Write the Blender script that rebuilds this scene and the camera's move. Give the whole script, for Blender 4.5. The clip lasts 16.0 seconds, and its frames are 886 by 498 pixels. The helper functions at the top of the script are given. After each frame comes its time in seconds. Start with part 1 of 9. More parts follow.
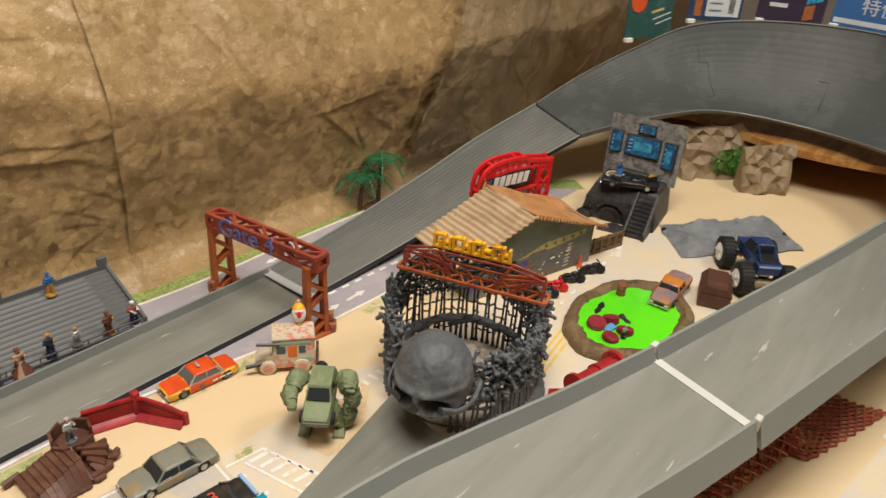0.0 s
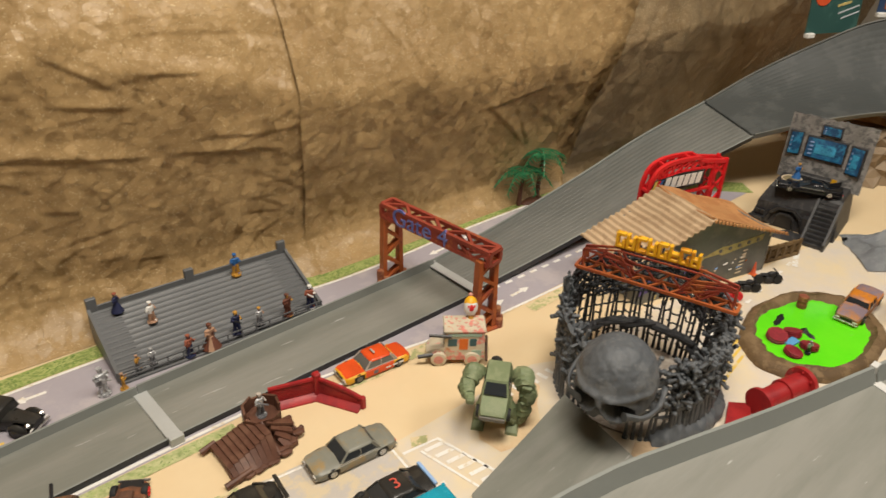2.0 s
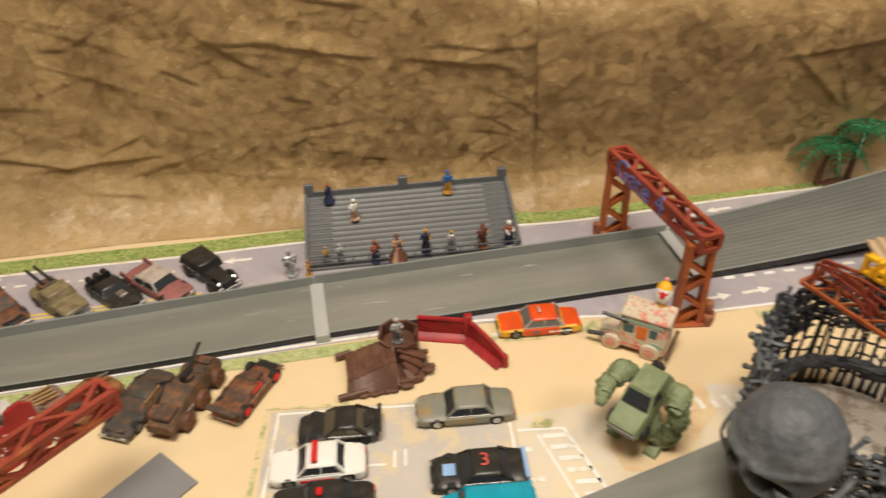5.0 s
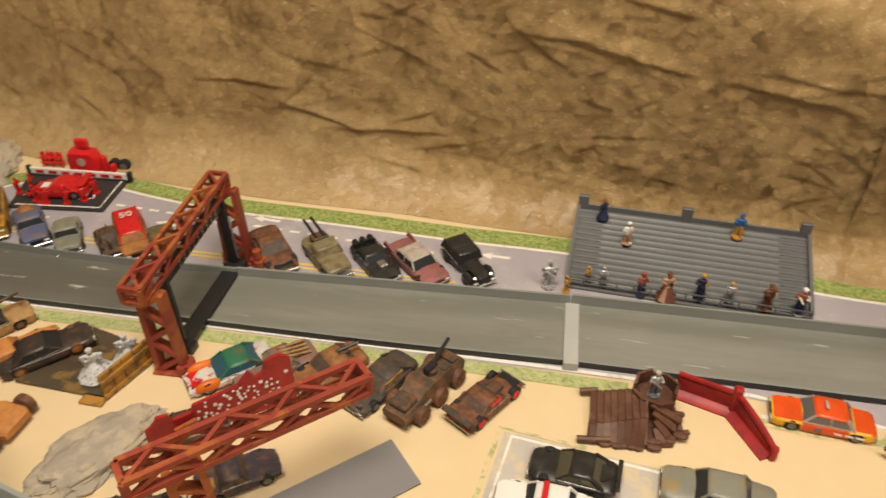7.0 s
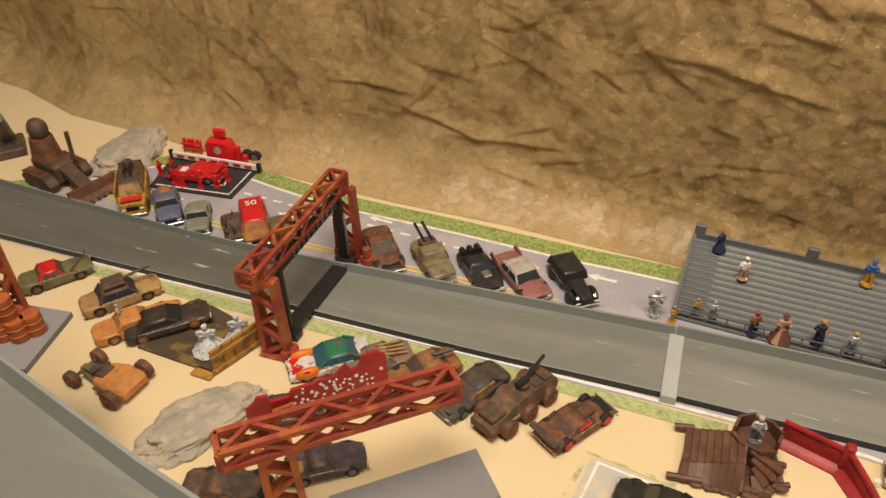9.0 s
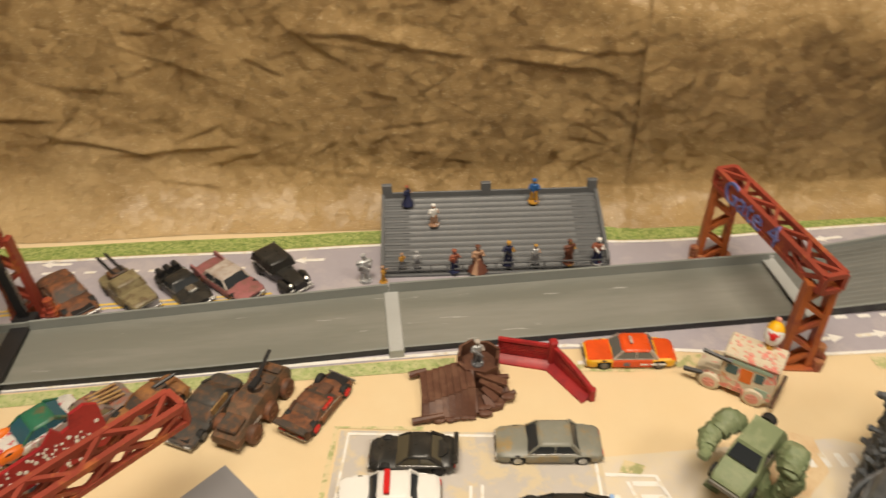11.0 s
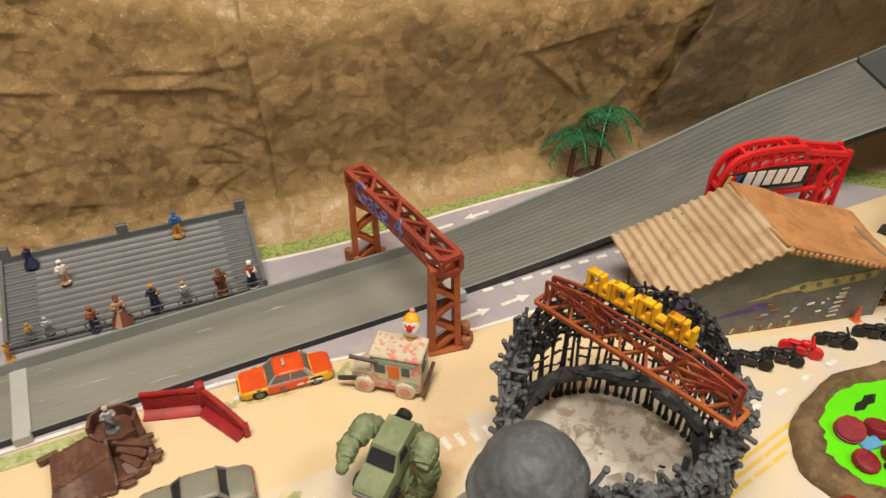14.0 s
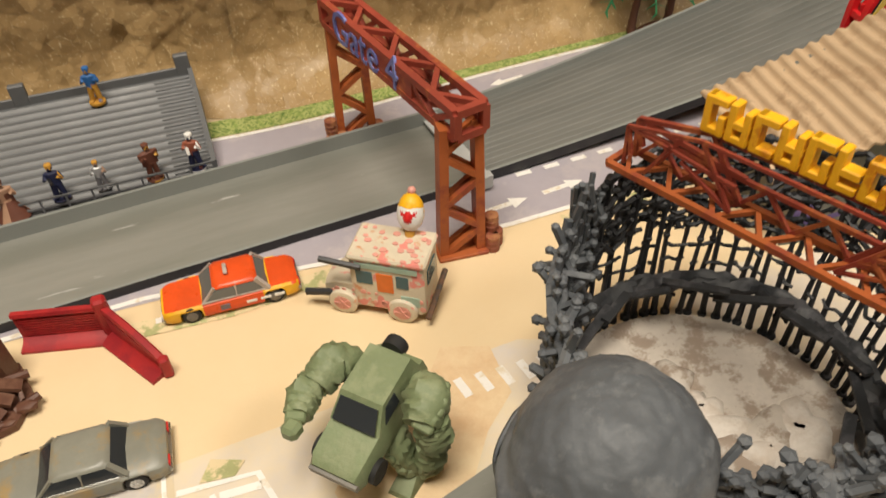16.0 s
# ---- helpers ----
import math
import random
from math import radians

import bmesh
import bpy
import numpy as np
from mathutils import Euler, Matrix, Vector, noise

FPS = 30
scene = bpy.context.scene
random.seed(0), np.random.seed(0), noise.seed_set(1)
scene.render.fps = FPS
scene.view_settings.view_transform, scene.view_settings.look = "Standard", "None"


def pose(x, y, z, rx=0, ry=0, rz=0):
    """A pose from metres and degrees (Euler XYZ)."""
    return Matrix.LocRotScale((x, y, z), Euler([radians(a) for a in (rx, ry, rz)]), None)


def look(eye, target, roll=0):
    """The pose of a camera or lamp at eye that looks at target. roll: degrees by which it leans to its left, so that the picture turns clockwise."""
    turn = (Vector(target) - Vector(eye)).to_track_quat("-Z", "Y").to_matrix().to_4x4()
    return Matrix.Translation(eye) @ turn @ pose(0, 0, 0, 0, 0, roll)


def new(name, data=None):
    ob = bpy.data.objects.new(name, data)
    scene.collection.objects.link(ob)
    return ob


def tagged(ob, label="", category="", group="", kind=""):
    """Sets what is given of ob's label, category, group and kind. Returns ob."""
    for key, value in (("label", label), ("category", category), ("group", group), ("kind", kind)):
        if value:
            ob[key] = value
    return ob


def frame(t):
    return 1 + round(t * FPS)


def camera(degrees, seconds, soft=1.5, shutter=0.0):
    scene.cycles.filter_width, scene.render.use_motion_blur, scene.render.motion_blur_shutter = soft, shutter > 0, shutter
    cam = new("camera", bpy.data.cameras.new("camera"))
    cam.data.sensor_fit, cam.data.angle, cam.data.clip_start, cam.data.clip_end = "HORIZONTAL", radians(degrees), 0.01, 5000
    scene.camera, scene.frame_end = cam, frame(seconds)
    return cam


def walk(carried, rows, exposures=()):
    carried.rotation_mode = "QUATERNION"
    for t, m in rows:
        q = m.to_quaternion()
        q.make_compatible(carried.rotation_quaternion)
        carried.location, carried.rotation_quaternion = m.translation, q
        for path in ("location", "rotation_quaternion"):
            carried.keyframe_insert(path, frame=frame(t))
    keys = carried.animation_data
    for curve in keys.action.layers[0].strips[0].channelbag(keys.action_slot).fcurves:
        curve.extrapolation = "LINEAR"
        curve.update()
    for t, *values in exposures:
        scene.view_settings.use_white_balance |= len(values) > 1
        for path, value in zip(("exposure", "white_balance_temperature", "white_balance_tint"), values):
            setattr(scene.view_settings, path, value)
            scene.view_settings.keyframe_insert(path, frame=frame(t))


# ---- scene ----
cam = camera(62.21, 16.0, shutter=0.5)
PATH = [
    (0, (-0.1189, -0.5922, 0.4711), (0.5681, -0.0525, -0.0156), 4.21),
    (0.5, (-0.1133, -0.6036, 0.4700), (0.5368, -0.0234, -0.0206), 3.92),
    (1, (-0.1160, -0.6025, 0.4719), (0.5064, 0.0056, -0.0209), 3.39),
    (1.5, (-0.1374, -0.5679, 0.4706), (0.4626, 0.0606, -0.0243), 2.68),
    (2, (-0.1553, -0.5455, 0.4650), (0.4197, 0.1027, -0.0341), 1.94),
    (2.5, (-0.1242, -0.5424, 0.4793), (0.4055, 0.1226, -0.0472), 1.65),
    (3, (-0.0319, -0.5642, 0.4627), (0.4370, 0.1504, -0.0564), 1.92),
    (3.5, (0.0235, -0.5632, 0.4649), (0.4129, 0.1771, -0.0831), 1.80),
    (4, (0.0347, -0.5633, 0.4549), (0.3426, 0.2035, -0.1082), 0.98),
    (4.5, (0.0301, -0.5497, 0.4578), (0.2440, 0.2286, -0.1324), -0.07),
    (5, (0.0157, -0.5433, 0.4486), (0.1413, 0.2513, -0.1454), -2.04),
    (5.2, (-0.0064, -0.5345, 0.4502), (0.0977, 0.2581, -0.1506), -2.10),
    (7.3, (-0.0350, -0.4857, 0.4487), (-0.2423, 0.2801, -0.1600), -0.83),
    (7.5, (-0.0344, -0.4844, 0.4504), (-0.2724, 0.2736, -0.1568), -1.04),
    (8, (-0.0366, -0.4894, 0.4509), (-0.3322, 0.2537, -0.1494), -1.19),
    (8.2, (-0.0398, -0.4931, 0.4515), (-0.3561, 0.2441, -0.1455), -1.57),
    (10.3, (-0.0033, -0.4820, 0.4475), (-0.1479, 0.3059, -0.1511), -2.21),
    (10.5, (-0.0071, -0.4824, 0.4467), (-0.0925, 0.3108, -0.1564), -2.35),
    (11, (-0.0075, -0.4913, 0.4431), (0.0485, 0.3011, -0.1644), -1.25),
    (11.5, (0.0093, -0.4974, 0.4484), (0.1459, 0.2842, -0.1603), -1.06),
    (12, (0.0295, -0.4984, 0.4549), (0.2193, 0.2701, -0.1562), -0.97),
    (12.5, (0.0499, -0.5012, 0.4570), (0.2903, 0.2532, -0.1538), -0.76),
    (13, (0.0759, -0.5079, 0.4549), (0.3602, 0.2346, -0.1516), -0.42),
    (13.5, (0.0980, -0.5078, 0.4531), (0.4153, 0.2220, -0.1525), -0.26),
    (14, (0.1163, -0.4954, 0.4394), (0.4523, 0.2245, -0.1679), -0.21),
    (14.5, (0.1492, -0.4490, 0.4046), (0.4747, 0.2728, -0.2061), -0.93),
    (15, (0.1657, -0.4218, 0.3583), (0.4747, 0.2987, -0.2625), -1.22),
    (15.5, (0.1684, -0.4010, 0.3146), (0.4611, 0.3058, -0.3294), -1.82),
    (16, (0.1728, -0.3860, 0.2913), (0.4524, 0.2957, -0.3848), -2.18),
]
walk(cam, [(t, look(eye, target, roll)) for t, eye, target, roll in PATH], exposures=[(0, -0.06, 6230, 10), (2, -0.10, 6380, 10), (4.5, -0.04, 6500, 10), (7.5, -0.08, 6950, 10), (11, -0.08, 6900, 10), (12.5, -0.04, 6550, 10), (16, 0.04, 6500, 10)])

# ---------------------------------------------------------------- light
world = bpy.data.worlds.new("world")
scene.world = world
world.use_nodes = True
world.node_tree.nodes["Background"].inputs[0].default_value = (1.0, 0.93, 0.82, 1)
world.node_tree.nodes["Background"].inputs[1].default_value = 0.10


def area_lamp(name, at, target, w, h, watts, colour):
    d = bpy.data.lights.new(name, "AREA")
    d.shape, d.size, d.size_y, d.energy, d.color = "RECTANGLE", w, h, watts, colour
    ob = new(name, d)
    ob.matrix_world = look(at, target)
    return ob


area_lamp("unseen_lamp", (-0.05, -0.50, 1.70), (0.05, -0.05, 0.1), 0.8, 0.5, 35.0, (1.0, 0.90, 0.76))
# added fill lamp, unseen: brightens the turn and the ground under the raised track
area_lamp("unseen_lamp", (1.15, -1.05, 1.60), (0.9, -0.45, 0.1), 0.6, 0.4, 12.0, (1.0, 0.90, 0.77))
scene.view_settings.exposure = 0.0


# ---------------------------------------------------------------- materials
def mat(name, colour, rough=0.6, metal=0.0, second=None, amount=0.5, scale=60.0, bump=0.15, bump_scale=400.0,
        vary=0.12, speck=None, speck_at=0.72, speck_scale=150.0, coat=0.0, squash=None, rand=0.0, spec=0.4, soft=0.08):
    """Paint, plastic, card or dirt: a base colour that varies at two scales, patches of a second colour, and fine relief."""
    m = bpy.data.materials.new(name)
    m.use_nodes = True
    nt = m.node_tree
    n, l = nt.nodes, nt.links
    b = n["Principled BSDF"]
    tc = n.new("ShaderNodeTexCoord")
    mp = n.new("ShaderNodeMapping")
    l.new(tc.outputs["Object"], mp.inputs[0])
    if squash:
        mp.inputs["Scale"].default_value = squash

    def tex(s, detail=5.0, r=0.6):
        t = n.new("ShaderNodeTexNoise")
        t.inputs["Scale"].default_value, t.inputs["Detail"].default_value, t.inputs["Roughness"].default_value = s, detail, r
        l.new(mp.outputs[0], t.inputs["Vector"])
        return t

    def ramp(src, a, z):
        r = n.new("ShaderNodeMapRange")
        r.inputs["From Min"].default_value, r.inputs["From Max"].default_value = a, z
        l.new(src, r.inputs["Value"])
        return r.outputs[0]

    def mix(f, a, c):
        x = n.new("ShaderNodeMix")
        x.data_type = "RGBA"
        for sock, v in ((x.inputs[0], f), (x.inputs[6], a), (x.inputs[7], c)):
            if isinstance(v, (int, float)):
                sock.default_value = v
            elif isinstance(v, tuple):
                sock.default_value = (*v, 1)
            else:
                l.new(v, sock)
        return x.outputs[2]

    dark = tuple(c * (1 - vary) for c in colour)
    light = tuple(min(1, c * (1 + vary)) for c in colour)
    big = tex(scale * 0.35)
    col = mix(ramp(big.outputs["Fac"], 0.35, 0.65), dark, light)
    fine = tex(scale * 6, 3)
    col = mix(ramp(fine.outputs["Fac"], 0.3, 0.7), col, mix(0.5, col, dark))
    if second:
        st = tex(scale, 8.0, 0.7)
        col = mix(ramp(st.outputs["Fac"], 0.66 - amount * 0.3 - soft / 2, 0.66 - amount * 0.3 + soft / 2), col, second)
    if speck:
        sp = tex(speck_scale, 4.0)
        col = mix(ramp(sp.outputs["Fac"], speck_at, speck_at + 0.03), col, speck)
    if rand:
        oi = n.new("ShaderNodeObjectInfo")
        h = n.new("ShaderNodeHueSaturation")
        l.new(ramp(oi.outputs["Random"], 0, 1), h.inputs["Value"])
        h.inputs["Value"].default_value = 1
        mr = n.new("ShaderNodeMapRange")
        mr.inputs["To Min"].default_value, mr.inputs["To Max"].default_value = 1 - rand, 1 + rand
        l.new(oi.outputs["Random"], mr.inputs["Value"])
        l.new(mr.outputs[0], h.inputs["Value"])
        l.new(col, h.inputs["Color"])
        col = h.outputs[0]
    l.new(col, b.inputs["Base Color"])
    rr = n.new("ShaderNodeMapRange")
    rr.inputs["To Min"].default_value, rr.inputs["To Max"].default_value = max(0.05, rough - 0.1), min(1, rough + 0.1)
    l.new(tex(scale * 2).outputs["Fac"], rr.inputs["Value"])
    l.new(rr.outputs[0], b.inputs["Roughness"])
    b.inputs["Metallic"].default_value = metal
    b.inputs["Specular IOR Level"].default_value = spec
    b.inputs["Coat Weight"].default_value = coat
    if bump:
        bn = n.new("ShaderNodeBump")
        bn.inputs["Strength"].default_value, bn.inputs["Distance"].default_value = bump, 0.001
        l.new(tex(bump_scale, 6.0).outputs["Fac"], bn.inputs["Height"])
        l.new(bn.outputs[0], b.inputs["Normal"])
    return m


def glass_mat(name, colour, rough=0.15):
    m = mat(name, colour, rough, vary=0.05, bump=0.02, spec=0.5)
    return m


# pale specks on both papers: spray speckle, its glitter put into the colour
PAPER = mat("kraft_paper", (0.41, 0.275, 0.125), 0.46, second=(0.33, 0.215, 0.095), amount=0.42, soft=0.2, scale=9, bump=0.25, bump_scale=220,
            speck=(0.74, 0.60, 0.37), speck_at=0.625, speck_scale=620, spec=0.45)


def crumple(m, scales):
    """Adds crisp fold lines to a paper material, and pale sand sprayed over its foot."""
    n, l = m.node_tree.nodes, m.node_tree.links
    b = n["Principled BSDF"]
    tc = n.new("ShaderNodeTexCoord")
    wob = n.new("ShaderNodeTexNoise")
    wob.inputs["Scale"].default_value = 25
    l.new(tc.outputs["Object"], wob.inputs["Vector"])
    mx = n.new("ShaderNodeVectorMath")
    mx.operation = "MULTIPLY_ADD"
    l.new(wob.outputs["Color"], mx.inputs[0])
    mx.inputs[1].default_value = (0.012, 0.012, 0.012)
    l.new(tc.outputs["Object"], mx.inputs[2])
    old = b.inputs["Normal"].links[0].from_socket
    for s, steep in scales:
        # flat tilted facets that meet in crisp creases
        vo = n.new("ShaderNodeTexVoronoi")
        vo.inputs["Scale"].default_value = s
        l.new(mx.outputs[0], vo.inputs["Vector"])
        away, tilt, dot = [n.new("ShaderNodeVectorMath") for _ in range(3)]
        away.operation, tilt.operation, dot.operation = "SUBTRACT", "SUBTRACT", "DOT_PRODUCT"
        l.new(mx.outputs[0], away.inputs[0])
        l.new(vo.outputs["Position"], away.inputs[1])
        l.new(vo.outputs["Color"], tilt.inputs[0])
        tilt.inputs[1].default_value = (0.5, 0.5, 0.5)
        l.new(away.outputs[0], dot.inputs[0])
        l.new(tilt.outputs[0], dot.inputs[1])
        bp = n.new("ShaderNodeBump")
        bp.inputs["Strength"].default_value, bp.inputs["Distance"].default_value = 1.0, steep
        l.new(dot.outputs["Value"], bp.inputs["Height"])
        l.new(old, bp.inputs["Normal"])
        old = bp.outputs[0]
    l.new(old, b.inputs["Normal"])
    sep = n.new("ShaderNodeSeparateXYZ")
    l.new(mx.outputs[0], sep.inputs[0])
    pat = n.new("ShaderNodeTexNoise")
    pat.inputs["Scale"].default_value, pat.inputs["Detail"].default_value = 14, 6
    l.new(tc.outputs["Object"], pat.inputs["Vector"])
    ad = n.new("ShaderNodeMath")
    ad.operation = "MULTIPLY_ADD"
    l.new(pat.outputs["Fac"], ad.inputs[0])
    ad.inputs[1].default_value = 0.30
    l.new(sep.outputs["Z"], ad.inputs[2])
    mr = n.new("ShaderNodeMapRange")
    for k, v in (("From Min", 0.145), ("From Max", 0.245), ("To Min", 0.25), ("To Max", 0.0)):
        mr.inputs[k].default_value = v
    l.new(ad.outputs[0], mr.inputs["Value"])
    mw = n.new("ShaderNodeMapRange")
    for k, v in (("From Min", -0.22), ("From Max", -0.06), ("To Min", 1.0), ("To Max", 0.0)):
        mw.inputs[k].default_value = v
    l.new(sep.outputs["X"], mw.inputs["Value"])
    mm = n.new("ShaderNodeMath")
    mm.operation = "MULTIPLY"
    l.new(mr.outputs[0], mm.inputs[0])
    l.new(mw.outputs[0], mm.inputs[1])
    mc = n.new("ShaderNodeMix")
    mc.data_type = "RGBA"
    l.new(mm.outputs[0], mc.inputs[0])
    l.new(b.inputs["Base Color"].links[0].from_socket, mc.inputs[6])
    mc.inputs[7].default_value = (0.66, 0.50, 0.29, 1)
    l.new(mc.outputs[2], b.inputs["Base Color"])


crumple(PAPER, ((26, 0.17), (70, 0.24), (150, 0.2)))
# third sheet: a darker paper tone, with the shade there put into it
PAPER_DARK = mat("dark_shaded_kraft_paper", (0.27, 0.19, 0.10), 0.5, second=(0.21, 0.155, 0.085), amount=0.42, soft=0.2, scale=9, bump=0.5, bump_scale=220,
                 speck=(0.60, 0.50, 0.34), speck_at=0.60, speck_scale=800, spec=0.4)
crumple(PAPER_DARK, ((24, 0.2), (70, 0.2)))
SAND = mat("sand_mat", (0.72, 0.58, 0.37), 0.8, second=(0.70, 0.53, 0.31), amount=0.45, scale=7, bump=0.12, bump_scale=600, vary=0.05,
           speck=(0.56, 0.43, 0.25), speck_at=0.76, speck_scale=80, soft=0.45)
SAND_PALE = mat("pale_worn_print", (0.62, 0.57, 0.53), 0.7, second=(0.72, 0.60, 0.39), amount=0.55, scale=16, bump=0.05, vary=0.06, soft=0.35)
SAND_STAIN = mat("brown_paint_stain", (0.62, 0.42, 0.24), 0.75, second=(0.76, 0.61, 0.39), amount=0.62, scale=30, bump=0.06, vary=0.1, soft=0.30)
PRINT_ROAD = mat("printed_road", (0.38, 0.35, 0.39), 0.55, second=(0.44, 0.40, 0.42), amount=0.4, scale=20, bump=0.03, vary=0.06)
PRINT_LOT = mat("printed_lot", (0.52, 0.48, 0.44), 0.6, second=(0.62, 0.52, 0.36), amount=0.45, scale=30, bump=0.03, vary=0.06)
PRINT_WHITE = mat("printed_white", (0.80, 0.78, 0.74), 0.6, second=(0.68, 0.60, 0.46), amount=0.3, scale=90, bump=0.02, vary=0.04)
PRINT_YELLOW = mat("printed_yellow", (0.75, 0.52, 0.10), 0.6, second=(0.70, 0.60, 0.38), amount=0.3, scale=90, bump=0.02, vary=0.06)
PRINT_GREEN = mat("printed_grass", (0.22, 0.30, 0.07), 0.7, second=(0.36, 0.40, 0.14), amount=0.6, scale=240, bump=0.1, vary=0.3,
                  speck=(0.08, 0.16, 0.03), speck_at=0.56, speck_scale=500)
PRINT_GREEN_MID = mat("printed_grass_worn", (0.33, 0.40, 0.15), 0.7, second=(0.50, 0.50, 0.26), amount=0.55, scale=170, bump=0.08, vary=0.25, soft=0.2,
                      speck=(0.16, 0.24, 0.07), speck_at=0.60, speck_scale=420)
PRINT_GREEN_FADED = mat("printed_grass_faded", (0.42, 0.43, 0.20), 0.7, second=(0.68, 0.56, 0.34), amount=0.6, scale=110, bump=0.05, vary=0.2)
TRACK = mat("grey_track_plastic", (0.192, 0.197, 0.173), 0.38, second=(0.255, 0.253, 0.228), amount=0.4, scale=22, bump=0.10, bump_scale=90,
            vary=0.10, soft=0.2, speck=(0.40, 0.40, 0.38), speck_at=0.68, speck_scale=150, squash=(0.12, 1, 1), spec=0.5)
TRACK_OLD = mat("weathered_track_plastic", (0.125, 0.122, 0.105), 0.42, second=(0.165, 0.16, 0.14), amount=0.45, scale=22, bump=0.15, bump_scale=90,
                vary=0.14, soft=0.25, speck=(0.45, 0.43, 0.38), speck_at=0.68, speck_scale=150, squash=(0.12, 1, 1), spec=0.5)
TRACK_DARK = mat("grey_banked_plastic", (0.062, 0.068, 0.067), 0.52, second=(0.082, 0.088, 0.086), amount=0.4, scale=16, bump=0.05, vary=0.05)
TRACK_RAMP = mat("grey_ramp_plastic", (0.125, 0.13, 0.12), 0.40, second=(0.17, 0.173, 0.16), amount=0.4, scale=20, bump=0.06, vary=0.07, soft=0.2, squash=(0.12, 1, 1), spec=0.5)
# paler than the track: the light that kerb faces catch is in this grey
TRACK_WALL = mat("lit_grey_track_edge", (0.24, 0.255, 0.24), 0.45, scale=20, bump=0.05, vary=0.06)
STRIP_GREY = mat("pale_grey_joint", (0.42, 0.43, 0.42), 0.5, scale=60, bump=0.04, vary=0.06)
STRIP_WHITE = mat("white_tape", (0.58, 0.58, 0.56), 0.6, scale=60, bump=0.05, vary=0.05)
BLACK_PLASTIC = mat("black_plastic", (0.02, 0.02, 0.022), 0.4, scale=80, bump=0.05)
RUBBER = mat("black_tyre_rubber", (0.018, 0.018, 0.018), 0.7, scale=200, bump=0.2)
CHROME = mat("dull_chrome", (0.55, 0.55, 0.53), 0.28, 0.9, scale=100, bump=0.02)
GLASS = glass_mat("dark_toy_glass", (0.03, 0.035, 0.04))
GLASS_PALE = glass_mat("smoky_toy_glass", (0.13, 0.13, 0.12))
SEAT_GREY = mat("dark_grey_grandstand", (0.12, 0.125, 0.13), 0.42, scale=40, bump=0.08, vary=0.1)
RUST_RED = mat("rust_red_plastic", (0.29, 0.050, 0.03), 0.5, second=(0.38, 0.11, 0.035), amount=0.4, scale=35, bump=0.15, vary=0.2)
RUST_ORANGE = mat("rust_orange_plastic", (0.42, 0.11, 0.03), 0.5, second=(0.27, 0.06, 0.03), amount=0.35, scale=35, bump=0.15, vary=0.2)
BARREL_RED = mat("rusty_barrel", (0.26, 0.08, 0.045), 0.55, second=(0.36, 0.16, 0.07), amount=0.4, scale=120, bump=0.15, vary=0.2)
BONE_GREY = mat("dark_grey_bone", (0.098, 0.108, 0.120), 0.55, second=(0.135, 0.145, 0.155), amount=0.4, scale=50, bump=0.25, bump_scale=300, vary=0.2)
# far darker than the grey bone; for the cage's back half and inner ledge
BONE_BLACK = mat("darker_bone", (0.022, 0.024, 0.027), 0.55, second=(0.05, 0.05, 0.055), amount=0.4, scale=70, bump=0.2, vary=0.2)
YELLOW = mat("yellow_letter_plastic", (0.85, 0.45, 0.015), 0.4, second=(0.62, 0.24, 0.01), amount=0.25, scale=60, bump=0.06)
BROWN_WOOD = mat("brown_painted_planks", (0.105, 0.045, 0.028), 0.5, second=(0.15, 0.072, 0.045), amount=0.4, scale=60, bump=0.3, vary=0.25)
RED_WING = mat("dark_red_plastic", (0.36, 0.02, 0.022), 0.45, second=(0.27, 0.015, 0.02), amount=0.4, scale=50, bump=0.1)
RED_BRIGHT = mat("bright_red_plastic", (0.70, 0.02, 0.025), 0.35, scale=60, bump=0.03, vary=0.08)
RED_TOY = mat("red_toy_paint", (0.62, 0.02, 0.02), 0.3, scale=90, bump=0.03, vary=0.12, second=(0.4, 0.015, 0.02), amount=0.3)
WHITE = mat("white_paint", (0.78, 0.77, 0.74), 0.4, scale=70, bump=0.03, vary=0.04)
DIRTY_WHITE = mat("dirty_white_figure", (0.62, 0.62, 0.62), 0.6, second=(0.25, 0.26, 0.28), amount=0.4, scale=350, bump=0.2)
SILVER_FIG = mat("silver_figure_paint", (0.55, 0.56, 0.57), 0.35, 0.3, second=(0.22, 0.22, 0.23), amount=0.4, scale=300, bump=0.2)
CARD_ROOF = mat("corrugated_card", (0.52, 0.38, 0.24), 0.75, second=(0.40, 0.28, 0.17), amount=0.4, scale=40, bump=0.15, vary=0.12)
CARD_ORANGE = mat("orange_card_roof", (0.52, 0.26, 0.10), 0.7, second=(0.42, 0.19, 0.07), amount=0.45, scale=40, bump=0.2, vary=0.15)
SHACK_WALL = mat("dark_painted_shack_wall", (0.16, 0.165, 0.15), 0.55, second=(0.20, 0.195, 0.17), amount=0.4, scale=40, bump=0.12, vary=0.2)
PURPLE = mat("purple_print", (0.10, 0.07, 0.24), 0.5, second=(0.16, 0.12, 0.34), amount=0.4, scale=60, bump=0.02)
PLYWOOD = mat("plywood", (0.50, 0.26, 0.08), 0.45, second=(0.34, 0.15, 0.04), amount=0.5, scale=14, bump=0.1, squash=(0.35, 3, 3), vary=0.15)
# wood under track and shelf, with the shade there mixed into its colour
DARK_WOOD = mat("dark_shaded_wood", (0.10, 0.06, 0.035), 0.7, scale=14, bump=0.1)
ROOM_WALL = mat("room_wall_paint", (0.60, 0.54, 0.45), 0.85, scale=4, bump=0.05)
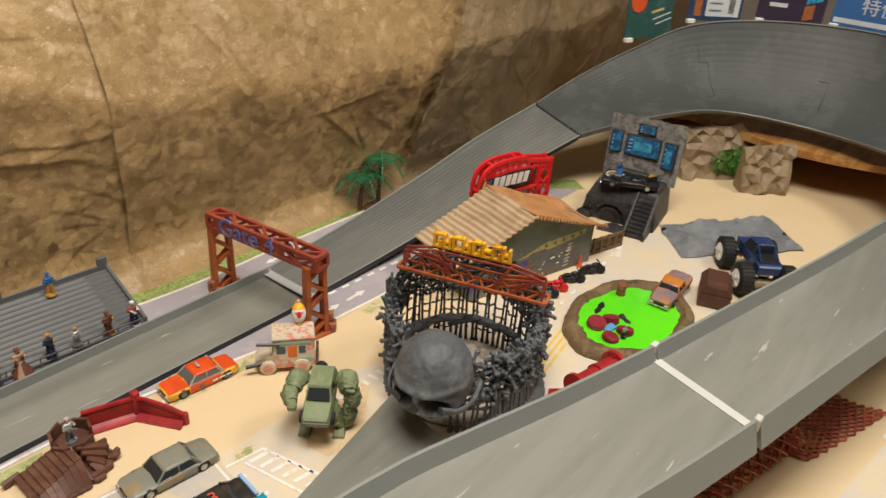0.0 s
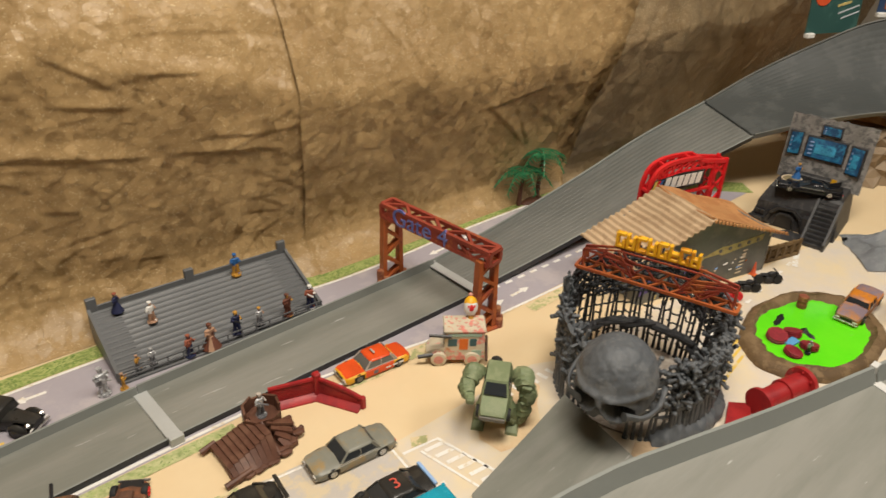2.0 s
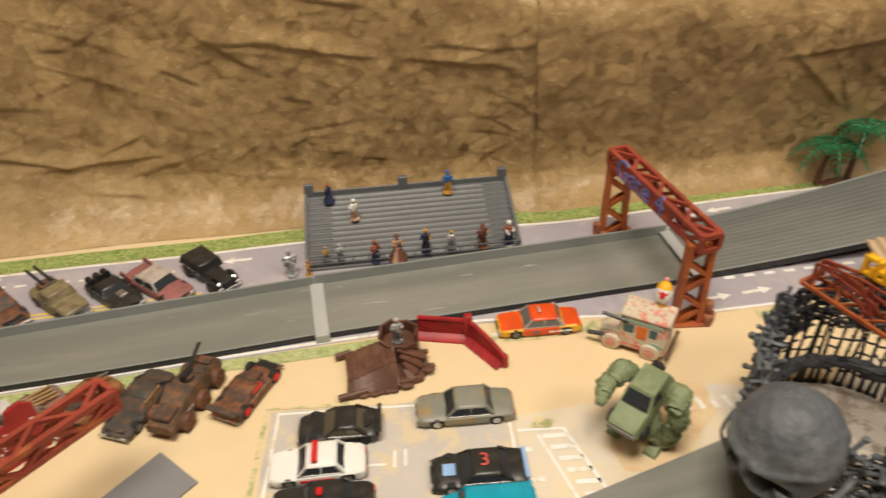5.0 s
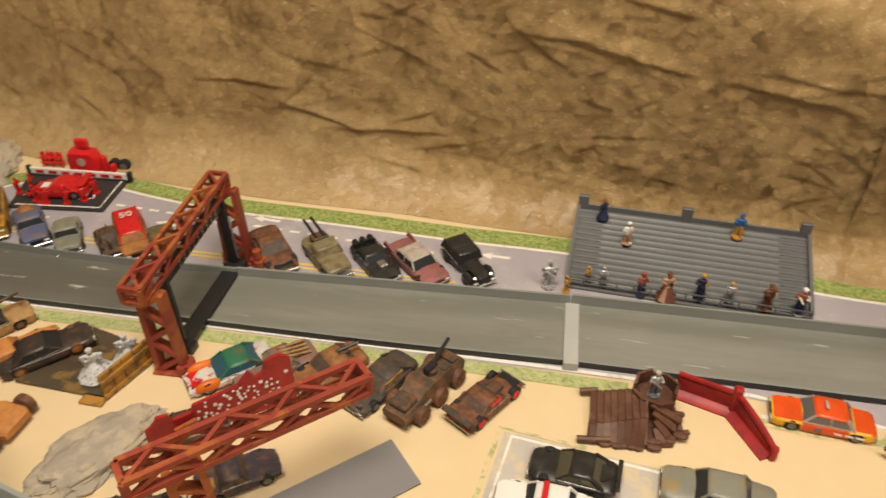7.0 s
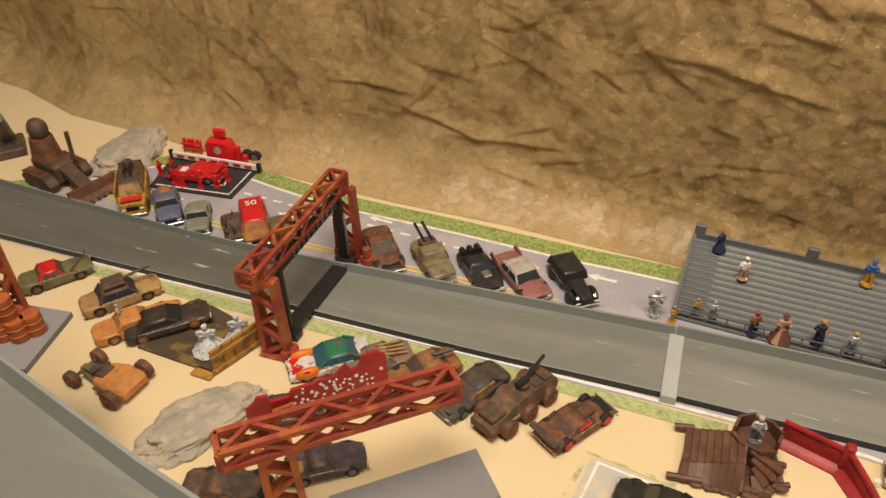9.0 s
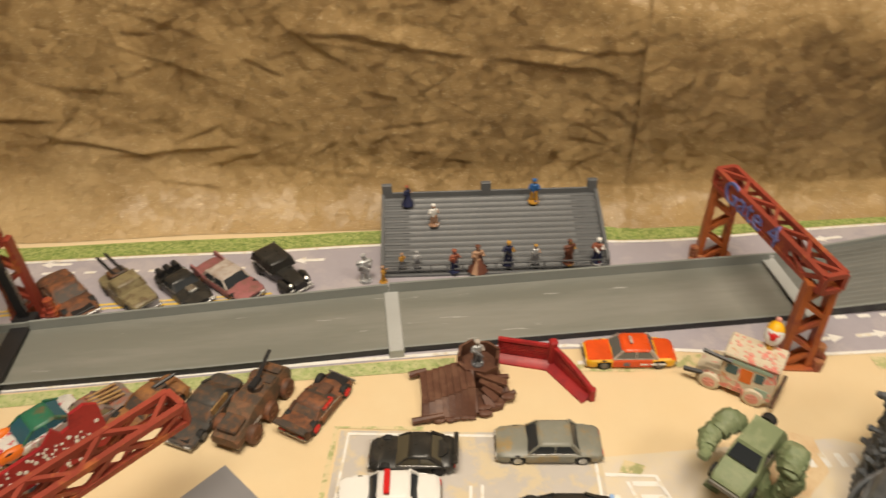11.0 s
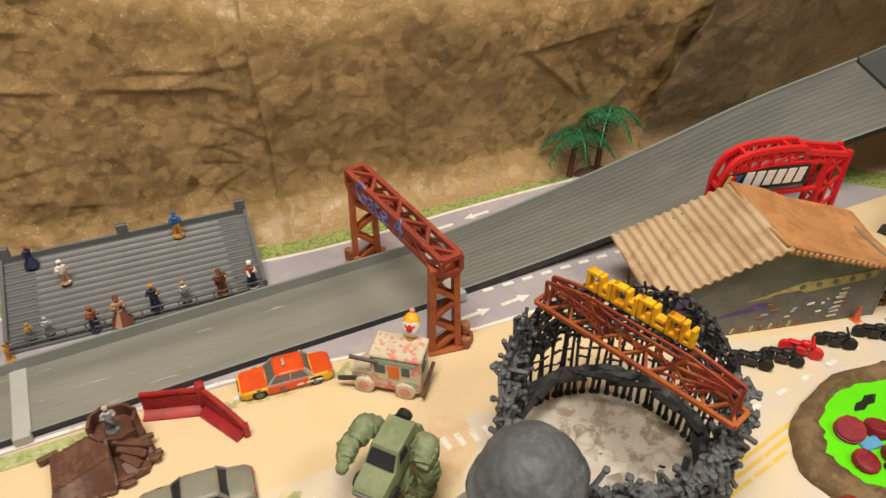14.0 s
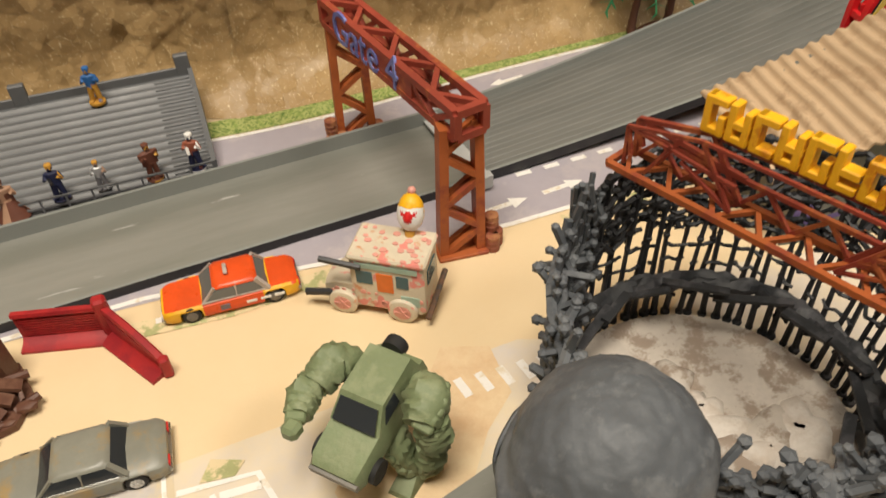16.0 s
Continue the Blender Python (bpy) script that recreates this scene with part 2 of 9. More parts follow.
ROOM_FLOOR = mat("room_floor", (0.22, 0.17, 0.12), 0.7, scale=4, bump=0.05)
SLIME = mat("green_slime_resin", (0.12, 0.78, 0.01), 0.12, second=(0.17, 0.82, 0.015), amount=0.4, soft=0.4, scale=14, bump=0.02, vary=0.12, coat=0.5)
MUD = mat("brown_mud_rim", (0.15, 0.095, 0.045), 0.75, second=(0.21, 0.14, 0.07), amount=0.45, scale=60, bump=0.6, bump_scale=250, vary=0.3)
ROCK_GREY = mat("grey_painted_rock", (0.38, 0.335, 0.275), 0.75, second=(0.46, 0.39, 0.29), amount=0.45, scale=50, bump=0.4, bump_scale=260, vary=0.15)
ROCK_TAN = mat("tan_faceted_rock", (0.33, 0.245, 0.155), 0.6, second=(0.26, 0.19, 0.12), amount=0.4, scale=40, bump=0.2, vary=0.2)
CLOTH_GREY = mat("grey_painted_sheet", (0.37, 0.39, 0.42), 0.45, second=(0.43, 0.45, 0.47), amount=0.4, scale=40, bump=0.15, vary=0.15)
PLATE_GREY = mat("grey_card_plate", (0.22, 0.215, 0.225), 0.6, scale=20, bump=0.03, vary=0.05)
CAVE_BLACK = mat("black_base_plastic", (0.03, 0.03, 0.033), 0.5, second=(0.06, 0.06, 0.06), amount=0.35, scale=90, bump=0.2)
CAVE_ROCK = mat("pale_grey_rock_wall", (0.30, 0.29, 0.28), 0.7, second=(0.13, 0.13, 0.13), amount=0.45, scale=110, bump=0.6, bump_scale=300, vary=0.3)
SCREEN = mat("dark_blue_screen", (0.02, 0.10, 0.24), 0.2, second=(0.03, 0.22, 0.42), amount=0.45, scale=120, bump=0.0, vary=0.4)
SCREEN_GLOW = mat("light_blue_screen_print", (0.06, 0.40, 0.66), 0.2, second=(0.03, 0.16, 0.36), amount=0.4, scale=200, bump=0.0, vary=0.3)
PALM_TRUNK = mat("palm_trunk_plastic", (0.11, 0.045, 0.025), 0.6, scale=120, bump=0.3)
PALM_LEAF = mat("palm_leaf_plastic", (0.03, 0.20, 0.08), 0.4, second=(0.06, 0.29, 0.13), amount=0.4, scale=120, bump=0.1, vary=0.2)
BUSH = mat("green_bush_sponge", (0.07, 0.20, 0.025), 0.8, second=(0.13, 0.30, 0.05), amount=0.5, scale=200, bump=0.3, vary=0.3)
MECH_GREEN = mat("olive_green_mech_paint", (0.195, 0.24, 0.125), 0.55, second=(0.225, 0.26, 0.145), amount=0.4, scale=60, bump=0.45, bump_scale=260, vary=0.14)
MESH_RED = mat("red_net_plastic", (0.33, 0.05, 0.025), 0.5, second=(0.42, 0.12, 0.04), amount=0.4, scale=30, bump=0.05)
SKIN_TAN = mat("tan_figure_paint", (0.42, 0.25, 0.16), 0.6, scale=300, bump=0.1)


# ---------------------------------------------------------------- mesh helpers
def link(name, bm, material, parent=None, label="", smooth=True, angle=35):
    me = bpy.data.meshes.new(name)
    bmesh.ops.recalc_face_normals(bm, faces=bm.faces)
    bm.to_mesh(me)
    bm.free()
    if smooth:
        me.polygons.foreach_set("use_smooth", [True] * len(me.polygons))
        me.set_sharp_from_angle(angle=radians(angle))
    for m in material if isinstance(material, (list, tuple)) else [material]:
        me.materials.append(m)
    ob = new(name, me)
    if parent:
        ob.parent = parent
    if label:
        ob["label"] = label
    return ob


def part(name, bm, material, parent, label="", smooth=True, angle=35):
    return link(name, bm, material, parent, label, smooth, angle)


def thing(name, at, label, category, turn=0.0, group="", kind=""):
    ob = new(name)
    ob.matrix_world = pose(*at, 0, 0, turn)
    ob.empty_display_size = 0.01
    return tagged(ob, label, category, group, kind)


def box(w, d, h, at=(0, 0, 0), bevel=0.0, bm=None, m=None, seg=1):
    """A box w x d x h whose base centre stands at 'at', with bevelled edges, added to bm."""
    out = bm or bmesh.new()
    t = Matrix.Translation((at[0], at[1], at[2] + h / 2)) @ Matrix.Diagonal((w, d, h, 1))
    if m is not None:
        t = m @ t
    made = bmesh.ops.create_cube(out, size=1.0, matrix=t)
    if bevel:
        es = list({e for v in made["verts"] for e in v.link_edges})
        bmesh.ops.bevel(out, geom=es, offset=bevel, segments=seg, profile=0.5, affect="EDGES")
    return out


def cyl(r, h, at=(0, 0, 0), axis="z", bm=None, seg=14, r2=None, m=None):
    out = bm or bmesh.new()
    rot = {"z": Matrix(), "x": Matrix.Rotation(radians(90), 4, "Y"), "y": Matrix.Rotation(radians(90), 4, "X")}[axis]
    t = Matrix.Translation(at) @ rot
    if m is not None:
        t = m @ t
    bmesh.ops.create_cone(out, cap_ends=True, segments=seg, radius1=r, radius2=r if r2 is None else r2, depth=h, matrix=t)
    return out


def ball(r, at, bm=None, sub=2, scale=(1, 1, 1), m=None):
    out = bm or bmesh.new()
    t = Matrix.Translation(at) @ Matrix.Diagonal((*scale, 1))
    if m is not None:
        t = m @ t
    bmesh.ops.create_icosphere(out, subdivisions=sub, radius=r, matrix=t)
    return out


def beam(a, b, w, h=None, bm=None):
    """A square bar from a to b."""
    out = bm or bmesh.new()
    a, b = Vector(a), Vector(b)
    d = b - a
    q = d.to_track_quat("Z", "Y" if abs(d.normalized().z) < 0.95 else "X").to_matrix().to_4x4()
    t = Matrix.Translation((a + b) / 2) @ q @ Matrix.Diagonal((w, h or w, d.length, 1))
    bmesh.ops.create_cube(out, size=1.0, matrix=t)
    return out


def rod(a, b, r, bm=None, seg=6, r2=None):
    out = bm or bmesh.new()
    a, b = Vector(a), Vector(b)
    d = b - a
    q = d.to_track_quat("Z", "Y").to_matrix().to_4x4()
    bmesh.ops.create_cone(out, cap_ends=True, segments=seg, radius1=r, radius2=r if r2 is None else r2, depth=d.length,
                          matrix=Matrix.Translation((a + b) / 2) @ q)
    return out


def slab(points, z0, z1, bm=None):
    """A flat plate with the given outline (x, y) from z0 up to z1."""
    out = bm or bmesh.new()
    low = [out.verts.new((x, y, z0)) for x, y in points]
    top = [out.verts.new((x, y, z1)) for x, y in points]
    out.faces.new(top)
    out.faces.new(low[::-1])
    for i in range(len(points)):
        j = (i + 1) % len(points)
        out.faces.new((low[i], low[j], top[j], top[i]))
    return out


def loft(rings, bm=None, cap=True):
    """Faces between rings of points, each ring closed."""
    out = bm or bmesh.new()
    vs = [[out.verts.new(p) for p in ring] for ring in rings]
    k = len(rings[0])
    for a, b in zip(vs, vs[1:]):
        for i in range(k):
            out.faces.new((a[i], a[(i + 1) % k], b[(i + 1) % k], b[i]))
    if cap:
        out.faces.new(vs[0][::-1])
        out.faces.new(vs[-1])
    return out


def ribbon(points, width, z, bm=None):
    """A flat painted line along (x, y) points."""
    out = bm or bmesh.new()
    p = [Vector((x, y, 0)) for x, y in points]
    prev = None
    for i, c in enumerate(p):
        d = (p[min(i + 1, len(p) - 1)] - p[max(i - 1, 0)]).normalized()
        nrm = Vector((-d.y, d.x, 0)) * width / 2
        pair = [out.verts.new((c + nrm) + Vector((0, 0, z))), out.verts.new((c - nrm) + Vector((0, 0, z)))]
        if prev:
            out.faces.new((prev[0], prev[1], pair[1], pair[0]))
        prev = pair
    return out


def smooth_line(points, n):
    """n + 1 points along a Catmull-Rom curve through the given ones."""
    pts = [Vector(p) for p in points]
    pts = [pts[0] * 2 - pts[1]] + pts + [pts[-1] * 2 - pts[-2]]
    out = []
    for k in range(n + 1):
        u = k / n * (len(pts) - 3)
        i = min(int(u), len(pts) - 4)
        t = u - i
        a, b, c, d = pts[i:i + 4]
        out.append(0.5 * (2 * b + (c - a) * t + (2 * a - 5 * b + 4 * c - d) * t * t + (3 * b - a - 3 * c + d) * t ** 3))
    return out


# ---------------------------------------------------------------- setting
table = link("ground", slab([(-1.6, -1.0), (1.75, -1.0), (1.75, 0.6), (-1.6, 0.6)], -0.02, 0.0), SAND)
tagged(table, "sand-coloured printed play mat on a table top", "play mat", kind="structure")
fl = link("floor", box(7, 7, 0.05, (0, -0.5, -0.85)), ROOM_FLOOR)
tagged(fl, "brown floor of the room below the table", "floor", kind="structure")
for nm, w, d, at in (("wall_south", 7, 0.1, (0, -4.05, -0.8)), ("wall_west", 0.1, 7, (-3.55, -0.5, -0.8)),
                     ("wall_east", 0.1, 7, (3.55, -0.5, -0.8)), ("wall_north", 7, 0.1, (0, 3.05, -0.8))):
    tagged(link(nm, box(w, d, 2.6, at), ROOM_WALL), "plain painted wall of the room", "wall", kind="structure")
tagged(link("ceiling", box(7, 7, 0.05, (0, -0.5, 1.8)), WHITE), "plain white ceiling of the room", "ceiling", kind="structure")


# crumpled brown paper that stands behind the mat as a cliff
def creases(X, Z, seed, count, width, length, height, x0, x1, flat=1.0, lip=0.0):
    """Sharp straight folds of random place, direction and depth; lip: the width of a steep lower side, all of them proud."""
    rng = np.random.RandomState(seed)
    out = np.zeros_like(X)
    for _ in range(count):
        cx, cz = rng.uniform(x0 - 0.05, x1 + 0.05), rng.uniform(-0.02, 0.60)
        a = rng.uniform(-math.pi / 2, math.pi / 2) * flat
        w = width * rng.uniform(0.5, 1.6)
        ln = length * rng.uniform(0.4, 1.6)
        h = height * rng.uniform(0.4, 1.4) * (1 if lip else rng.choice([-1, 1]))
        near = np.abs(X[:, 0] - cx) < ln * 2.0 + w
        x, z = X[near] - cx, Z[near] - cz
        s, d = x * math.cos(a) + z * math.sin(a), -x * math.sin(a) + z * math.cos(a)
        skew = rng.uniform(0.15, 0.85)
        tent = np.clip(1 - np.where(d > 0, d / w, -d / lip) if lip else 1 - np.where(d > 0, d / (w * skew * 2), -d / (w * (1 - skew) * 2)), 0, 1)
        out[near] += h * tent * np.exp(-(s / ln) ** 2)
    return out


def smooth_noise(u, v, seed):
    rng = np.random.RandomState(seed)
    g = rng.rand(64, 64)
    i, j = np.floor(u).astype(int), np.floor(v).astype(int)
    a, b = u - i, v - j
    a, b = a * a * (3 - 2 * a), b * b * (3 - 2 * b)
    return (g[i % 64, j % 64] * (1 - a) + g[(i + 1) % 64, j % 64] * a) * (1 - b) + (g[i % 64, (j + 1) % 64] * (1 - a) + g[(i + 1) % 64, (j + 1) % 64] * a) * b


def facets(u, v, size, seed):
    """Crumpled facets: the lowest of many tilted pyramids, one in each cell of a jittered grid."""
    rng = np.random.RandomState(seed)
    px, py, turn, gx, gy = rng.rand(5, 64, 64)
    u, v = u / size, v / size
    i, j = np.floor(u).astype(int), np.floor(v).astype(int)
    best = np.full(u.shape, 9.0)
    for di in (-1, 0, 1):
        for dj in (-1, 0, 1):
            a, b = (i + di) % 64, (j + dj) % 64
            x, y = u - (i + di + px[a, b]), v - (j + dj + py[a, b])
            t = turn[a, b] * math.pi
            h = np.full(u.shape, -9.0)
            for k in range(3):
                c, s = np.cos(t + k * math.pi / 3), np.sin(t + k * math.pi / 3)
                h = np.maximum(h, np.abs(x * c + y * s))
            best = np.minimum(best, h + 0.45 * ((gx[a, b] - 0.5) * x + (gy[a, b] - 0.5) * y) * 2)
    return best * size


def paper_base(x):
    """Where the foot of the paper lies, by x."""
    return np.interp(x, [-1.6, -1.0, -0.867, -0.72, -0.52, -0.445, -0.346, -0.21, -0.087, -0.027, 0.18, 0.215, 0.26, 0.36, 0.45, 0.6, 0.8, 1.1, 1.75],
                     [0.33, 0.235, 0.190, 0.178, 0.148, 0.142, 0.136, 0.135, 0.127, 0.124, 0.116, 0.100, 0.098, 0.095, 0.093, 0.090, 0.075, 0.10, 0.16])


# folds with a proud lower lip: start x, z and end x, z, on the first sheet's east end, its west end and on the other sheets
FOLDS_EAST = [(-0.014, 0.291, 0.060, 0.240), (0.054, 0.262, 0.138, 0.250), (-0.016, 0.241, 0.066, 0.228), (0.117, 0.189, 0.191, 0.175),
              (-0.055, 0.195, 0.076, 0.176), (0.075, 0.178, 0.210, 0.155), (0.071, 0.145, 0.075, 0.174), (-0.019, 0.035, 0.070, 0.016),
              (-0.038, 0.138, 0.003, 0.126)]
FOLDS_WEST = [(-0.26, 0.196, -0.221, 0.196), (-0.226, 0.195, -0.194, 0.215), (-0.152, 0.178, -0.103, 0.154), (-0.11, 0.211, -0.037, 0.161),
              (-0.096, 0.199, -0.014, 0.195), (-0.311, 0.066, -0.153, 0.079), (-0.257, 0.043, -0.175, 0.028), (-0.397, 0.199, -0.399, 0.14),
              (-0.633, 0.172, -0.641, 0.079), (-0.364, 0.095, -0.231, 0.062), (-0.232, 0.082, -0.172, 0.105), (-0.463, 0.108, -0.323, 0.108)]
FOLDS_FAR = [(0.36, 0.266, 0.381, 0.22), (0.322, 0.298, 0.368, 0.235), (0.46, 0.156, 0.595, 0.17), (0.521, 0.158, 0.573, 0.078),
             (0.47, 0.171, 0.567, 0.079)]


def paper_sheet(name, x0, x1, seed, lift, label, flat=0.3, strong=1.0, edge0=None, edge1=None, material=None):
    nx, nz = int((x1 - x0) / 0.0021), 290
    A, S = np.meshgrid(np.linspace(0, 1, nx), np.linspace(0, 1, nz), indexing="ij")
    Z = S * 0.62
    lo = x0 if edge0 is None else np.interp(Z, *edge0)
    hi = x1 if edge1 is None else np.interp(Z, *edge1)
    X = lo + (hi - lo) * A
    wu, wv = smooth_noise(X * 9 + 3, Z * 9, seed) - 0.5, smooth_noise(X * 9, Z * 9 + 9, seed + 1) - 0.5
    fu = smooth_noise(X * 45 + 3, Z * 45, seed + 8) - 0.5
    u, v = X + 0.014 * wu, Z + 0.014 * wv
    # the shoulder edge, 0.2 to 0.28 above the mat, and how crumpled each part is
    edge = 0.225 + 0.06 * (smooth_noise(X * 3 + 5, Z * 0 + seed, seed + 6) - 0.5) + 0.035 * (smooth_noise(X * 13 + 5, Z * 0 + 1, seed + 16) - 0.5) + 0.045 * np.clip((0.22 - X) / 0.2, 0, 1)
    high = np.clip((Z - edge + 0.045) / 0.05, 0, 1)
    n = (x1 - x0) / 0.5
    patchy = np.clip(2.4 * smooth_noise(X * 7 + 2, Z * 7 + 4, seed + 10) - 0.6, 0.15, 1.3)
    out = creases(u, v, seed + 2, int(9 * n), 0.034, 0.14, 0.0012, x0, x1, 0.9)
    out += creases(u + 0.002 * fu, v, seed + 3, int(75 * n), 0.020, 0.045, 0.0012, x0, x1, flat + 0.25, 0.0026)
    out += creases(u, v + 0.002 * fu, seed + 5, int(200 * n), 0.009, 0.016, 0.0007, x0, x1, 0.8, 0.0022) * patchy
    out += creases(u, v, seed + 4, int(240 * n), 0.0038, 0.020, 0.0005, x0, x1) * patchy
    out -= (0.040 + 0.06 * high) * facets(u + v * 0.2, v, 0.060, seed + 11)
    out += (0.035 + 0.05 * high) * facets(u + v * 0.4, v * 1.1, 0.030, seed + 12) * (0.3 + 0.8 * patchy)
    out -= (0.035 + 0.03 * high) * facets(u - v * 0.3, v, 0.0150, seed + 13) * (0.2 + patchy)
    out *= strong
    # long folds whose lower lip stands proud
    for fx0, fz0, fx1, fz1 in FOLDS_EAST + FOLDS_WEST + FOLDS_FAR:
        if x0 - 0.02 < (fx0 + fx1) / 2 < x1 + 0.02:
            ln = math.hypot(fx1 - fx0, fz1 - fz0)
            cu, cv = (fx1 - fx0) / ln, (fz1 - fz0) / ln
            s_, d_ = (X - fx0) * cu + (Z - fz0) * cv, -(X - fx0) * cv + (Z - fz0) * cu + 0.006 * wu + 0.0025 * fu
            along = np.clip(np.minimum(s_, ln - s_) / (ln * 0.3), 0, 1)
            out += (0.0015 + 0.012 * min(ln, 0.15)) * along * np.where(d_ > 0, np.clip(1 - d_ / 0.018, 0, 1), np.clip(1 + d_ / 0.0025, 0, 1))
    # the foot flares back, the middle hangs forward to the edge, and above that the paper leans away
    back = np.interp(X, [-1.0, -0.3, -0.1, 0.07, 0.22, 0.3, 0.45, 0.6, 0.8], [0.045, 0.050, 0.046, 0.026, 0.034, 0.040, 0.030, 0.020, 0.016])
    flare = back * (0.85 + 0.3 * smooth_noise(X * 12, Z * 0, seed + 7)) * (1 - np.exp(-Z / (0.009 + 0.012 * smooth_noise(X * 7, Z * 0 + 2, seed + 15))))
    slope = np.interp(X, [-0.7, -0.4, -0.1, 0.07, 0.22, 0.4, 0.55, 0.8], [-0.10, -0.04, 0.07, 0.10, 0.20, 0.22, 0.25, 0.28])
    hang = slope * np.clip(np.minimum(Z, edge) - 0.030, 0, 1) - (0.44 - 0.34 * np.clip((X - 0.42) / 0.3, 0, 1)) * (np.hypot(np.clip(Z - edge + 0.02, 0, 1), 0.012) - 0.012)
    y = paper_base(X) + lift * np.clip(Z / 0.05, 0.2, 1) + flare - hang - out * np.clip(Z / 0.010, 0.15, 1)
    Zs = np.maximum(Z + 0.0006, 0.0006)
    idx = np.arange(nx * nz).reshape(nx, nz)
    quads = np.stack([idx[:-1, :-1], idx[1:, :-1], idx[1:, 1:], idx[:-1, 1:]], -1).reshape(-1, 4)
    me = bpy.data.meshes.new(name)
    me.from_pydata(np.stack([X, y, Zs], -1).reshape(-1, 3).tolist(), [], quads.tolist())
    me.materials.append(material or PAPER)
    me.polygons.foreach_set("use_smooth", [True] * len(me.polygons))
    return tagged(new(name, me), label, "backdrop", kind="structure")


SEAM_12 = ([0, 0.05, 0.09, 0.17, 0.20, 0.28, 0.62], [0.226, 0.228, 0.227, 0.218, 0.216, 0.217, 0.205])
SEAM_23 = ([0, 0.09, 0.13, 0.23, 0.28, 0.62], [0.645, 0.648, 0.652, 0.681, 0.705, 0.78])
paper_sheet("backdrop_paper_1", -1.6, 0.245, 11, 0.008, "crumpled golden brown kraft paper cliff behind the road", 0.3)
paper_sheet("backdrop_paper_2", 0.20, 0.76, 37, 0.000, "crumpled golden brown kraft paper sheet behind the palms", 0.9, 0.62, edge0=SEAM_12)
paper_sheet("backdrop_paper_3", 0.68, 1.75, 71, -0.014, "smoother brown kraft paper sheet behind the banked turn", 0.5, 0.8, edge0=SEAM_23, material=PAPER_DARK)


# ---- the print on the mat
def print_sheet(name, outline, z, material, label):
    bm = bmesh.new()
    bm.faces.new([bm.verts.new((x, y, z)) for x, y in outline])
    return tagged(link(name, bm, material), label, "printed road", kind="structure")


far_edge = [(-0.80, 0.0), (-0.741, 0.040), (-0.697, 0.080), (-0.655, 0.118), (-0.60, 0.136), (-0.555, 0.1335), (-0.48, 0.120), (-0.397, 0.110), (-0.262, 0.107), (-0.138, 0.102), (-0.05, 0.1015), (0.10, 0.096), (0.215, 0.081), (0.30, 0.078), (0.434, 0.082), (0.62, 0.078), (0.85, 0.06)]
line = [tuple(p) for p in smooth_line([(*p, 0) for p in far_edge], 72)]
line = [(p[0], p[1]) for p in line]


def beside(pts, w):
    """A line moved sideways by w."""
    out = []
    for i, (x, y) in enumerate(pts):
        a, b = pts[max(i - 1, 0)], pts[min(i + 1, len(pts) - 1)]
        n = math.hypot(b[0] - a[0], b[1] - a[1])
        out.append((x - (b[1] - a[1]) / n * w, y + (b[0] - a[0]) / n * w))
    return out



road = bmesh.new()
prev = None
for x, y in line:
    pair = (road.verts.new((x, y, 0.0003)), road.verts.new((x, float(np.interp(x, [-0.8, -0.5, 0.05, 0.13, 0.24, 0.34, 0.9], [-0.072, -0.069, -0.0595, -0.062, -0.076, -0.089, -0.094])), 0.0003)))
    if prev:
        road.faces.new((prev[0], prev[1], pair[1], pair[0]))
    prev = pair
tagged(link("road_print", road, PRINT_ROAD), "lilac-grey printed road on the play mat", "printed road", kind="structure")


def stuff(name, bm, material, label, category="road marking"):
    return tagged(link(name, bm, material), label, category, kind="structure")


stuff("grass_print_1", ribbon(beside(line, 0.012), 0.022, 0.0005), PRINT_GREEN, "strip of printed green grass beside the road")
stuff("grass_print_2", ribbon([(-0.62, -0.080), (-0.3, -0.074), (-0.12, -0.069), (-0.03, -0.069), (0.03, -0.070)], 0.0135, 0.0005), PRINT_GREEN_MID, "faded strip of printed green grass")
stuff("grass_print_3", ribbon([(0.11, -0.080), (0.17, -0.087), (0.215, -0.086), (0.25, -0.085)], 0.012, 0.0005), PRINT_GREEN_FADED, "faded strip of printed green grass")
stuff("grass_print_4", ribbon([(0.37, -0.103), (0.43, -0.103)], 0.014, 0.0005), PRINT_GREEN_FADED, "faded strip of printed green grass")
stuff("grass_print_5", slab([(0.73, 0.03), (0.86, -0.10), (0.88, -0.07), (0.76, 0.05)], 0.0003, 0.0006), PRINT_GREEN, "printed green grass corner by the turn")
white = bmesh.new()
ribbon(beside(line, -0.002), 0.0035, 0.0006, white)
ribbon([(-0.6, -0.069), (-0.2, -0.0605), (-0.05, -0.0575), (0.06, -0.0575), (0.127, -0.0585)], 0.0036, 0.0006, white)
ribbon([(0.127, -0.0585), (0.22, -0.0735), (0.28, -0.084), (0.34, -0.090), (0.52, -0.0955)], 0.0035, 0.0006, white)
for k in range(34):
    x = -0.82 + k * 0.021
    if x > -0.68 and not -0.04 < x < 0.2 and not -0.57 < x < -0.1:
        ribbon([(x, 0.062), (x + 0.011, 0.062)], 0.004, 0.0006, white)
for k in range(22):
    x = -0.56 + 0.0205 * k
    y = 0.1000 - 0.060 * (x + 0.56) + 0.004 * max(0, x + 0.2)
    ribbon([(x, y), (x + 0.011, y - 0.0004)], 0.0036, 0.0006, white)
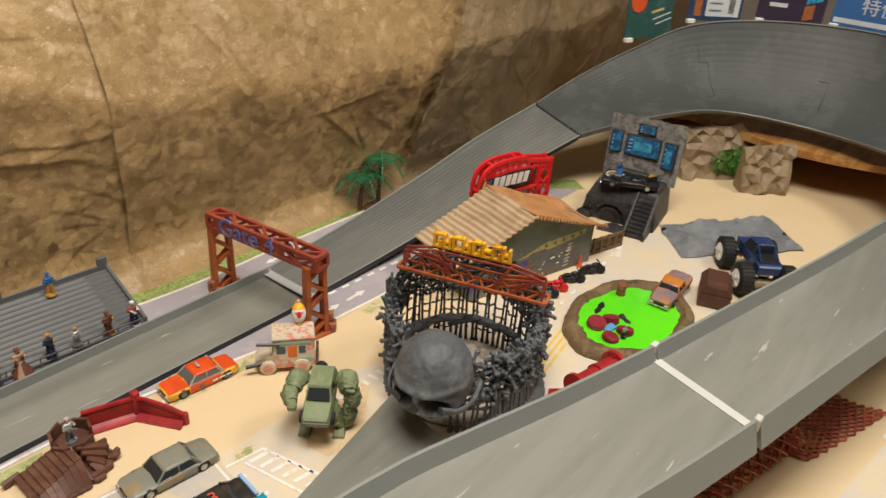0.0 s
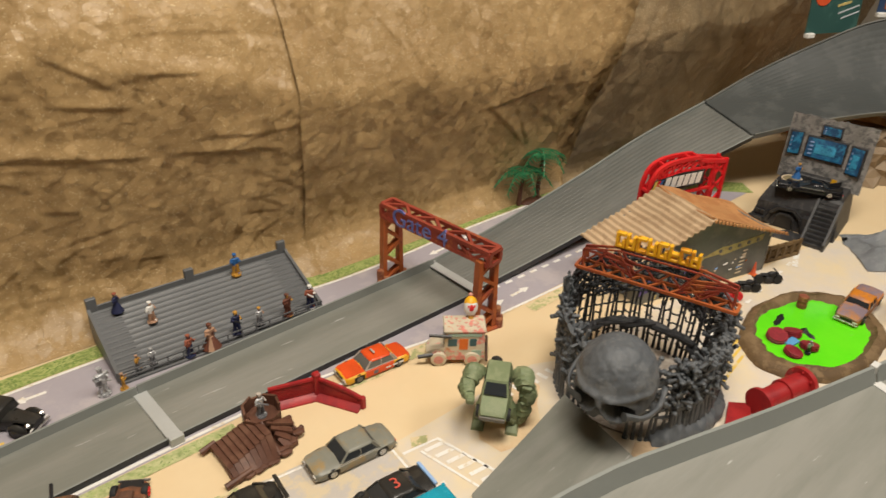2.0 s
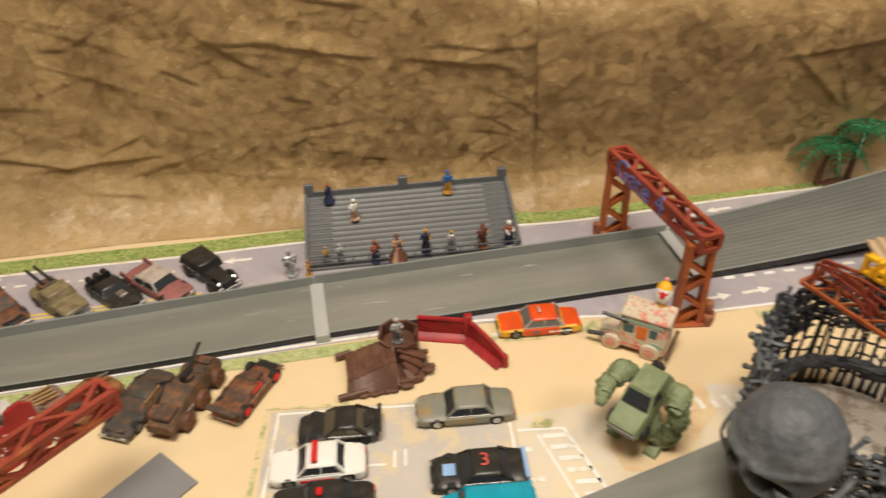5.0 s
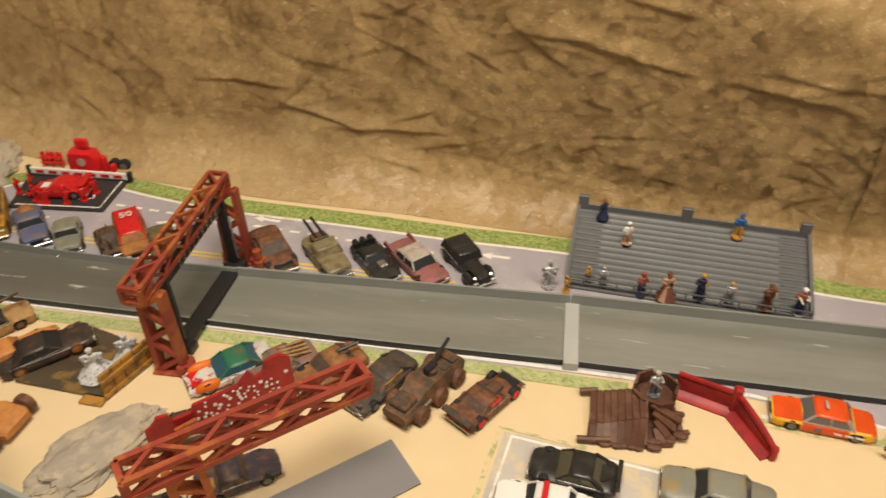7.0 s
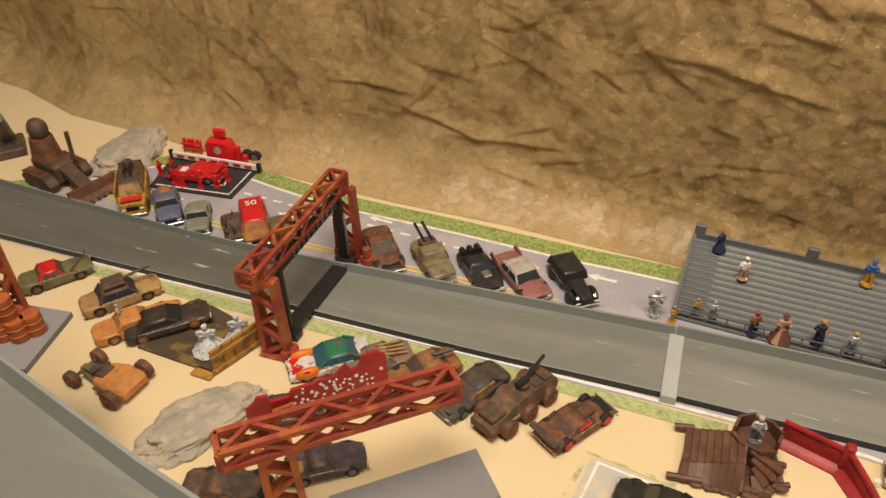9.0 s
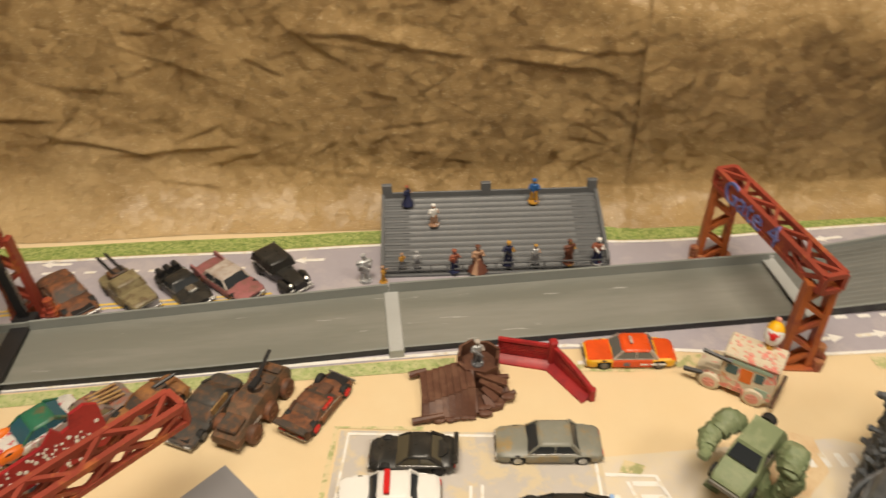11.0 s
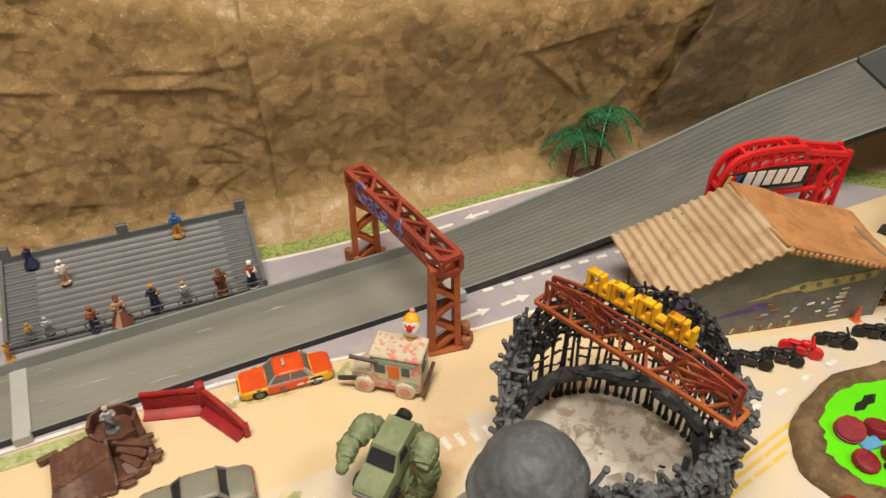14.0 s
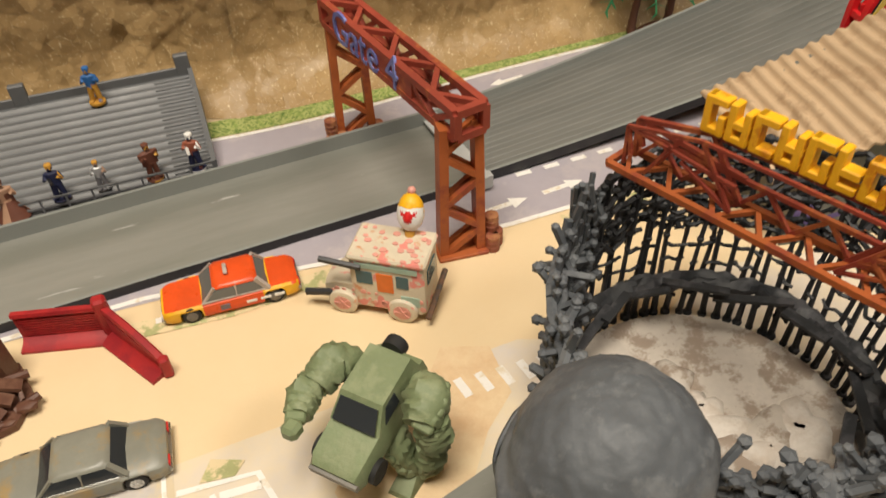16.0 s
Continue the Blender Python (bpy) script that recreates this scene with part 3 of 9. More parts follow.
for k in range(12):
    ribbon([(0.365 + k * 0.0205, -0.048 - 0.0006 * k), (0.376 + k * 0.0205, -0.0483 - 0.0006 * k)], 0.0042, 0.0006, white)


def arrow(bm, x, y, turn, s=1.0):
    m = pose(x, y, 0.0006, 0, 0, turn)
    pts = [(-0.016, -0.0022), (0.004, -0.0022), (0.004, -0.006), (0.017, 0), (0.004, 0.006), (0.004, 0.0022), (-0.016, 0.0022)]
    bm.faces.new([bm.verts.new(m @ Vector((a * s, b * s, 0))) for a, b in pts])


for x, y, a in ((0.345, -0.0725, 2), (0.386, -0.0715, 2), (0.416, 0.063, 183), (0.372, 0.058, 183), (-0.098, 0.082, 178),
                (-0.345, 0.1010, 176), (-0.385, 0.086, 176), (-0.445, 0.074, 176), (0.145, -0.079, 0)):
    arrow(white, x, y, a, 0.9)
stuff("white_road_marking", white, PRINT_WHITE, "white printed road lines, dashes and arrows")
yellow = bmesh.new()
for off in (0.0, 0.0055):
    ribbon([(-0.75, 0.038 + off), (-0.5, 0.029 + off), (-0.28, 0.030 + off), (-0.13, 0.030 + off)], 0.0028, 0.0006, yellow)
stuff("yellow_road_marking", yellow, PRINT_YELLOW, "double yellow printed road line")

lot = [(-0.062, -0.1295), (0.128, -0.1515), (0.112, -0.303), (-0.082, -0.281)]
print_sheet("parking_lot_print", lot, 0.0005, PRINT_LOT, "worn grey printed parking lot on the mat")
lotm = bmesh.new()
ribbon([(-0.077, -0.273), (-0.056, -0.1335), (0.123, -0.1545), (0.110, -0.293)], 0.0030, 0.0008, lotm)
ribbon([(0.060, -0.169), (0.114, -0.1755)], 0.0026, 0.0008, lotm)
ribbon([(0.008, -0.196), (0.022, -0.198)], 0.002, 0.0008, lotm)
for x in (0.030, 0.038):
    ribbon([(x, -0.187), (x - 0.002, -0.202)], 0.0022, 0.0008, lotm)
stuff("parking_lot_marking", lotm, PRINT_WHITE, "white printed parking lot lines")
stuff("parking_lot_edge", ribbon([(-0.088, -0.278), (-0.065, -0.1265), (0.0, -0.134)], 0.004, 0.0006), PRINT_GREEN_FADED, "faded green edge of the parking lot")

worn = [(0.125, -0.172), (0.30, -0.172), (0.36, -0.20), (0.42, -0.17), (0.60, -0.215), (0.80, -0.235), (0.86, -0.30), (0.62, -0.45), (0.40, -0.50), (0.1, -0.45), (0.118, -0.25)]
print_sheet("worn_print_south", [(0.28, -0.56), (0.95, -0.66), (0.95, -0.95), (0.2, -0.95)], 0.0003, SAND_PALE, "worn pale street print south of the raised track")
print_sheet("worn_print", worn, 0.0003, SAND_PALE, "worn pale street print showing through the sand")
stain = [(0.236, -0.190), (0.262, -0.160), (0.285, -0.170), (0.282, -0.200), (0.262, -0.215), (0.245, -0.235), (0.215, -0.245), (0.192, -0.238), (0.188, -0.215), (0.205, -0.195)]
print_sheet("paint_stain", stain, 0.0005, SAND_STAIN, "brown airbrushed stain on the sand")
cross = bmesh.new()
for k in range(6):
    ribbon([(0.142 + 0.003 * k, -0.196 - 0.011 * k), (0.160 + 0.003 * k, -0.198 - 0.011 * k)], 0.004, 0.0007, cross)
ribbon([(0.125, -0.187), (0.160, -0.1915), (0.176, -0.262)], 0.003, 0.0007, cross)
ribbon([(0.139, -0.194), (0.152, -0.258)], 0.0025, 0.0007, cross)
for k in range(6):
    ribbon([(0.250 + 0.011 * k, -0.181 - 0.001 * k), (0.2515 + 0.011 * k, -0.193 - 0.001 * k)], 0.0045, 0.0007, cross)
for k in range(9):
    ribbon([(0.455 + 0.03 * k, -0.262 + 0.003 * k), (0.466 + 0.03 * k, -0.261 + 0.003 * k)], 0.004, 0.0007, cross)
ribbon([(0.70, -0.245), (0.77, -0.215), (0.87, -0.225)], 0.007, 0.0007, cross)
for x, y in ((0.118, -0.205), (0.120, -0.232), (0.45, -0.53), (0.57, -0.60)):
    ribbon([(x, y), (x + 0.013, y - 0.001)], 0.004, 0.0007, cross)
stuff("white_street_print", cross, PRINT_WHITE, "white printed crossings on the worn street print")
yl = bmesh.new()
for off in (0.0, 0.007, 0.014):
    ribbon([(0.41, -0.312 + off), (0.50, -0.296 + off), (0.56, -0.288 + off)], 0.003, 0.0007, yl)
stuff("yellow_street_print", yl, PRINT_YELLOW, "yellow printed lines on the worn street print")
stuff("grass_print_6", slab([(0.135, -0.186), (0.142, -0.176), (0.156, -0.183), (0.150, -0.189)], 0.0004, 0.0008), PRINT_GREEN_FADED, "faded green printed tuft")
tagged(link("backdrop_plate", slab([(-0.114, -0.1870), (-0.144, -0.154), (-0.228, -0.230), (-0.198, -0.263)], 0.0008, 0.0022), PLATE_GREY),
       "plain grey card plate lying on the sand", "plate", kind="structure")


# ---------------------------------------------------------------- race track
def bank(p, q, u, steep):
    """A point across the track between its edges; steep > 1 bends the section into a flat apron and a steep wall."""
    v = p.lerp(q, u)
    v.z = p.z + (q.z - p.z) * ((1 - steep) * u + steep * u ** 2.3)
    return v


def turn_blend(t, n):
    k = min(1.0, max(0.0, min(t, n - t) / n / 0.15))
    return k * k * (3 - 2 * k) * 0.92


def track_section(name, inner, outer, material, parent, kerb=(0.010, 0.012), n=24, ridges=0, lip=0.006, label="", bent=False, side=None, wall=None):
    """A length of track between an inner and an outer edge line, with a raised kerb at both edges and a thickness."""
    a, b = smooth_line(inner, n), smooth_line(outer, n)
    bm = bmesh.new()
    rows = []
    for t, (p, q) in enumerate(zip(a, b)):
        steep = turn_blend(t, n) if bent else 0.0
        across = (q - p)
        d = across.normalized()
        up = Vector((0, 0, 1)) - d * d.z
        up.normalize()
        foot_ = 0.0065 if lip > 0.01 else 0.003
        p3, q3 = p + d * foot_, q - d * 0.003
        ring = [p + up * kerb[0], p + d * 0.0022 + up * kerb[0], p3]
        k = max(ridges, 8)
        for i in range(k):
            u0, u1 = (i + 0.08) / k, (i + 0.92) / k
            ring += [bank(p3, q3, u0, steep), bank(p3, q3, u1, steep)]
            if i < k - 1:
                ring += [bank(p3, q3, (i + 1) / k, steep) - up * (0.00009 if bent else 0.00028 if ridges else 0.0)]
        ring += [q3, q - d * 0.0022 + up * kerb[1], q + up * kerb[1]]
        ring += [bank(p, q, 1 - i / 8, steep) - up * lip + d * (0.008 if lip > 0.01 and i == 0 else 0.0) for i in range(9)]
        rows.append([bm.verts.new(v) for v in ring])
    m = len(rows[0])
    top = m - 9
    for r, s in zip(rows, rows[1:]):
        for i in range(m):
            f = bm.faces.new((r[i], s[i], s[(i + 1) % m], r[(i + 1) % m]))
            f.material_index = 2 if i >= top - 1 else 1 if i < 2 or i >= top - 3 else 0
    bm.faces.new(rows[0])
    bm.faces.new(rows[-1][::-1])
    # default side is black, painting in the shadow gap beneath the low track
    return part(name, bm, [material, wall or TRACK_WALL, side or BLACK_PLASTIC], parent, label, angle=30)


track = thing("race_track", (0, 0, 0), "grey plastic toy race track with joint strips and banked turn", "race track")
track_section("track_section", [(-1.0, -0.074, 0.004), (-0.6, -0.068, 0.004), (-0.4, -0.064, 0.004), (-0.335, -0.063, 0.004)],
              [(-1.0, 0.020, 0.006), (-0.69, 0.006, 0.005), (-0.50, -0.001, 0.005), (-0.335, 0.005, 0.005)], TRACK_OLD, track, (0.003, 0.008), 20)
track_section("track_section", [(-0.334, -0.063, 0.004), (-0.18, -0.060, 0.004), (-0.022, -0.0535, 0.004)],
              [(-0.334, 0.005, 0.005), (-0.18, 0.014, 0.005), (-0.022, 0.0215, 0.006)], TRACK, track, (0.003, 0.009), 16)
track_section("track_section", [(-0.021, -0.0535, 0.004), (0.127, -0.051, 0.004), (0.336, -0.048, 0.004)],
              [(-0.021, 0.0215, 0.006), (0.15, 0.0245, 0.006), (0.336, 0.027, 0.007)], TRACK, track, (0.003, 0.010), 16)
track_section("track_section", [(0.338, -0.046, 0.006), (0.46, -0.047, 0.014), (0.60, -0.057, 0.036), (0.72, -0.070, 0.066), (0.83, -0.092, 0.094)],
              [(0.338, 0.030, 0.010), (0.46, 0.034, 0.022), (0.60, 0.030, 0.050), (0.72, 0.020, 0.084), (0.845, 0.003, 0.115)],
              TRACK_RAMP, track, (0.002, 0.004), 30, ridges=14, label="ribbed ramp section of grey track")
C, RI, RO = Vector((0.95, -0.35, 0)), 0.175, 0.30
inn = [(0.832, -0.093, 0.096), (0.90, -0.135, 0.112)]
outp = [(0.847, 0.002, 0.117), (0.93, -0.022, 0.152)]
for a_, zi, zo in ((75, 0.119, 0.190), (55, 0.116, 0.222), (35, 0.111, 0.236), (12, 0.106, 0.243), (-10, 0.105, 0.244), (-35, 0.110, 0.238), (-60, 0.122, 0.222), (-80, 0.135, 0.198)):
    ca, sa = math.cos(radians(a_)), math.sin(radians(a_))
    inn.append((C.x + RI * ca, C.y + RI * sa, zi))
    outp.append((C.x + RO * ca, C.y + RO * sa, zo))
inn.append((0.90, -0.558, 0.145))
outp.append((0.93, -0.652, 0.165))
track_section("banked_turn", inn, outp, TRACK_DARK, track, (0.002, 0.003), 60, ridges=22, bent=True, side=TRACK_RAMP, wall=TRACK_RAMP, label="dark grey banked turn of ribbed plastic")
TURN_IN, TURN_OUT = smooth_line(inn, 60), smooth_line(outp, 60)
for k, steps in ((19, ((0.10, 0.34), (0.34, 0.72), (0.72, 0.97))), (31, ((0.05, 0.30), (0.30, 0.66), (0.66, 0.96))), (43, ((0.05, 0.5), (0.5, 0.96)))):
    bm = bmesh.new()
    last = None
    for i, (u0, u1) in enumerate(steps):
        kk = k + i % 2
        pts = [bank(TURN_IN[kk], TURN_OUT[kk], u0 + (u1 - u0) * j / 8, turn_blend(kk, 60)) + Vector((0, 0, 0.0006)) for j in range(9)]
        if last:
            beam(last, pts[0], 0.0015, 0.0012, bm)
        for p_, q_ in zip(pts, pts[1:]):
            beam(p_, q_, 0.0015, 0.0012, bm)
        last = pts[-1]
    part("joint_line", bm, BLACK_PLASTIC, track, "dark seam between track pieces")
NEAR_IN = [(0.895, -0.557, 0.147), (0.73, -0.524, 0.147), (0.586, -0.4985, 0.147), (0.45, -0.470, 0.147), (0.327, -0.4445, 0.147)]
NEAR_IN2 = [(0.325, -0.444, 0.147), (0.236, -0.4225, 0.147), (0.158, -0.4005, 0.147), (0.10, -0.3865, 0.147), (-0.02, -0.371, 0.147), (-0.21, -0.343, 0.147), (-0.40, -0.299, 0.147), (-0.75, -0.215, 0.140)]


def offset(line_, w, dz):
    out = []
    for i, p in enumerate(line_):
        a, b = Vector(line_[max(i - 1, 0)]), Vector(line_[min(i + 1, len(line_) - 1)])
        d = (b - a).normalized()
        out.append(tuple(Vector(p) + Vector((d.y, -d.x, 0)) * -w + Vector((0, 0, dz))))
    return out


track_section("track_section", NEAR_IN, offset(NEAR_IN, 0.088, -0.004), TRACK, track, (0.012, 0.010), 20, lip=0.012, side=TRACK_WALL)
track_section("track_section", NEAR_IN2, offset(NEAR_IN2, 0.088, -0.004), TRACK, track, (0.012, 0.010), 20, lip=0.012, side=TRACK_WALL)


def joint(at, turn, length, width, z, material, h=0.0016, ends=True):
    bm = bmesh.new()
    box(width, length, h, (0, 0, z), 0.0004, bm)
    if ends:
        for s in (-1, 1):
            box(width, 0.006, 0.010, (0, s * (length / 2), z - 0.006), 0.0006, bm)
    ob = part("joint_strip", bm, material, track)
    ob.matrix_local = pose(*at, 0, 0, turn)
    return ob


joint((-0.0185, -0.0165, 0), 2, 0.078, 0.0125, 0.0052, STRIP_GREY)
joint((0.3372, -0.012, 0), 2, 0.082, 0.012, 0.0088, STRIP_GREY)
joint((-0.342, -0.029, 0), -2, 0.074, 0.014, 0.0048, BLACK_PLASTIC)
bm = bmesh.new()
a, b = Vector((0.3265, -0.4445, 0.1474)), Vector((0.3085, -0.5300, 0.1434))
beam(a, b, 0.0075, 0.0008, bm)
box(0.0075, 0.0045, 0.0130, (0.3262, -0.4455, 0.147), 0.0004, bm)
box(0.0070, 0.0045, 0.0115, (0.3082, -0.5300, 0.143), 0.0008, bm)
part("joint_strip", bm, STRIP_WHITE, track, "white joint strip across the raised track")

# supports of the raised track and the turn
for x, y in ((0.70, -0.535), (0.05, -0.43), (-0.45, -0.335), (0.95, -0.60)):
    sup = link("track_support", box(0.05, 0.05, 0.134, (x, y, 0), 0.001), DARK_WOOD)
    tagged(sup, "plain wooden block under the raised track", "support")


# ---------------------------------------------------------------- lattice gates
def lettering(text, size, depth, material, parent, m, name="lettering", label=""):
    cu = bpy.data.curves.new("lettering", "FONT")
    cu.body, cu.size, cu.extrude, cu.align_x, cu.align_y = text, size, depth, "CENTER", "CENTER"
    tmp = bpy.data.objects.new("lettering_curve", cu)
    me = bpy.data.meshes.new_from_object(tmp)
    bpy.data.objects.remove(tmp)
    me.materials.clear()
    me.materials.append(material)
    ob = new(name, me)
    ob.parent = parent
    ob.matrix_local = m
    if label:
        ob["label"] = label
    return ob


def lattice(bm, a, b, wide, high, bays, t, side):
    """A box truss from a to b: four chords and zigzags on its faces. side: the horizontal direction across it."""
    a, b, side = Vector(a), Vector(b), Vector(side).normalized()
    up = (b - a).cross(side).normalized()
    cs = [side * (sx * wide / 2) + up * (sz * high / 2) for sx, sz in ((-1, -1), (1, -1), (1, 1), (-1, 1))]
    for c in cs:
        beam(a + c, b + c, t, bm=bm)
    for k in range(4):
        c0, c1 = cs[k], cs[(k + 1) % 4]
        for i in range(bays):
            p, q = a.lerp(b, i / bays), a.lerp(b, (i + 1) / bays)
            if i % 2:
                beam(p + c0, q + c1, t * 0.75, bm=bm)
            else:
                beam(p + c1, q + c0, t * 0.75, bm=bm)
        for e in (a, b):
            beam(e + c0, e + c1, t, bm=bm)
    return bm


def barrel(bm, x, y, z, r=0.0042, h=0.0105):
    prof = [(0, 0.97), (0.06, 1.0), (0.30, 0.98), (0.34, 1.06), (0.38, 0.98), (0.64, 0.98), (0.68, 1.06), (0.72, 0.98), (0.95, 1.0), (1.0, 0.96)]
    rings = [[(x + r * k * math.cos(a), y + r * k * math.sin(a), z + h * u) for a in [i * math.tau / 12 for i in range(12)]] for u, k in prof]
    return loft(rings, bm)


def gate_leg(parent, at, height, w, along, material):
    """A lattice leg: a base plate that carries two uprights and their crossed braces."""
    x, y = at
    v = Vector(along).normalized()
    n = Vector((-v.y, v.x, 0))
    t = 0.0050
    leg = part("leg", box(w * 1.35, w * 0.75, 0.0025, (0, 0, 0), 0.0006, None, m=Matrix.Translation((x, y, 0)) @ Matrix.Rotation(math.atan2(v.y, v.x), 4, "Z")), material, parent)
    for s in (-1, 1):
        top, foot = Vector((x, y, height)) + v * s * w * 0.42, Vector((x, y, 0.002)) + v * s * w * 0.5
        part("upright", beam(foot, top, t, t * 1.9), material, leg)
    bays = 5
    for i in range(bays):
        z0, z1 = height * i / bays + 0.002, height * (i + 1) / bays
        s = 1 if i % 2 else -1
        for off in (-1, 1):
            o = n * off * 0.0028
            part("brace", beam(Vector((x, y, z0)) + v * s * w * 0.46 + o, Vector((x, y, z1)) - v * s * w * 0.44 + o, t * 0.7), material, leg)
    return leg


gate = thing("lattice_gate", (0, 0, 0), "rust-red lattice gate spanning the track, with blue painted letters", "gate", group="track gates")
gate_leg(gate, (0.2860, 0.0415), 0.088, 0.022, (1, -0.15, 0), RUST_ORANGE)
gate_leg(gate, (0.3025, -0.0975), 0.087, 0.022, (1, -0.15, 0), RUST_ORANGE)
part("crossbar", lattice(bmesh.new(), (0.2830, 0.0445, 0.0945), (0.3055, -0.1045, 0.0915), 0.017, 0.014, 7, 0.0042, (1, 0.15, 0)), RUST_RED, gate)
tilt_ = math.atan2(-0.149, 0.0225)
BLUE_PAINT = mat("blue_violet_graffiti", (0.13, 0.15, 0.42), 0.5, second=(0.22, 0.26, 0.56), amount=0.4, scale=150, bump=0.05)
bp = bmesh.new()
beam((0.2755, 0.033, 0.0945), (0.2900, -0.066, 0.0925), 0.0012, 0.0135, bp)
part("name_board", bp, RUST_RED, gate)
lm = Matrix.Translation((0.2815, -0.014, 0.0940)) @ Matrix.Rotation(tilt_, 4, "Z") @ Matrix.Rotation(radians(90), 4, "X")
lettering("Gate 4", 0.0290, 0.0008, BLUE_PAINT, gate, lm, label="blue and violet painted gate letters")
for x, y, z in ((0.3185, -0.095, 0), (0.3235, -0.1005, 0), (0.3195, -0.1045, 0.0), (0.3215, -0.0985, 0.0105), (0.270, 0.041, 0), (0.2665, 0.0345, 0), (0.2735, 0.0340, 0), (0.2675, 0.038, 0.0105), (0.3005, 0.038, 0)):
    part("barrel", barrel(bmesh.new(), x, y, z), BARREL_RED, gate)

gate2 = thing("lattice_gate", (0, 0, 0), "rust-red lattice gate with a black timing arch inside", "gate", group="track gates")
gate_leg(gate2, (-0.3395, -0.117, ), 0.084, 0.022, (1, 0.05, 0), RUST_RED)
gate_leg(gate2, (-0.345, 0.030), 0.084, 0.022, (1, 0.05, 0), RUST_RED)
part("crossbar", lattice(bmesh.new(), (-0.3465, -0.128, 0.0885), (-0.3515, 0.036, 0.0895), 0.016, 0.014, 9, 0.0036, (1, 0, 0)), RUST_RED, gate2)
for x, y, z in ((-0.3255, 0.024, 0), (-0.319, 0.027, 0), (-0.320, 0.020, 0), (-0.322, 0.0235, 0.0105), (-0.357, 0.028, 0), (-0.3255, -0.113, 0), (-0.321, -0.119, 0), (-0.3285, -0.1215, 0)):
    part("barrel", barrel(bmesh.new(), x, y, z), RUST_RED, gate2)
arch = part("timing_arch", beam((-0.342, -0.092, 0.078), (-0.344, 0.014, 0.080), 0.004, 0.014), BLACK_PLASTIC, gate2, "black plastic timing arch over the track")
part("arch_post", beam((-0.343, 0.016, 0.006), (-0.344, 0.016, 0.080), 0.008, 0.004), BLACK_PLASTIC, arch)
part("arch_post", beam((-0.341, -0.094, 0.006), (-0.342, -0.094, 0.078), 0.008, 0.004), BLACK_PLASTIC, arch)
part("arch_sill", box(0.016, 0.118, 0.003, (-0.342, -0.039, 0.0062), 0.0005), BLACK_PLASTIC, arch)
part("arch_foot", box(0.020, 0.012, 0.009, (-0.342, 0.016, 0.001), 0.001), BLACK_PLASTIC, arch)
part("arch_foot", box(0.020, 0.012, 0.007, (-0.341, -0.094, 0.001), 0.001), BLACK_PLASTIC, arch)
bm = bmesh.new()
for i in range(9):
    for j in range(3):
        cyl(0.0011, 0.0006, (-0.3398, -0.070 + i * 0.0085, 0.0745 + j * 0.0036), "x", bm, 6)
part("light_row", bm, CHROME, gate2, "rows of small pale studs")
bm = bmesh.new()
beam((-0.3375, 0.0155, 0.016), (-0.3385, 0.0155, 0.062), 0.0012, 0.0026, bm)
part("clip", bm, CHROME, gate2, "bright metal clip")

# a gate on the sand, its far leg gone, with a torn red wall and cars under it
gate3 = thing("broken_gate", (0, 0, 0), "rust-red lattice gate crossbar on one leg over parked wrecks", "gate", group="track gates")
part("crossbar", lattice(bmesh.new(), (-0.267, -0.277, 0.090), (-0.153, -0.174, 0.090), 0.017, 0.014, 7, 0.0040, (0.7, -0.72, 0)), RUST_RED, gate3)
gate_leg(gate3, (-0.243, -0.256), 0.084, 0.022, (0.72, 0.7, 0), RUST_ORANGE)

gate4 = thing("tall_gate", (0, 0, 0), "rust-red lattice tower with barrels on a grey plate", "gate", group="track gates")
part("base_plate", slab([(-0.462, -0.258), (-0.388, -0.248), (-0.376, -0.298), (-0.455, -0.312)], 0.138, 0.142), PLATE_GREY, gate4, "pale grey base plate")
bm = lattice(bmesh.new(), (-0.425, -0.268, 0.142), (-0.425, -0.268, 0.275), 0.024, 0.014, 8, 0.004, (1, 0.2, 0))
part("leg", bm, RUST_ORANGE, gate4)
part("foot", box(0.036, 0.026, 0.004, (-0.425, -0.268, 0.142), 0.0006), RUST_RED, gate4)
part("crossbar", lattice(bmesh.new(), (-0.425, -0.262, 0.282), (-0.447, -0.40, 0.282), 0.017, 0.014, 10, 0.0035, (1, 0, 0)), RUST_RED, gate4)
part("leg", lattice(bmesh.new(), (-0.447, -0.392, 0.14), (-0.447, -0.392, 0.275), 0.024, 0.014, 8, 0.004, (1, 0.2, 0)), RUST_ORANGE, gate4)
for x, y, z in ((-0.406, -0.2715, 0.142), (-0.399, -0.278, 0.142), (-0.409, -0.281, 0.142), (-0.404, -0.277, 0.157), (-0.3945, -0.270, 0.142)):
    part("barrel", barrel(bmesh.new(), x, y, z, 0.006, 0.015), RUST_ORANGE, gate4)
part("stand", box(0.06, 0.012, 0.138, (-0.43, -0.300, 0), 0.001), TRACK_WALL, gate4)

# torn dark red wall with bullet holes
bm = bmesh.new()
prof = [(0, 0), (0.112, 0), (0.112, 0.046), (0.104, 0.052), (0.093, 0.050), (0.090, 0.040), (0.084, 0.038), (0.080, 0.046), (0.070, 0.036), (0.036, 0.033), (0.034, 0.027), (0.020, 0.026),
        (0.018, 0.033), (0.010, 0.034), (0.007, 0.028), (0.0, 0.024)]
rows_ = []
for yy in (0, 0.003):
    rows_.append([bm.verts.new((a, yy, h)) for a, h in prof])
bm.faces.new(rows_[0])
bm.faces.new(rows_[1][::-1])
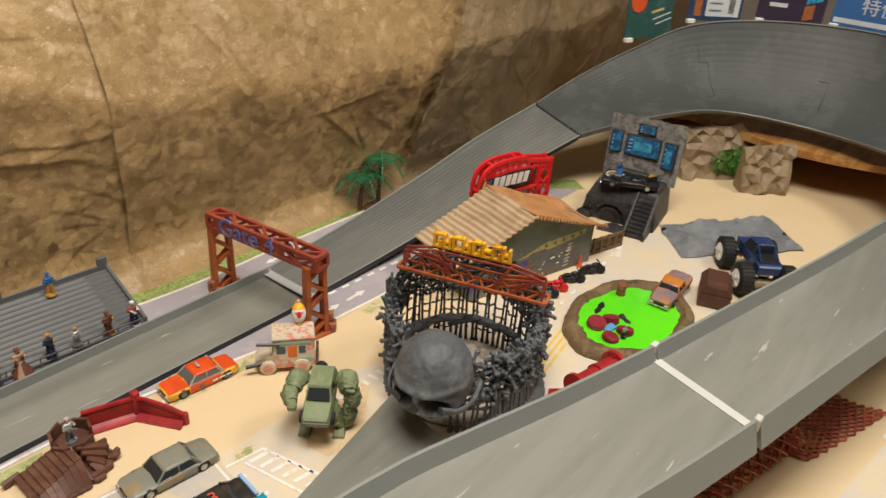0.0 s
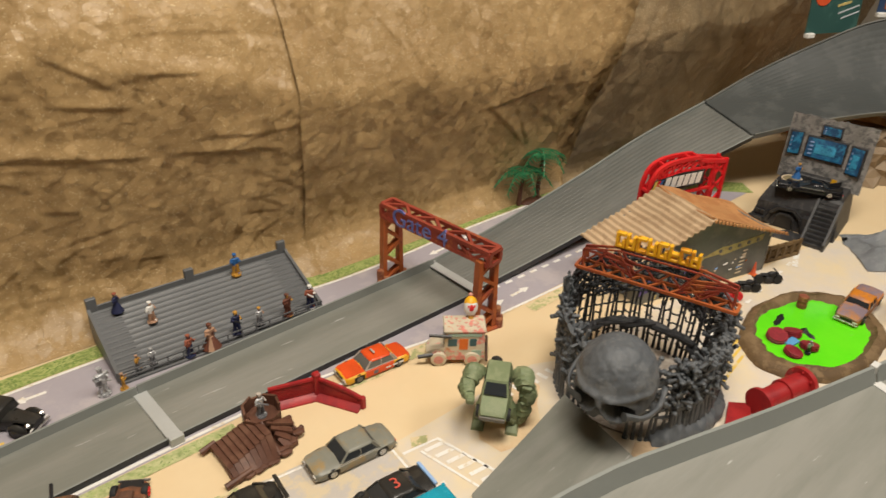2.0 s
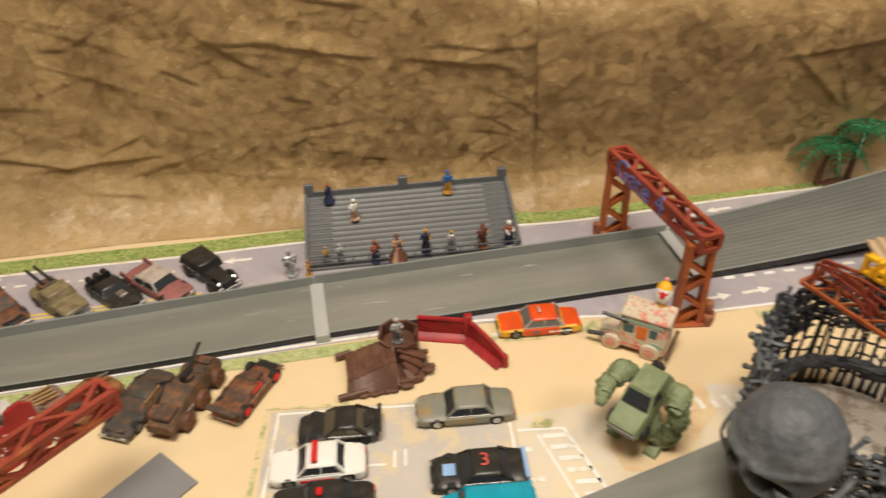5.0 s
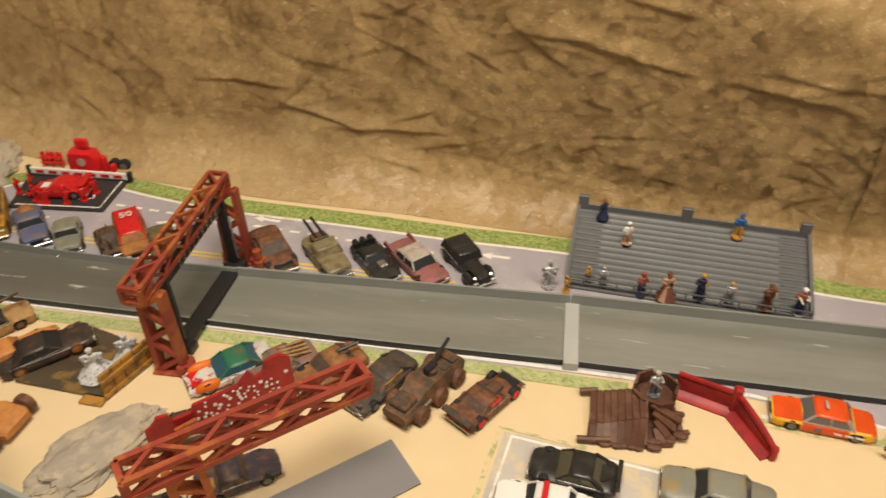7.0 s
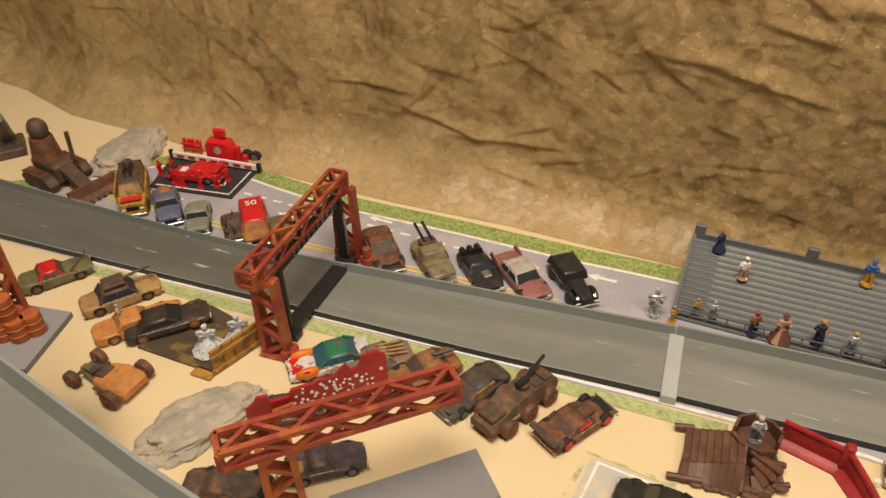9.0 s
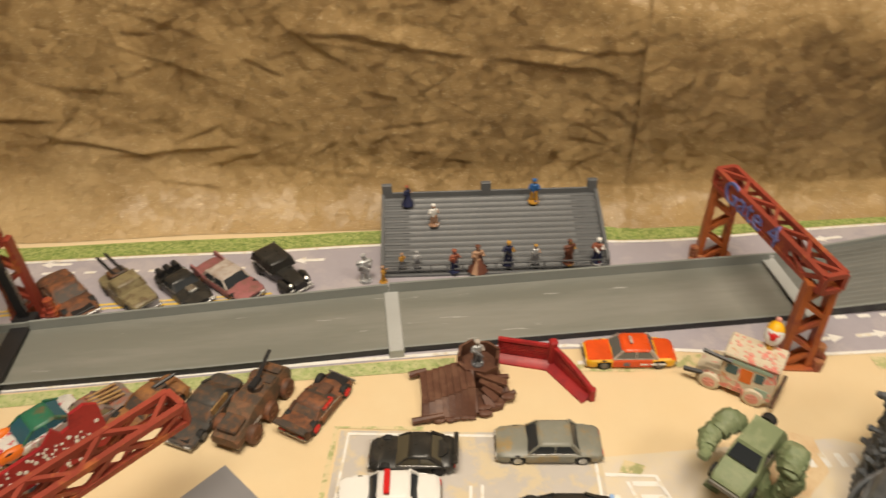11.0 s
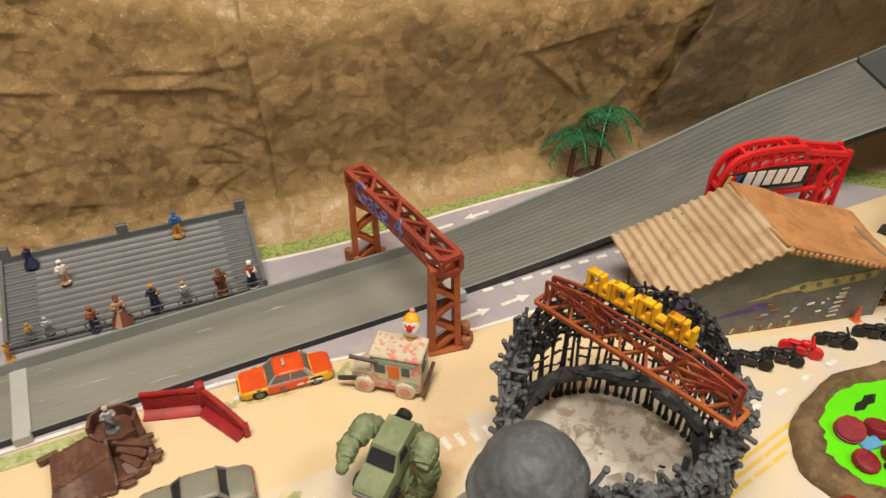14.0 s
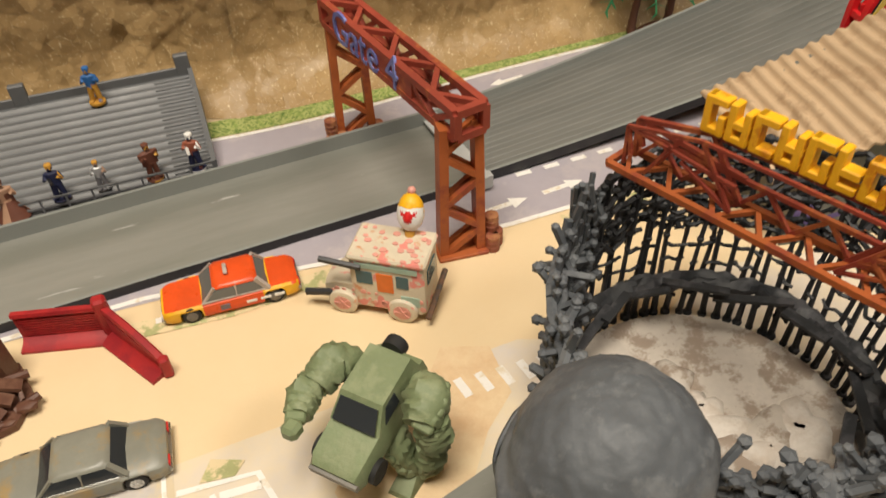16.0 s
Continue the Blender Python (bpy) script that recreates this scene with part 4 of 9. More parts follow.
for i in range(len(prof)):
    j = (i + 1) % len(prof)
    bm.faces.new((rows_[0][i], rows_[1][i], rows_[1][j], rows_[0][j]))
tw = thing("ruined_wall", (-0.314, -0.199, 0.0), "dark red ruined wall panel with pale bullet holes", "wall panel", turn=40)
part("panel", bm, RED_WING, tw)
rng = random.Random(5)
spots = []
while len(spots) < 64:
    xx, hh = rng.gauss(0.068, 0.020), rng.uniform(0.006, 0.034)
    if 0.036 < xx < 0.108 and all((xx - q[0]) ** 2 + (hh - q[1]) ** 2 > 0.0029 ** 2 for q in spots):
        spots.append((xx, hh))
for xx, hh in spots:
    part("bullet_hole", cyl(rng.uniform(0.0008, 0.0017), 0.0005, (xx, -0.0004, hh), "y", seg=7), PRINT_WHITE, tw, "pale bullet hole")
bm = bmesh.new()
beam((0.020, -0.004, 0.018), (0.036, -0.004, 0.021), 0.003, 0.006, bm)
part("brace", bm, RUST_ORANGE, tw)


# ---------------------------------------------------------------- grandstand
STAND = pose(-0.0268, 0.0520, 0, 0, 0, -3.2)
stand = thing("grandstand", (-0.0268, 0.0520, 0), "dark grey stepped plastic grandstand beside the track", "grandstand", -3.2)
W, D, H, N = 0.214, 0.080, 0.030, 13
bm = bmesh.new()
prof = [(0, 0.003)]
for i in range(N):
    y0, y1 = D * i / N, D * (i + 1) / N
    z1 = 0.005 + H * (i + 1) / N
    d1 = D / N
    prof += [(y0 + 0.0001, z1 - H / N + 0.0003), (y0 + d1 * 0.34, z1 - 0.0003), (y0 + d1 * 0.40, z1), (y1 - 0.0007, z1), (y1 - 0.0003, z1 - 0.0003)]
prof += [(D, 0.0), (0, 0.0)]
rings = [[(x, y, z) for y, z in prof] for x in (0.0, 0.026, 0.0265, W - 0.0265, W - 0.026, W)]
part("seating_deck", loft(rings, bm), SEAT_GREY, stand)
for xx in (0.0, W):
    bm = bmesh.new()
    loft([[(xx + o, 0.0, 0.002), (xx + o, D, 0.002), (xx + o, D, H + 0.010), (xx + o, 0.0, 0.012)] for o in (-0.0016, 0.0016)], bm)
    part("side_wall", bm, SEAT_GREY, stand)
part("back_rail", box(W, 0.002, 0.008, (W / 2, D, H + 0.003), 0.0004), SEAT_GREY, stand)
for xx in (0.004, W / 2 - 0.004, W - 0.004):
    part("post", box(0.010, 0.005, 0.026, (xx, D + 0.001, H - 0.006), 0.0006), SEAT_GREY, stand)
bm = bmesh.new()
for zz in (0.007, 0.013):
    beam((0.0, -0.003, zz), (W, -0.003, zz), 0.0012, bm=bm)
for i in range(15):
    beam((W * i / 14, -0.003, 0.0), (W * i / 14, -0.003, 0.0135), 0.0012, bm=bm)
part("front_rail", bm, SEAT_GREY, stand)
part("front_walk", box(W, 0.006, 0.003, (W / 2, -0.002, 0.0), 0.0004), SEAT_GREY, stand)
for xx in (0.014, W - 0.014):
    for i in range(N):
        part("half_step", box(0.024, 0.0012, 0.0010, (xx, D * (i + 0.22) / N, 0.005 + H * (i + 0.5) / N), 0.0002), SEAT_GREY, stand)


# ---------------------------------------------------------------- little figures, one mesh each
def fig(name, at, h, label, legs, body, head, base=None, turn=0.0, lean=0.0, skirt=False, gun=False, arm=0.6, hat=None, group="spectators", category="figurine", wide=1.0):
    """A small painted figurine, moulded in one piece."""
    mats = [legs, body, head, base or BLACK_PLASTIC, hat or head]
    bm = bmesh.new()
    done = [0]

    def paint(i):
        bm.faces.ensure_lookup_table()
        for f in bm.faces[done[0]:]:
            f.material_index = i
        done[0] = len(bm.faces)

    h, wide = h * 1.02, wide * 1.30
    u = h / 10
    cyl(2.0 * u, 0.6 * u, (0, 0, 0.3 * u), bm=bm, seg=12)
    paint(3)
    if skirt:
        cyl(2.1 * u * wide, 4.2 * u, (0, 0, 2.7 * u), bm=bm, seg=10, r2=1.0 * u)
    else:
        for s in (-1, 1):
            rod((0, s * 1.0 * u, 0.6 * u), (0, s * 0.55 * u, 4.6 * u), 0.62 * u, bm, 7, 0.75 * u)
            box(1.6 * u, 0.9 * u, 0.5 * u, (0.4 * u, s * 1.0 * u, 0.6 * u), 0.1 * u, bm)
    paint(0)
    loft([[(0.75 * u * math.cos(a) * k, 1.15 * wide * u * math.sin(a) * k, z * u) for a in [i * math.tau / 10 for i in range(10)]] for z, k in ((4.2, 0.9), (5.2, 0.85), (6.6, 1.1), (7.5, 1.05), (7.9, 0.5))], bm)
    for s in (-1, 1):
        el = Vector((0.5 * u, s * 1.9 * u, 5.9 * u))
        rod((0, s * 1.3 * u, 7.4 * u), el, 0.42 * u, bm, 6)
        rod(el, (el.x + 1.5 * u * arm, s * 1.3 * u, (5.6 + 2.2 * arm) * u), 0.36 * u, bm, 6)
    paint(1)
    ball(0.95 * u, (0.1 * u, 0, 8.9 * u), bm, 1, (0.95, 0.85, 1.1))
    paint(2)
    ball(1.02 * u, (-0.05 * u, 0, 9.35 * u), bm, 1, (1.0, 0.95, 0.7))
    paint(4)
    if gun:
        rod((0.4 * u, -1.0 * u, 6.2 * u), (4.2 * u, 0.4 * u, 7.0 * u), 0.35 * u, bm, 5)
        paint(3)
    ob = link(name, bm, mats)
    ob.matrix_world = pose(*at, lean, 0, turn)
    return tagged(ob, label, category, group)


BROWN = mat("brown_figure_paint", (0.14, 0.05, 0.03), 0.6, scale=300, bump=0.2)
NAVY = mat("navy_figure_paint", (0.02, 0.025, 0.07), 0.6, scale=300, bump=0.2)
BLUE = mat("blue_figure_paint", (0.03, 0.13, 0.36), 0.5, scale=300, bump=0.2)
OCHRE = mat("ochre_figure_paint", (0.50, 0.26, 0.04), 0.6, scale=300, bump=0.2)
GREY_FIG = mat("grey_figure_paint", (0.16, 0.16, 0.17), 0.6, scale=300, bump=0.2)
REDDISH = mat("red_brown_figure_paint", (0.30, 0.09, 0.05), 0.6, scale=300, bump=0.2)
def on_stand(x, y):
    """A spot on the grandstand's steps, from its front left corner."""
    step = int(min(max(y, 0.0), 0.0799) / 0.080 * 13) + 1 if y > 0 else 0
    p_ = STAND @ Vector((x, y, 0.003 if y <= 0 else 0.005 + 0.030 * step / 13))
    return tuple(p_)


for x, y, h, lab, lg, bd, hd, kw in (
        (0.019, 0.0015, 0.017, "small figurine in an ochre shirt on the grandstand step", GREY_FIG, OCHRE, SKIN_TAN, dict(turn=-60)),
        (0.033, 0.0015, 0.019, "grey armoured figurine on the grandstand step", GREY_FIG, SILVER_FIG, SILVER_FIG, dict(turn=-80)),
        (0.068, -0.0015, 0.026, "figurine in blue trousers and red shirt", NAVY, REDDISH, REDDISH, dict(turn=-70, arm=0.9)),
        (0.090, -0.0015, 0.030, "figurine with long brown hair and brown skirt", BROWN, SKIN_TAN, SKIN_TAN, dict(turn=-80, skirt=True, hat=BROWN, base=WHITE, wide=1.2)),
        (0.119, 0.0015, 0.027, "figurine with blond hair holding a gun", NAVY, NAVY, OCHRE, dict(turn=-95, gun=True, hat=OCHRE)),
        (0.1445, 0.0020, 0.022, "small pale grey seated figurine", GREY_FIG, SILVER_FIG, SKIN_TAN, dict(turn=-90, hat=OCHRE)),
        (0.176, 0.0010, 0.027, "brown armoured figurine on the front row", BROWN, BROWN, OCHRE, dict(turn=-70, wide=1.5, hat=BROWN, base=OCHRE)),
        (0.203, 0.0010, 0.028, "figurine with white cap and brown jacket", NAVY, REDDISH, WHITE, dict(turn=-110, hat=WHITE, base=WHITE, gun=True)),
        (0.0245, 0.0690, 0.023, "dark robed figurine on the top row", NAVY, NAVY, SKIN_TAN, dict(turn=-60, skirt=True, hat=REDDISH)),
        (0.0500, 0.0460, 0.025, "pale figurine with bare legs on an upper row", SKIN_TAN, WHITE, SKIN_TAN, dict(turn=-80, hat=WHITE)),
        (0.1500, 0.0680, 0.027, "blue caped figurine on a tan base", OCHRE, BLUE, BLUE, dict(turn=-100, base=OCHRE, hat=BLUE))):
    fig("figurine", on_stand(x, y), h, lab, lg, bd, hd, **kw)
fig("figurine", (-0.0430, 0.045, 0.0006), 0.031, "silver armoured figurine standing on the printed road", SILVER_FIG, SILVER_FIG, SILVER_FIG, base=SILVER_FIG, turn=-70, wide=1.6, gun=True, group="")
fig("figurine", (-0.0265, 0.0410, 0.0006), 0.019, "orange figurine leaning against the grandstand", OCHRE, OCHRE, SKIN_TAN, base=OCHRE, turn=-20, arm=1.0, group="")


# ---------------------------------------------------------------- die-cast cars
def wheel(parent, x, y, r, w, rim, tyre=None, hub=None):
    s = 1 if y > 0 else -1
    prof = [(-0.5, 0.80), (-0.42, 0.95), (-0.25, 1.0), (0.25, 1.0), (0.42, 0.95), (0.5, 0.80), (0.5, 0.58)]
    rings = [[(x + r * k * math.cos(a), y + u * w * s, r + r * k * math.sin(a)) for a in [i * math.tau / 18 for i in range(18)]] for u, k in prof]
    t = part("wheel", loft(rings), tyre or RUBBER, parent)
    bm = bmesh.new()
    cyl(r * 0.60, w * 0.2, (x, y + s * w * 0.42, r), "y", bm, 14)
    cyl(r * 0.20, w * 0.2, (x, y + s * w * 0.50, r), "y", bm, 8)
    for i in range(5):
        a = i * math.tau / 5
        beam((x, y + s * w * 0.53, r), (x + r * 0.54 * math.cos(a), y + s * w * 0.53, r + r * 0.54 * math.sin(a)), r * 0.13, bm=bm)
    part("rim", bm, rim, t)
    return t


STYLES = {
    # body: (along, half width, top height); cabin: base front, base back, roof front, roof back, all along the length from the tail
    "sedan": dict(body=((0, .86, .44), (.03, .95, .50), (.25, 1, .52), (.62, 1, .50), (.95, .96, .45), (1, .88, .40)), cabin=(.71, .21, .60, .30), waist=.50),
    "coupe": dict(body=((0, .86, .50), (.04, .95, .55), (.25, 1, .55), (.60, 1, .48), (.94, .94, .40), (1, .82, .34)), cabin=(.68, .12, .52, .28), waist=.50),
    "sport": dict(body=((0, .84, .55), (.05, .97, .62), (.28, 1, .58), (.55, .95, .50), (.80, 1, .46), (.96, .84, .32), (1, .60, .26)), cabin=(.66, .18, .50, .32), waist=.52),
    "stock": dict(body=((0, .92, .55), (.04, .97, .58), (.28, 1, .55), (.62, 1, .50), (.92, .96, .42), (1, .90, .34)), cabin=(.72, .14, .58, .28), waist=.50),
    "van": dict(body=((0, .95, .55), (.04, 1, .56), (.6, 1, .56), (.82, 1, .50), (1, .90, .42)), cabin=(.80, .03, .72, .05), waist=.54),
    "truck": dict(body=((0, .92, .46), (.04, .96, .48), (.5, .96, .48), (.6, .92, .56), (.96, .84, .54), (1, .80, .48)), cabin=(.66, .36, .60, .38), waist=.54),
    "vintage": dict(body=((0, .70, .45), (.08, .86, .52), (.5, .80, .52), (.62, .56, .54), (.94, .44, .52), (1, .40, .46)), cabin=(.58, .04, .54, .10), waist=.50),
    "wreck": dict(body=((0, .80, .52), (.06, .95, .60), (.3, 1, .56), (.55, .96, .55), (.8, 1, .50), (1, .80, .42)), cabin=(.62, .24, .52, .32), waist=.54),
}


def car(name, label, at, turn, paint, L=0.072, Wd=0.030, Hh=0.021, style="sedan", roof=None, glass=None, rim=None, r=0.0051, lights=True, z=0.0, group="",
        axles=(0.19, 0.80), ww=0.0050, bumper=None, tyre=None, lower=None, two=None, frame_paint=None):
    """A small die-cast car, nose along +x, with arches cut for its wheels; two: a second paint for hood, trunk and doors."""
    st = STYLES[style]
    Hh = Hh * 0.92
    root = thing(name, (*at, z), label, "toy car", turn, group)
    hw, zb, e = Wd / 2, 0.0028, 0.0013
    us, wsd, tps = [[k[i] for k in st["body"]] for i in range(3)]
    f, b, rf, rb = [(k - 0.5) * L for k in st["cabin"]]
    ra = r * 1.14
    stops = {-L / 2, -L / 2 + 0.0012, -L / 2 + 0.004, L / 2, L / 2 - 0.0012, L / 2 - 0.004, f, b, (f + b) / 2}
    for ax in axles:
        xc = (ax - 0.5) * L
        stops |= {xc + ra * k for k in (-1.0, -0.97, -0.85, -0.6, -0.3, 0, 0.3, 0.6, 0.85, 0.97, 1.0)}
    rings, xs = [], sorted(k for k in stops if -L / 2 <= k <= L / 2)
    for x in xs:
        u = x / L + 0.5
        nose = 1 - 0.10 * (max(0, abs(2 * x / L) - 0.90) / 0.10) ** 2
        y, zt = hw * float(np.interp(u, us, wsd)), Hh * 1.17 * float(np.interp(u, us, tps))
        low = zb
        for ax in axles:
            dx = x - (ax - 0.5) * L
            if abs(dx) < ra * 0.999:
                low = max(low, r + math.sqrt(ra * ra - dx * dx))
        low = min(low, zt - 0.0022)
        mid = low + (zt - low) * 0.5
        half = [(y * .95 * nose, low), (y * nose, low + (zt - low) * .22), (y * nose, mid), (y * .965 * nose, zt - e), (y * .86 * nose, zt - 0.0002)]
        rings.append([(x, -yy, zz) for yy, zz in half] + [(x, 0, zt + 0.0007)] + [(x, yy, zz) for yy, zz in half[::-1]])
    bm = loft(rings)
    if two:
        for fc in bm.faces:
            c = fc.calc_center_median()
            top = fc.normal.z > 0.8 or c.z > Hh * 0.50 and abs(c.y) < hw * .86
            if top and abs(c.y) < hw * .9 and (c.x > f or c.x < b) or (abs(c.y) > hw * .9 and b * .6 < c.x < f * .75):
                fc.material_index = 1
    part("body", bm, [paint, two] if two else paint, root, angle=32)
    part("chassis", box(L * 0.94, Wd - 2.3 * ww, 0.006, (0, 0, 0.0024), 0.0006), BLACK_PLASTIC, root)
    z0, z1 = Hh * st["waist"] * 1.17 - 0.0004, Hh * 0.955
    yb, yr = hw * .90, hw * .74

    def pane_ring(x0, x1, y, zz, c):
        return [(x0, -y + c, zz), (x0 + c, -y, zz), (x1 - c, -y, zz), (x1, -y + c, zz), (x1, y - c, zz), (x1 - c, y, zz), (x0 + c, y, zz), (x0, y - c, zz)]

    part("greenhouse", loft([pane_ring(b, f, yb, z0, 0.0016), pane_ring((b + rb) / 2 - 0.0006, (f + rf) / 2 + 0.0006, (yb + yr) / 2 + 0.0003, (z0 + z1) / 2, 0.002),
                             pane_ring(rb, rf, yr, z1, 0.0022)]), glass or GLASS, root, angle=20)
    o = 0.0010
    part("roof", loft([pane_ring(rb - o, rf + o, yr + o * .7, z1 - .0007, 0.0020), pane_ring(rb - o * .6, rf + o * .6, yr + o * .4, z1 + .0002, 0.0024),
                       pane_ring(rb + o * 1.6, rf - o * 1.6, yr - o * 1.6, z1 + .0011, 0.003)]), roof or paint, root, angle=50)
    mid_b, mid_r = (f + b) / 2, (rf + rb) / 2
    for s in (-1, 1):
        for p, q, th in ((f - 0.0008, rf, 0.0013), (b + 0.0008, rb, 0.0024), (mid_b, mid_r, 0.0013)):
            part("pillar", beam((p, s * (yb - 0.0006), z0), (q, s * (yr - 0.0002), z1), th), frame_paint or roof or paint, root)
        part("belt_trim", beam((b, s * (yb + 0.0001), z0 + 0.0006), (f, s * (yb + 0.0001), z0 + 0.0006), 0.0006), frame_paint or CHROME, root)
    for ax in axles:
        for s in (-1, 1):
            wheel(root, (ax - 0.5) * L, s * (hw - ww * 0.56), r, ww, rim or CHROME, tyre)
    part("bumper", box(0.0018, Wd * .88, 0.0022, (L / 2 + 0.0002, 0, zb + 0.0010), 0.0006), bumper or CHROME, root)
    part("bumper", box(0.0018, Wd * .88, 0.0022, (-L / 2 - 0.0002, 0, zb + 0.0014), 0.0006), bumper or CHROME, root)
    fz_ = st["body"][-1][2] * Hh * 1.17
    part("grille", box(0.0008, Wd * .42, fz_ * .26, (L / 2 + 0.0001, 0, fz_ * .60)), BLACK_PLASTIC, root)
    if lights:
        for s in (-1, 1):
            part("headlight", box(0.0009, Wd * .15, 0.0020, (L / 2 + 0.0002, s * Wd * .31, fz_ * .62), 0.0003), WHITE, root)
            part("tail_light", box(0.0009, Wd * .17, 0.0018, (-L / 2 - 0.0002, s * Wd * .30, Hh * .36), 0.0002), RED_TOY, root)
    if lower:
        for s in (-1, 1):
            part("side_stripe", box(L * .36, 0.0005, 0.0026, (0, s * (hw + 0.0001), zb + 0.0030)), lower, root)
    return root


def paint(name, c, second=None, amount=0.4, rough=0.35, scale=80, bump=0.06, soft=0.17):
    return mat(name, c, rough, second=second, amount=amount, scale=scale, bump=bump, vary=0.18, soft=soft)


RUSTY = (0.20, 0.075, 0.03)
ORANGE_TAXI = paint("orange_paint", (0.72, 0.085, 0.015), rough=0.3)
YELLOW_TAXI = paint("yellow_paint", (0.78, 0.42, 0.02), rough=0.3)
GREY_METAL = paint("worn_grey_metal", (0.24, 0.24, 0.20), (0.32, 0.22, 0.09), 0.25, 0.38, 60)
BLACK_CAR = paint("black_car_paint", (0.028, 0.027, 0.025), (0.055, 0.05, 0.042), 0.2, 0.3)
TEAL = paint("turquoise_paint", (0.01, 0.32, 0.46), None, 0.3, 0.25)
RUST_CAR = paint("rust_brown_paint", (0.11, 0.055, 0.035), (0.24, 0.09, 0.04), 0.42, 0.6, 110, 0.25)
RUST_CAR2 = paint("dark_rust_paint", (0.07, 0.055, 0.045), (0.18, 0.08, 0.035), 0.38, 0.6, 110, 0.25)
RUST_TAN = paint("orange_rust_paint", (0.40, 0.17, 0.05), (0.24, 0.10, 0.04), 0.42, 0.6, 110, 0.25)
SAND_CAR = paint("sandy_yellow_paint", (0.42, 0.26, 0.10), (0.22, 0.11, 0.05), 0.4, 0.6, 110, 0.2)
GOLD_CAR = paint("dirty_golden_yellow_paint", (0.52, 0.29, 0.04), (0.16, 0.09, 0.04), 0.36, 0.55, 110, 0.2)
BRONZE = paint("dull_bronze_paint", (0.24, 0.20, 0.11), (0.12, 0.08, 0.045), 0.35, 0.45, 110, 0.2)
PINK = paint("faded_pink_paint", (0.33, 0.12, 0.12), (0.22, 0.11, 0.09), 0.4, 0.5, 110, 0.15)
PINK_ROOF = paint("dusty_white_roof", (0.48, 0.42, 0.37), (0.33, 0.25, 0.20), 0.35, 0.6, 110)
GREY_RIM = mat("grey_rim", (0.20, 0.19, 0.17), 0.5, 0.3, scale=200, bump=0.1)
RUST_RIM = mat("rusty_rim", (0.17, 0.075, 0.035), 0.7, scale=200, bump=0.3)
RED_RIM = mat("red_rim", (0.70, 0.02, 0.025), 0.4, scale=200, bump=0.05)
BLUE_DIRTY = paint("dirty_blue_paint", (0.10, 0.13, 0.24), (0.20, 0.13, 0.09), 0.4, 0.5, 110, 0.2)
OLIVE = paint("olive_paint", (0.16, 0.15, 0.07), (0.10, 0.07, 0.04), 0.4, 0.6, 110, 0.2)
GREY_GREEN = paint("grey_green_paint", (0.20, 0.21, 0.17), (0.30, 0.28, 0.20), 0.4, 0.5, 110, 0.2)
BLUE_GLASS = glass_mat("blue_toy_glass", (0.03, 0.10, 0.13))


def ends(a, b):
    """The middle and the turn of a car with its tail at a and its nose at b."""
    return ((a[0] + b[0]) / 2, (a[1] + b[1]) / 2), math.degrees(math.atan2(b[1] - a[1], b[0] - a[0]))


# orange and yellow sedan beside the track (nose to the west)
c = car("sedan_car", "orange sedan with yellow fenders, parked beside the track", (0.1725, -0.0775), 175.0, YELLOW_TAXI, 0.0725, 0.0275, 0.021, "sedan", ORANGE_TAXI, GLASS_PALE, GREY_RIM,
        two=ORANGE_TAXI, frame_paint=PINK_ROOF)
for s in (-1, 1):
    part("door_decal", box(0.005, 0.0005, 0.0034, (0.004, s * 0.0138, 0.0052)), BLUE_DIRTY, c, "dark blue door badge")
    for k in range(3):
        part("side_marking", box(0.0055, 0.0005, 0.0016, (-0.010 - 0.0075 * k, s * 0.0138, 0.0058)), WHITE, c, "white side bar")
part("roof_bar", box(0.0022, 0.008, 0.0012, (0.000, 0.0, 0.0208), 0.0003), PINK_ROOF, c, "cream roof bar")

# cars on the printed parking lot
c = car("sedan_car", "worn grey bare-metal two-door car with ochre stains", (0.0890, -0.1610), 174.5, GREY_METAL, 0.0755, 0.030, 0.021, "sedan", None, GLASS, CHROME)
OLIVE_GLASS = glass_mat("smoky_olive_glass", (0.09, 0.08, 0.055))
c = car("sport_car", "matt black toy sports car on the printed lot", (-0.0095, -0.1605), 173.5, BLACK_CAR, 0.0610, 0.030, 0.019, "coupe", None, OLIVE_GLASS, BLACK_PLASTIC)
part("spoiler", box(0.0035, 0.027, 0.0018, (-0.0315, 0, 0.0135), 0.0005), BLACK_CAR, c)
for s in (-1, 1):
    part("spoiler_post", box(0.002, 0.0015, 0.004, (-0.0315, s * 0.010, 0.0100)), BLACK_CAR, c)
part("engine_cover", cyl(0.0075, 0.0012, (-0.0185, 0, 0.0126), seg=18), BLACK_CAR, c)
c = car("police_car", "white police sedan with a red light bar and red side stripe", (-0.0265, -0.1930), 176, WHITE, 0.069, 0.029, 0.021, "sedan", None, GLASS, GREY_RIM, lower=RED_TOY)
part("light_bar", box(0.0042, 0.019, 0.0026, (0.001, 0, 0.0208), 0.0006), RED_TOY, c, "red roof light bar")
c = car("stock_car", "black stock car with a red number three on its roof", (0.0870, -0.2210), 174, BLACK_CAR, 0.068, 0.031, 0.0185, "stock", None, GLASS, CHROME, bumper=BLACK_CAR)
RED_NUM = mat("pale_red_number", (0.60, 0.10, 0.07), 0.4, scale=200, bump=0.0)
lettering("3", 0.0155, 0.0003, RED_NUM, c, pose(-0.004, 0, 0.0183, 0, 0, 180), label="red number outlined on the roof")
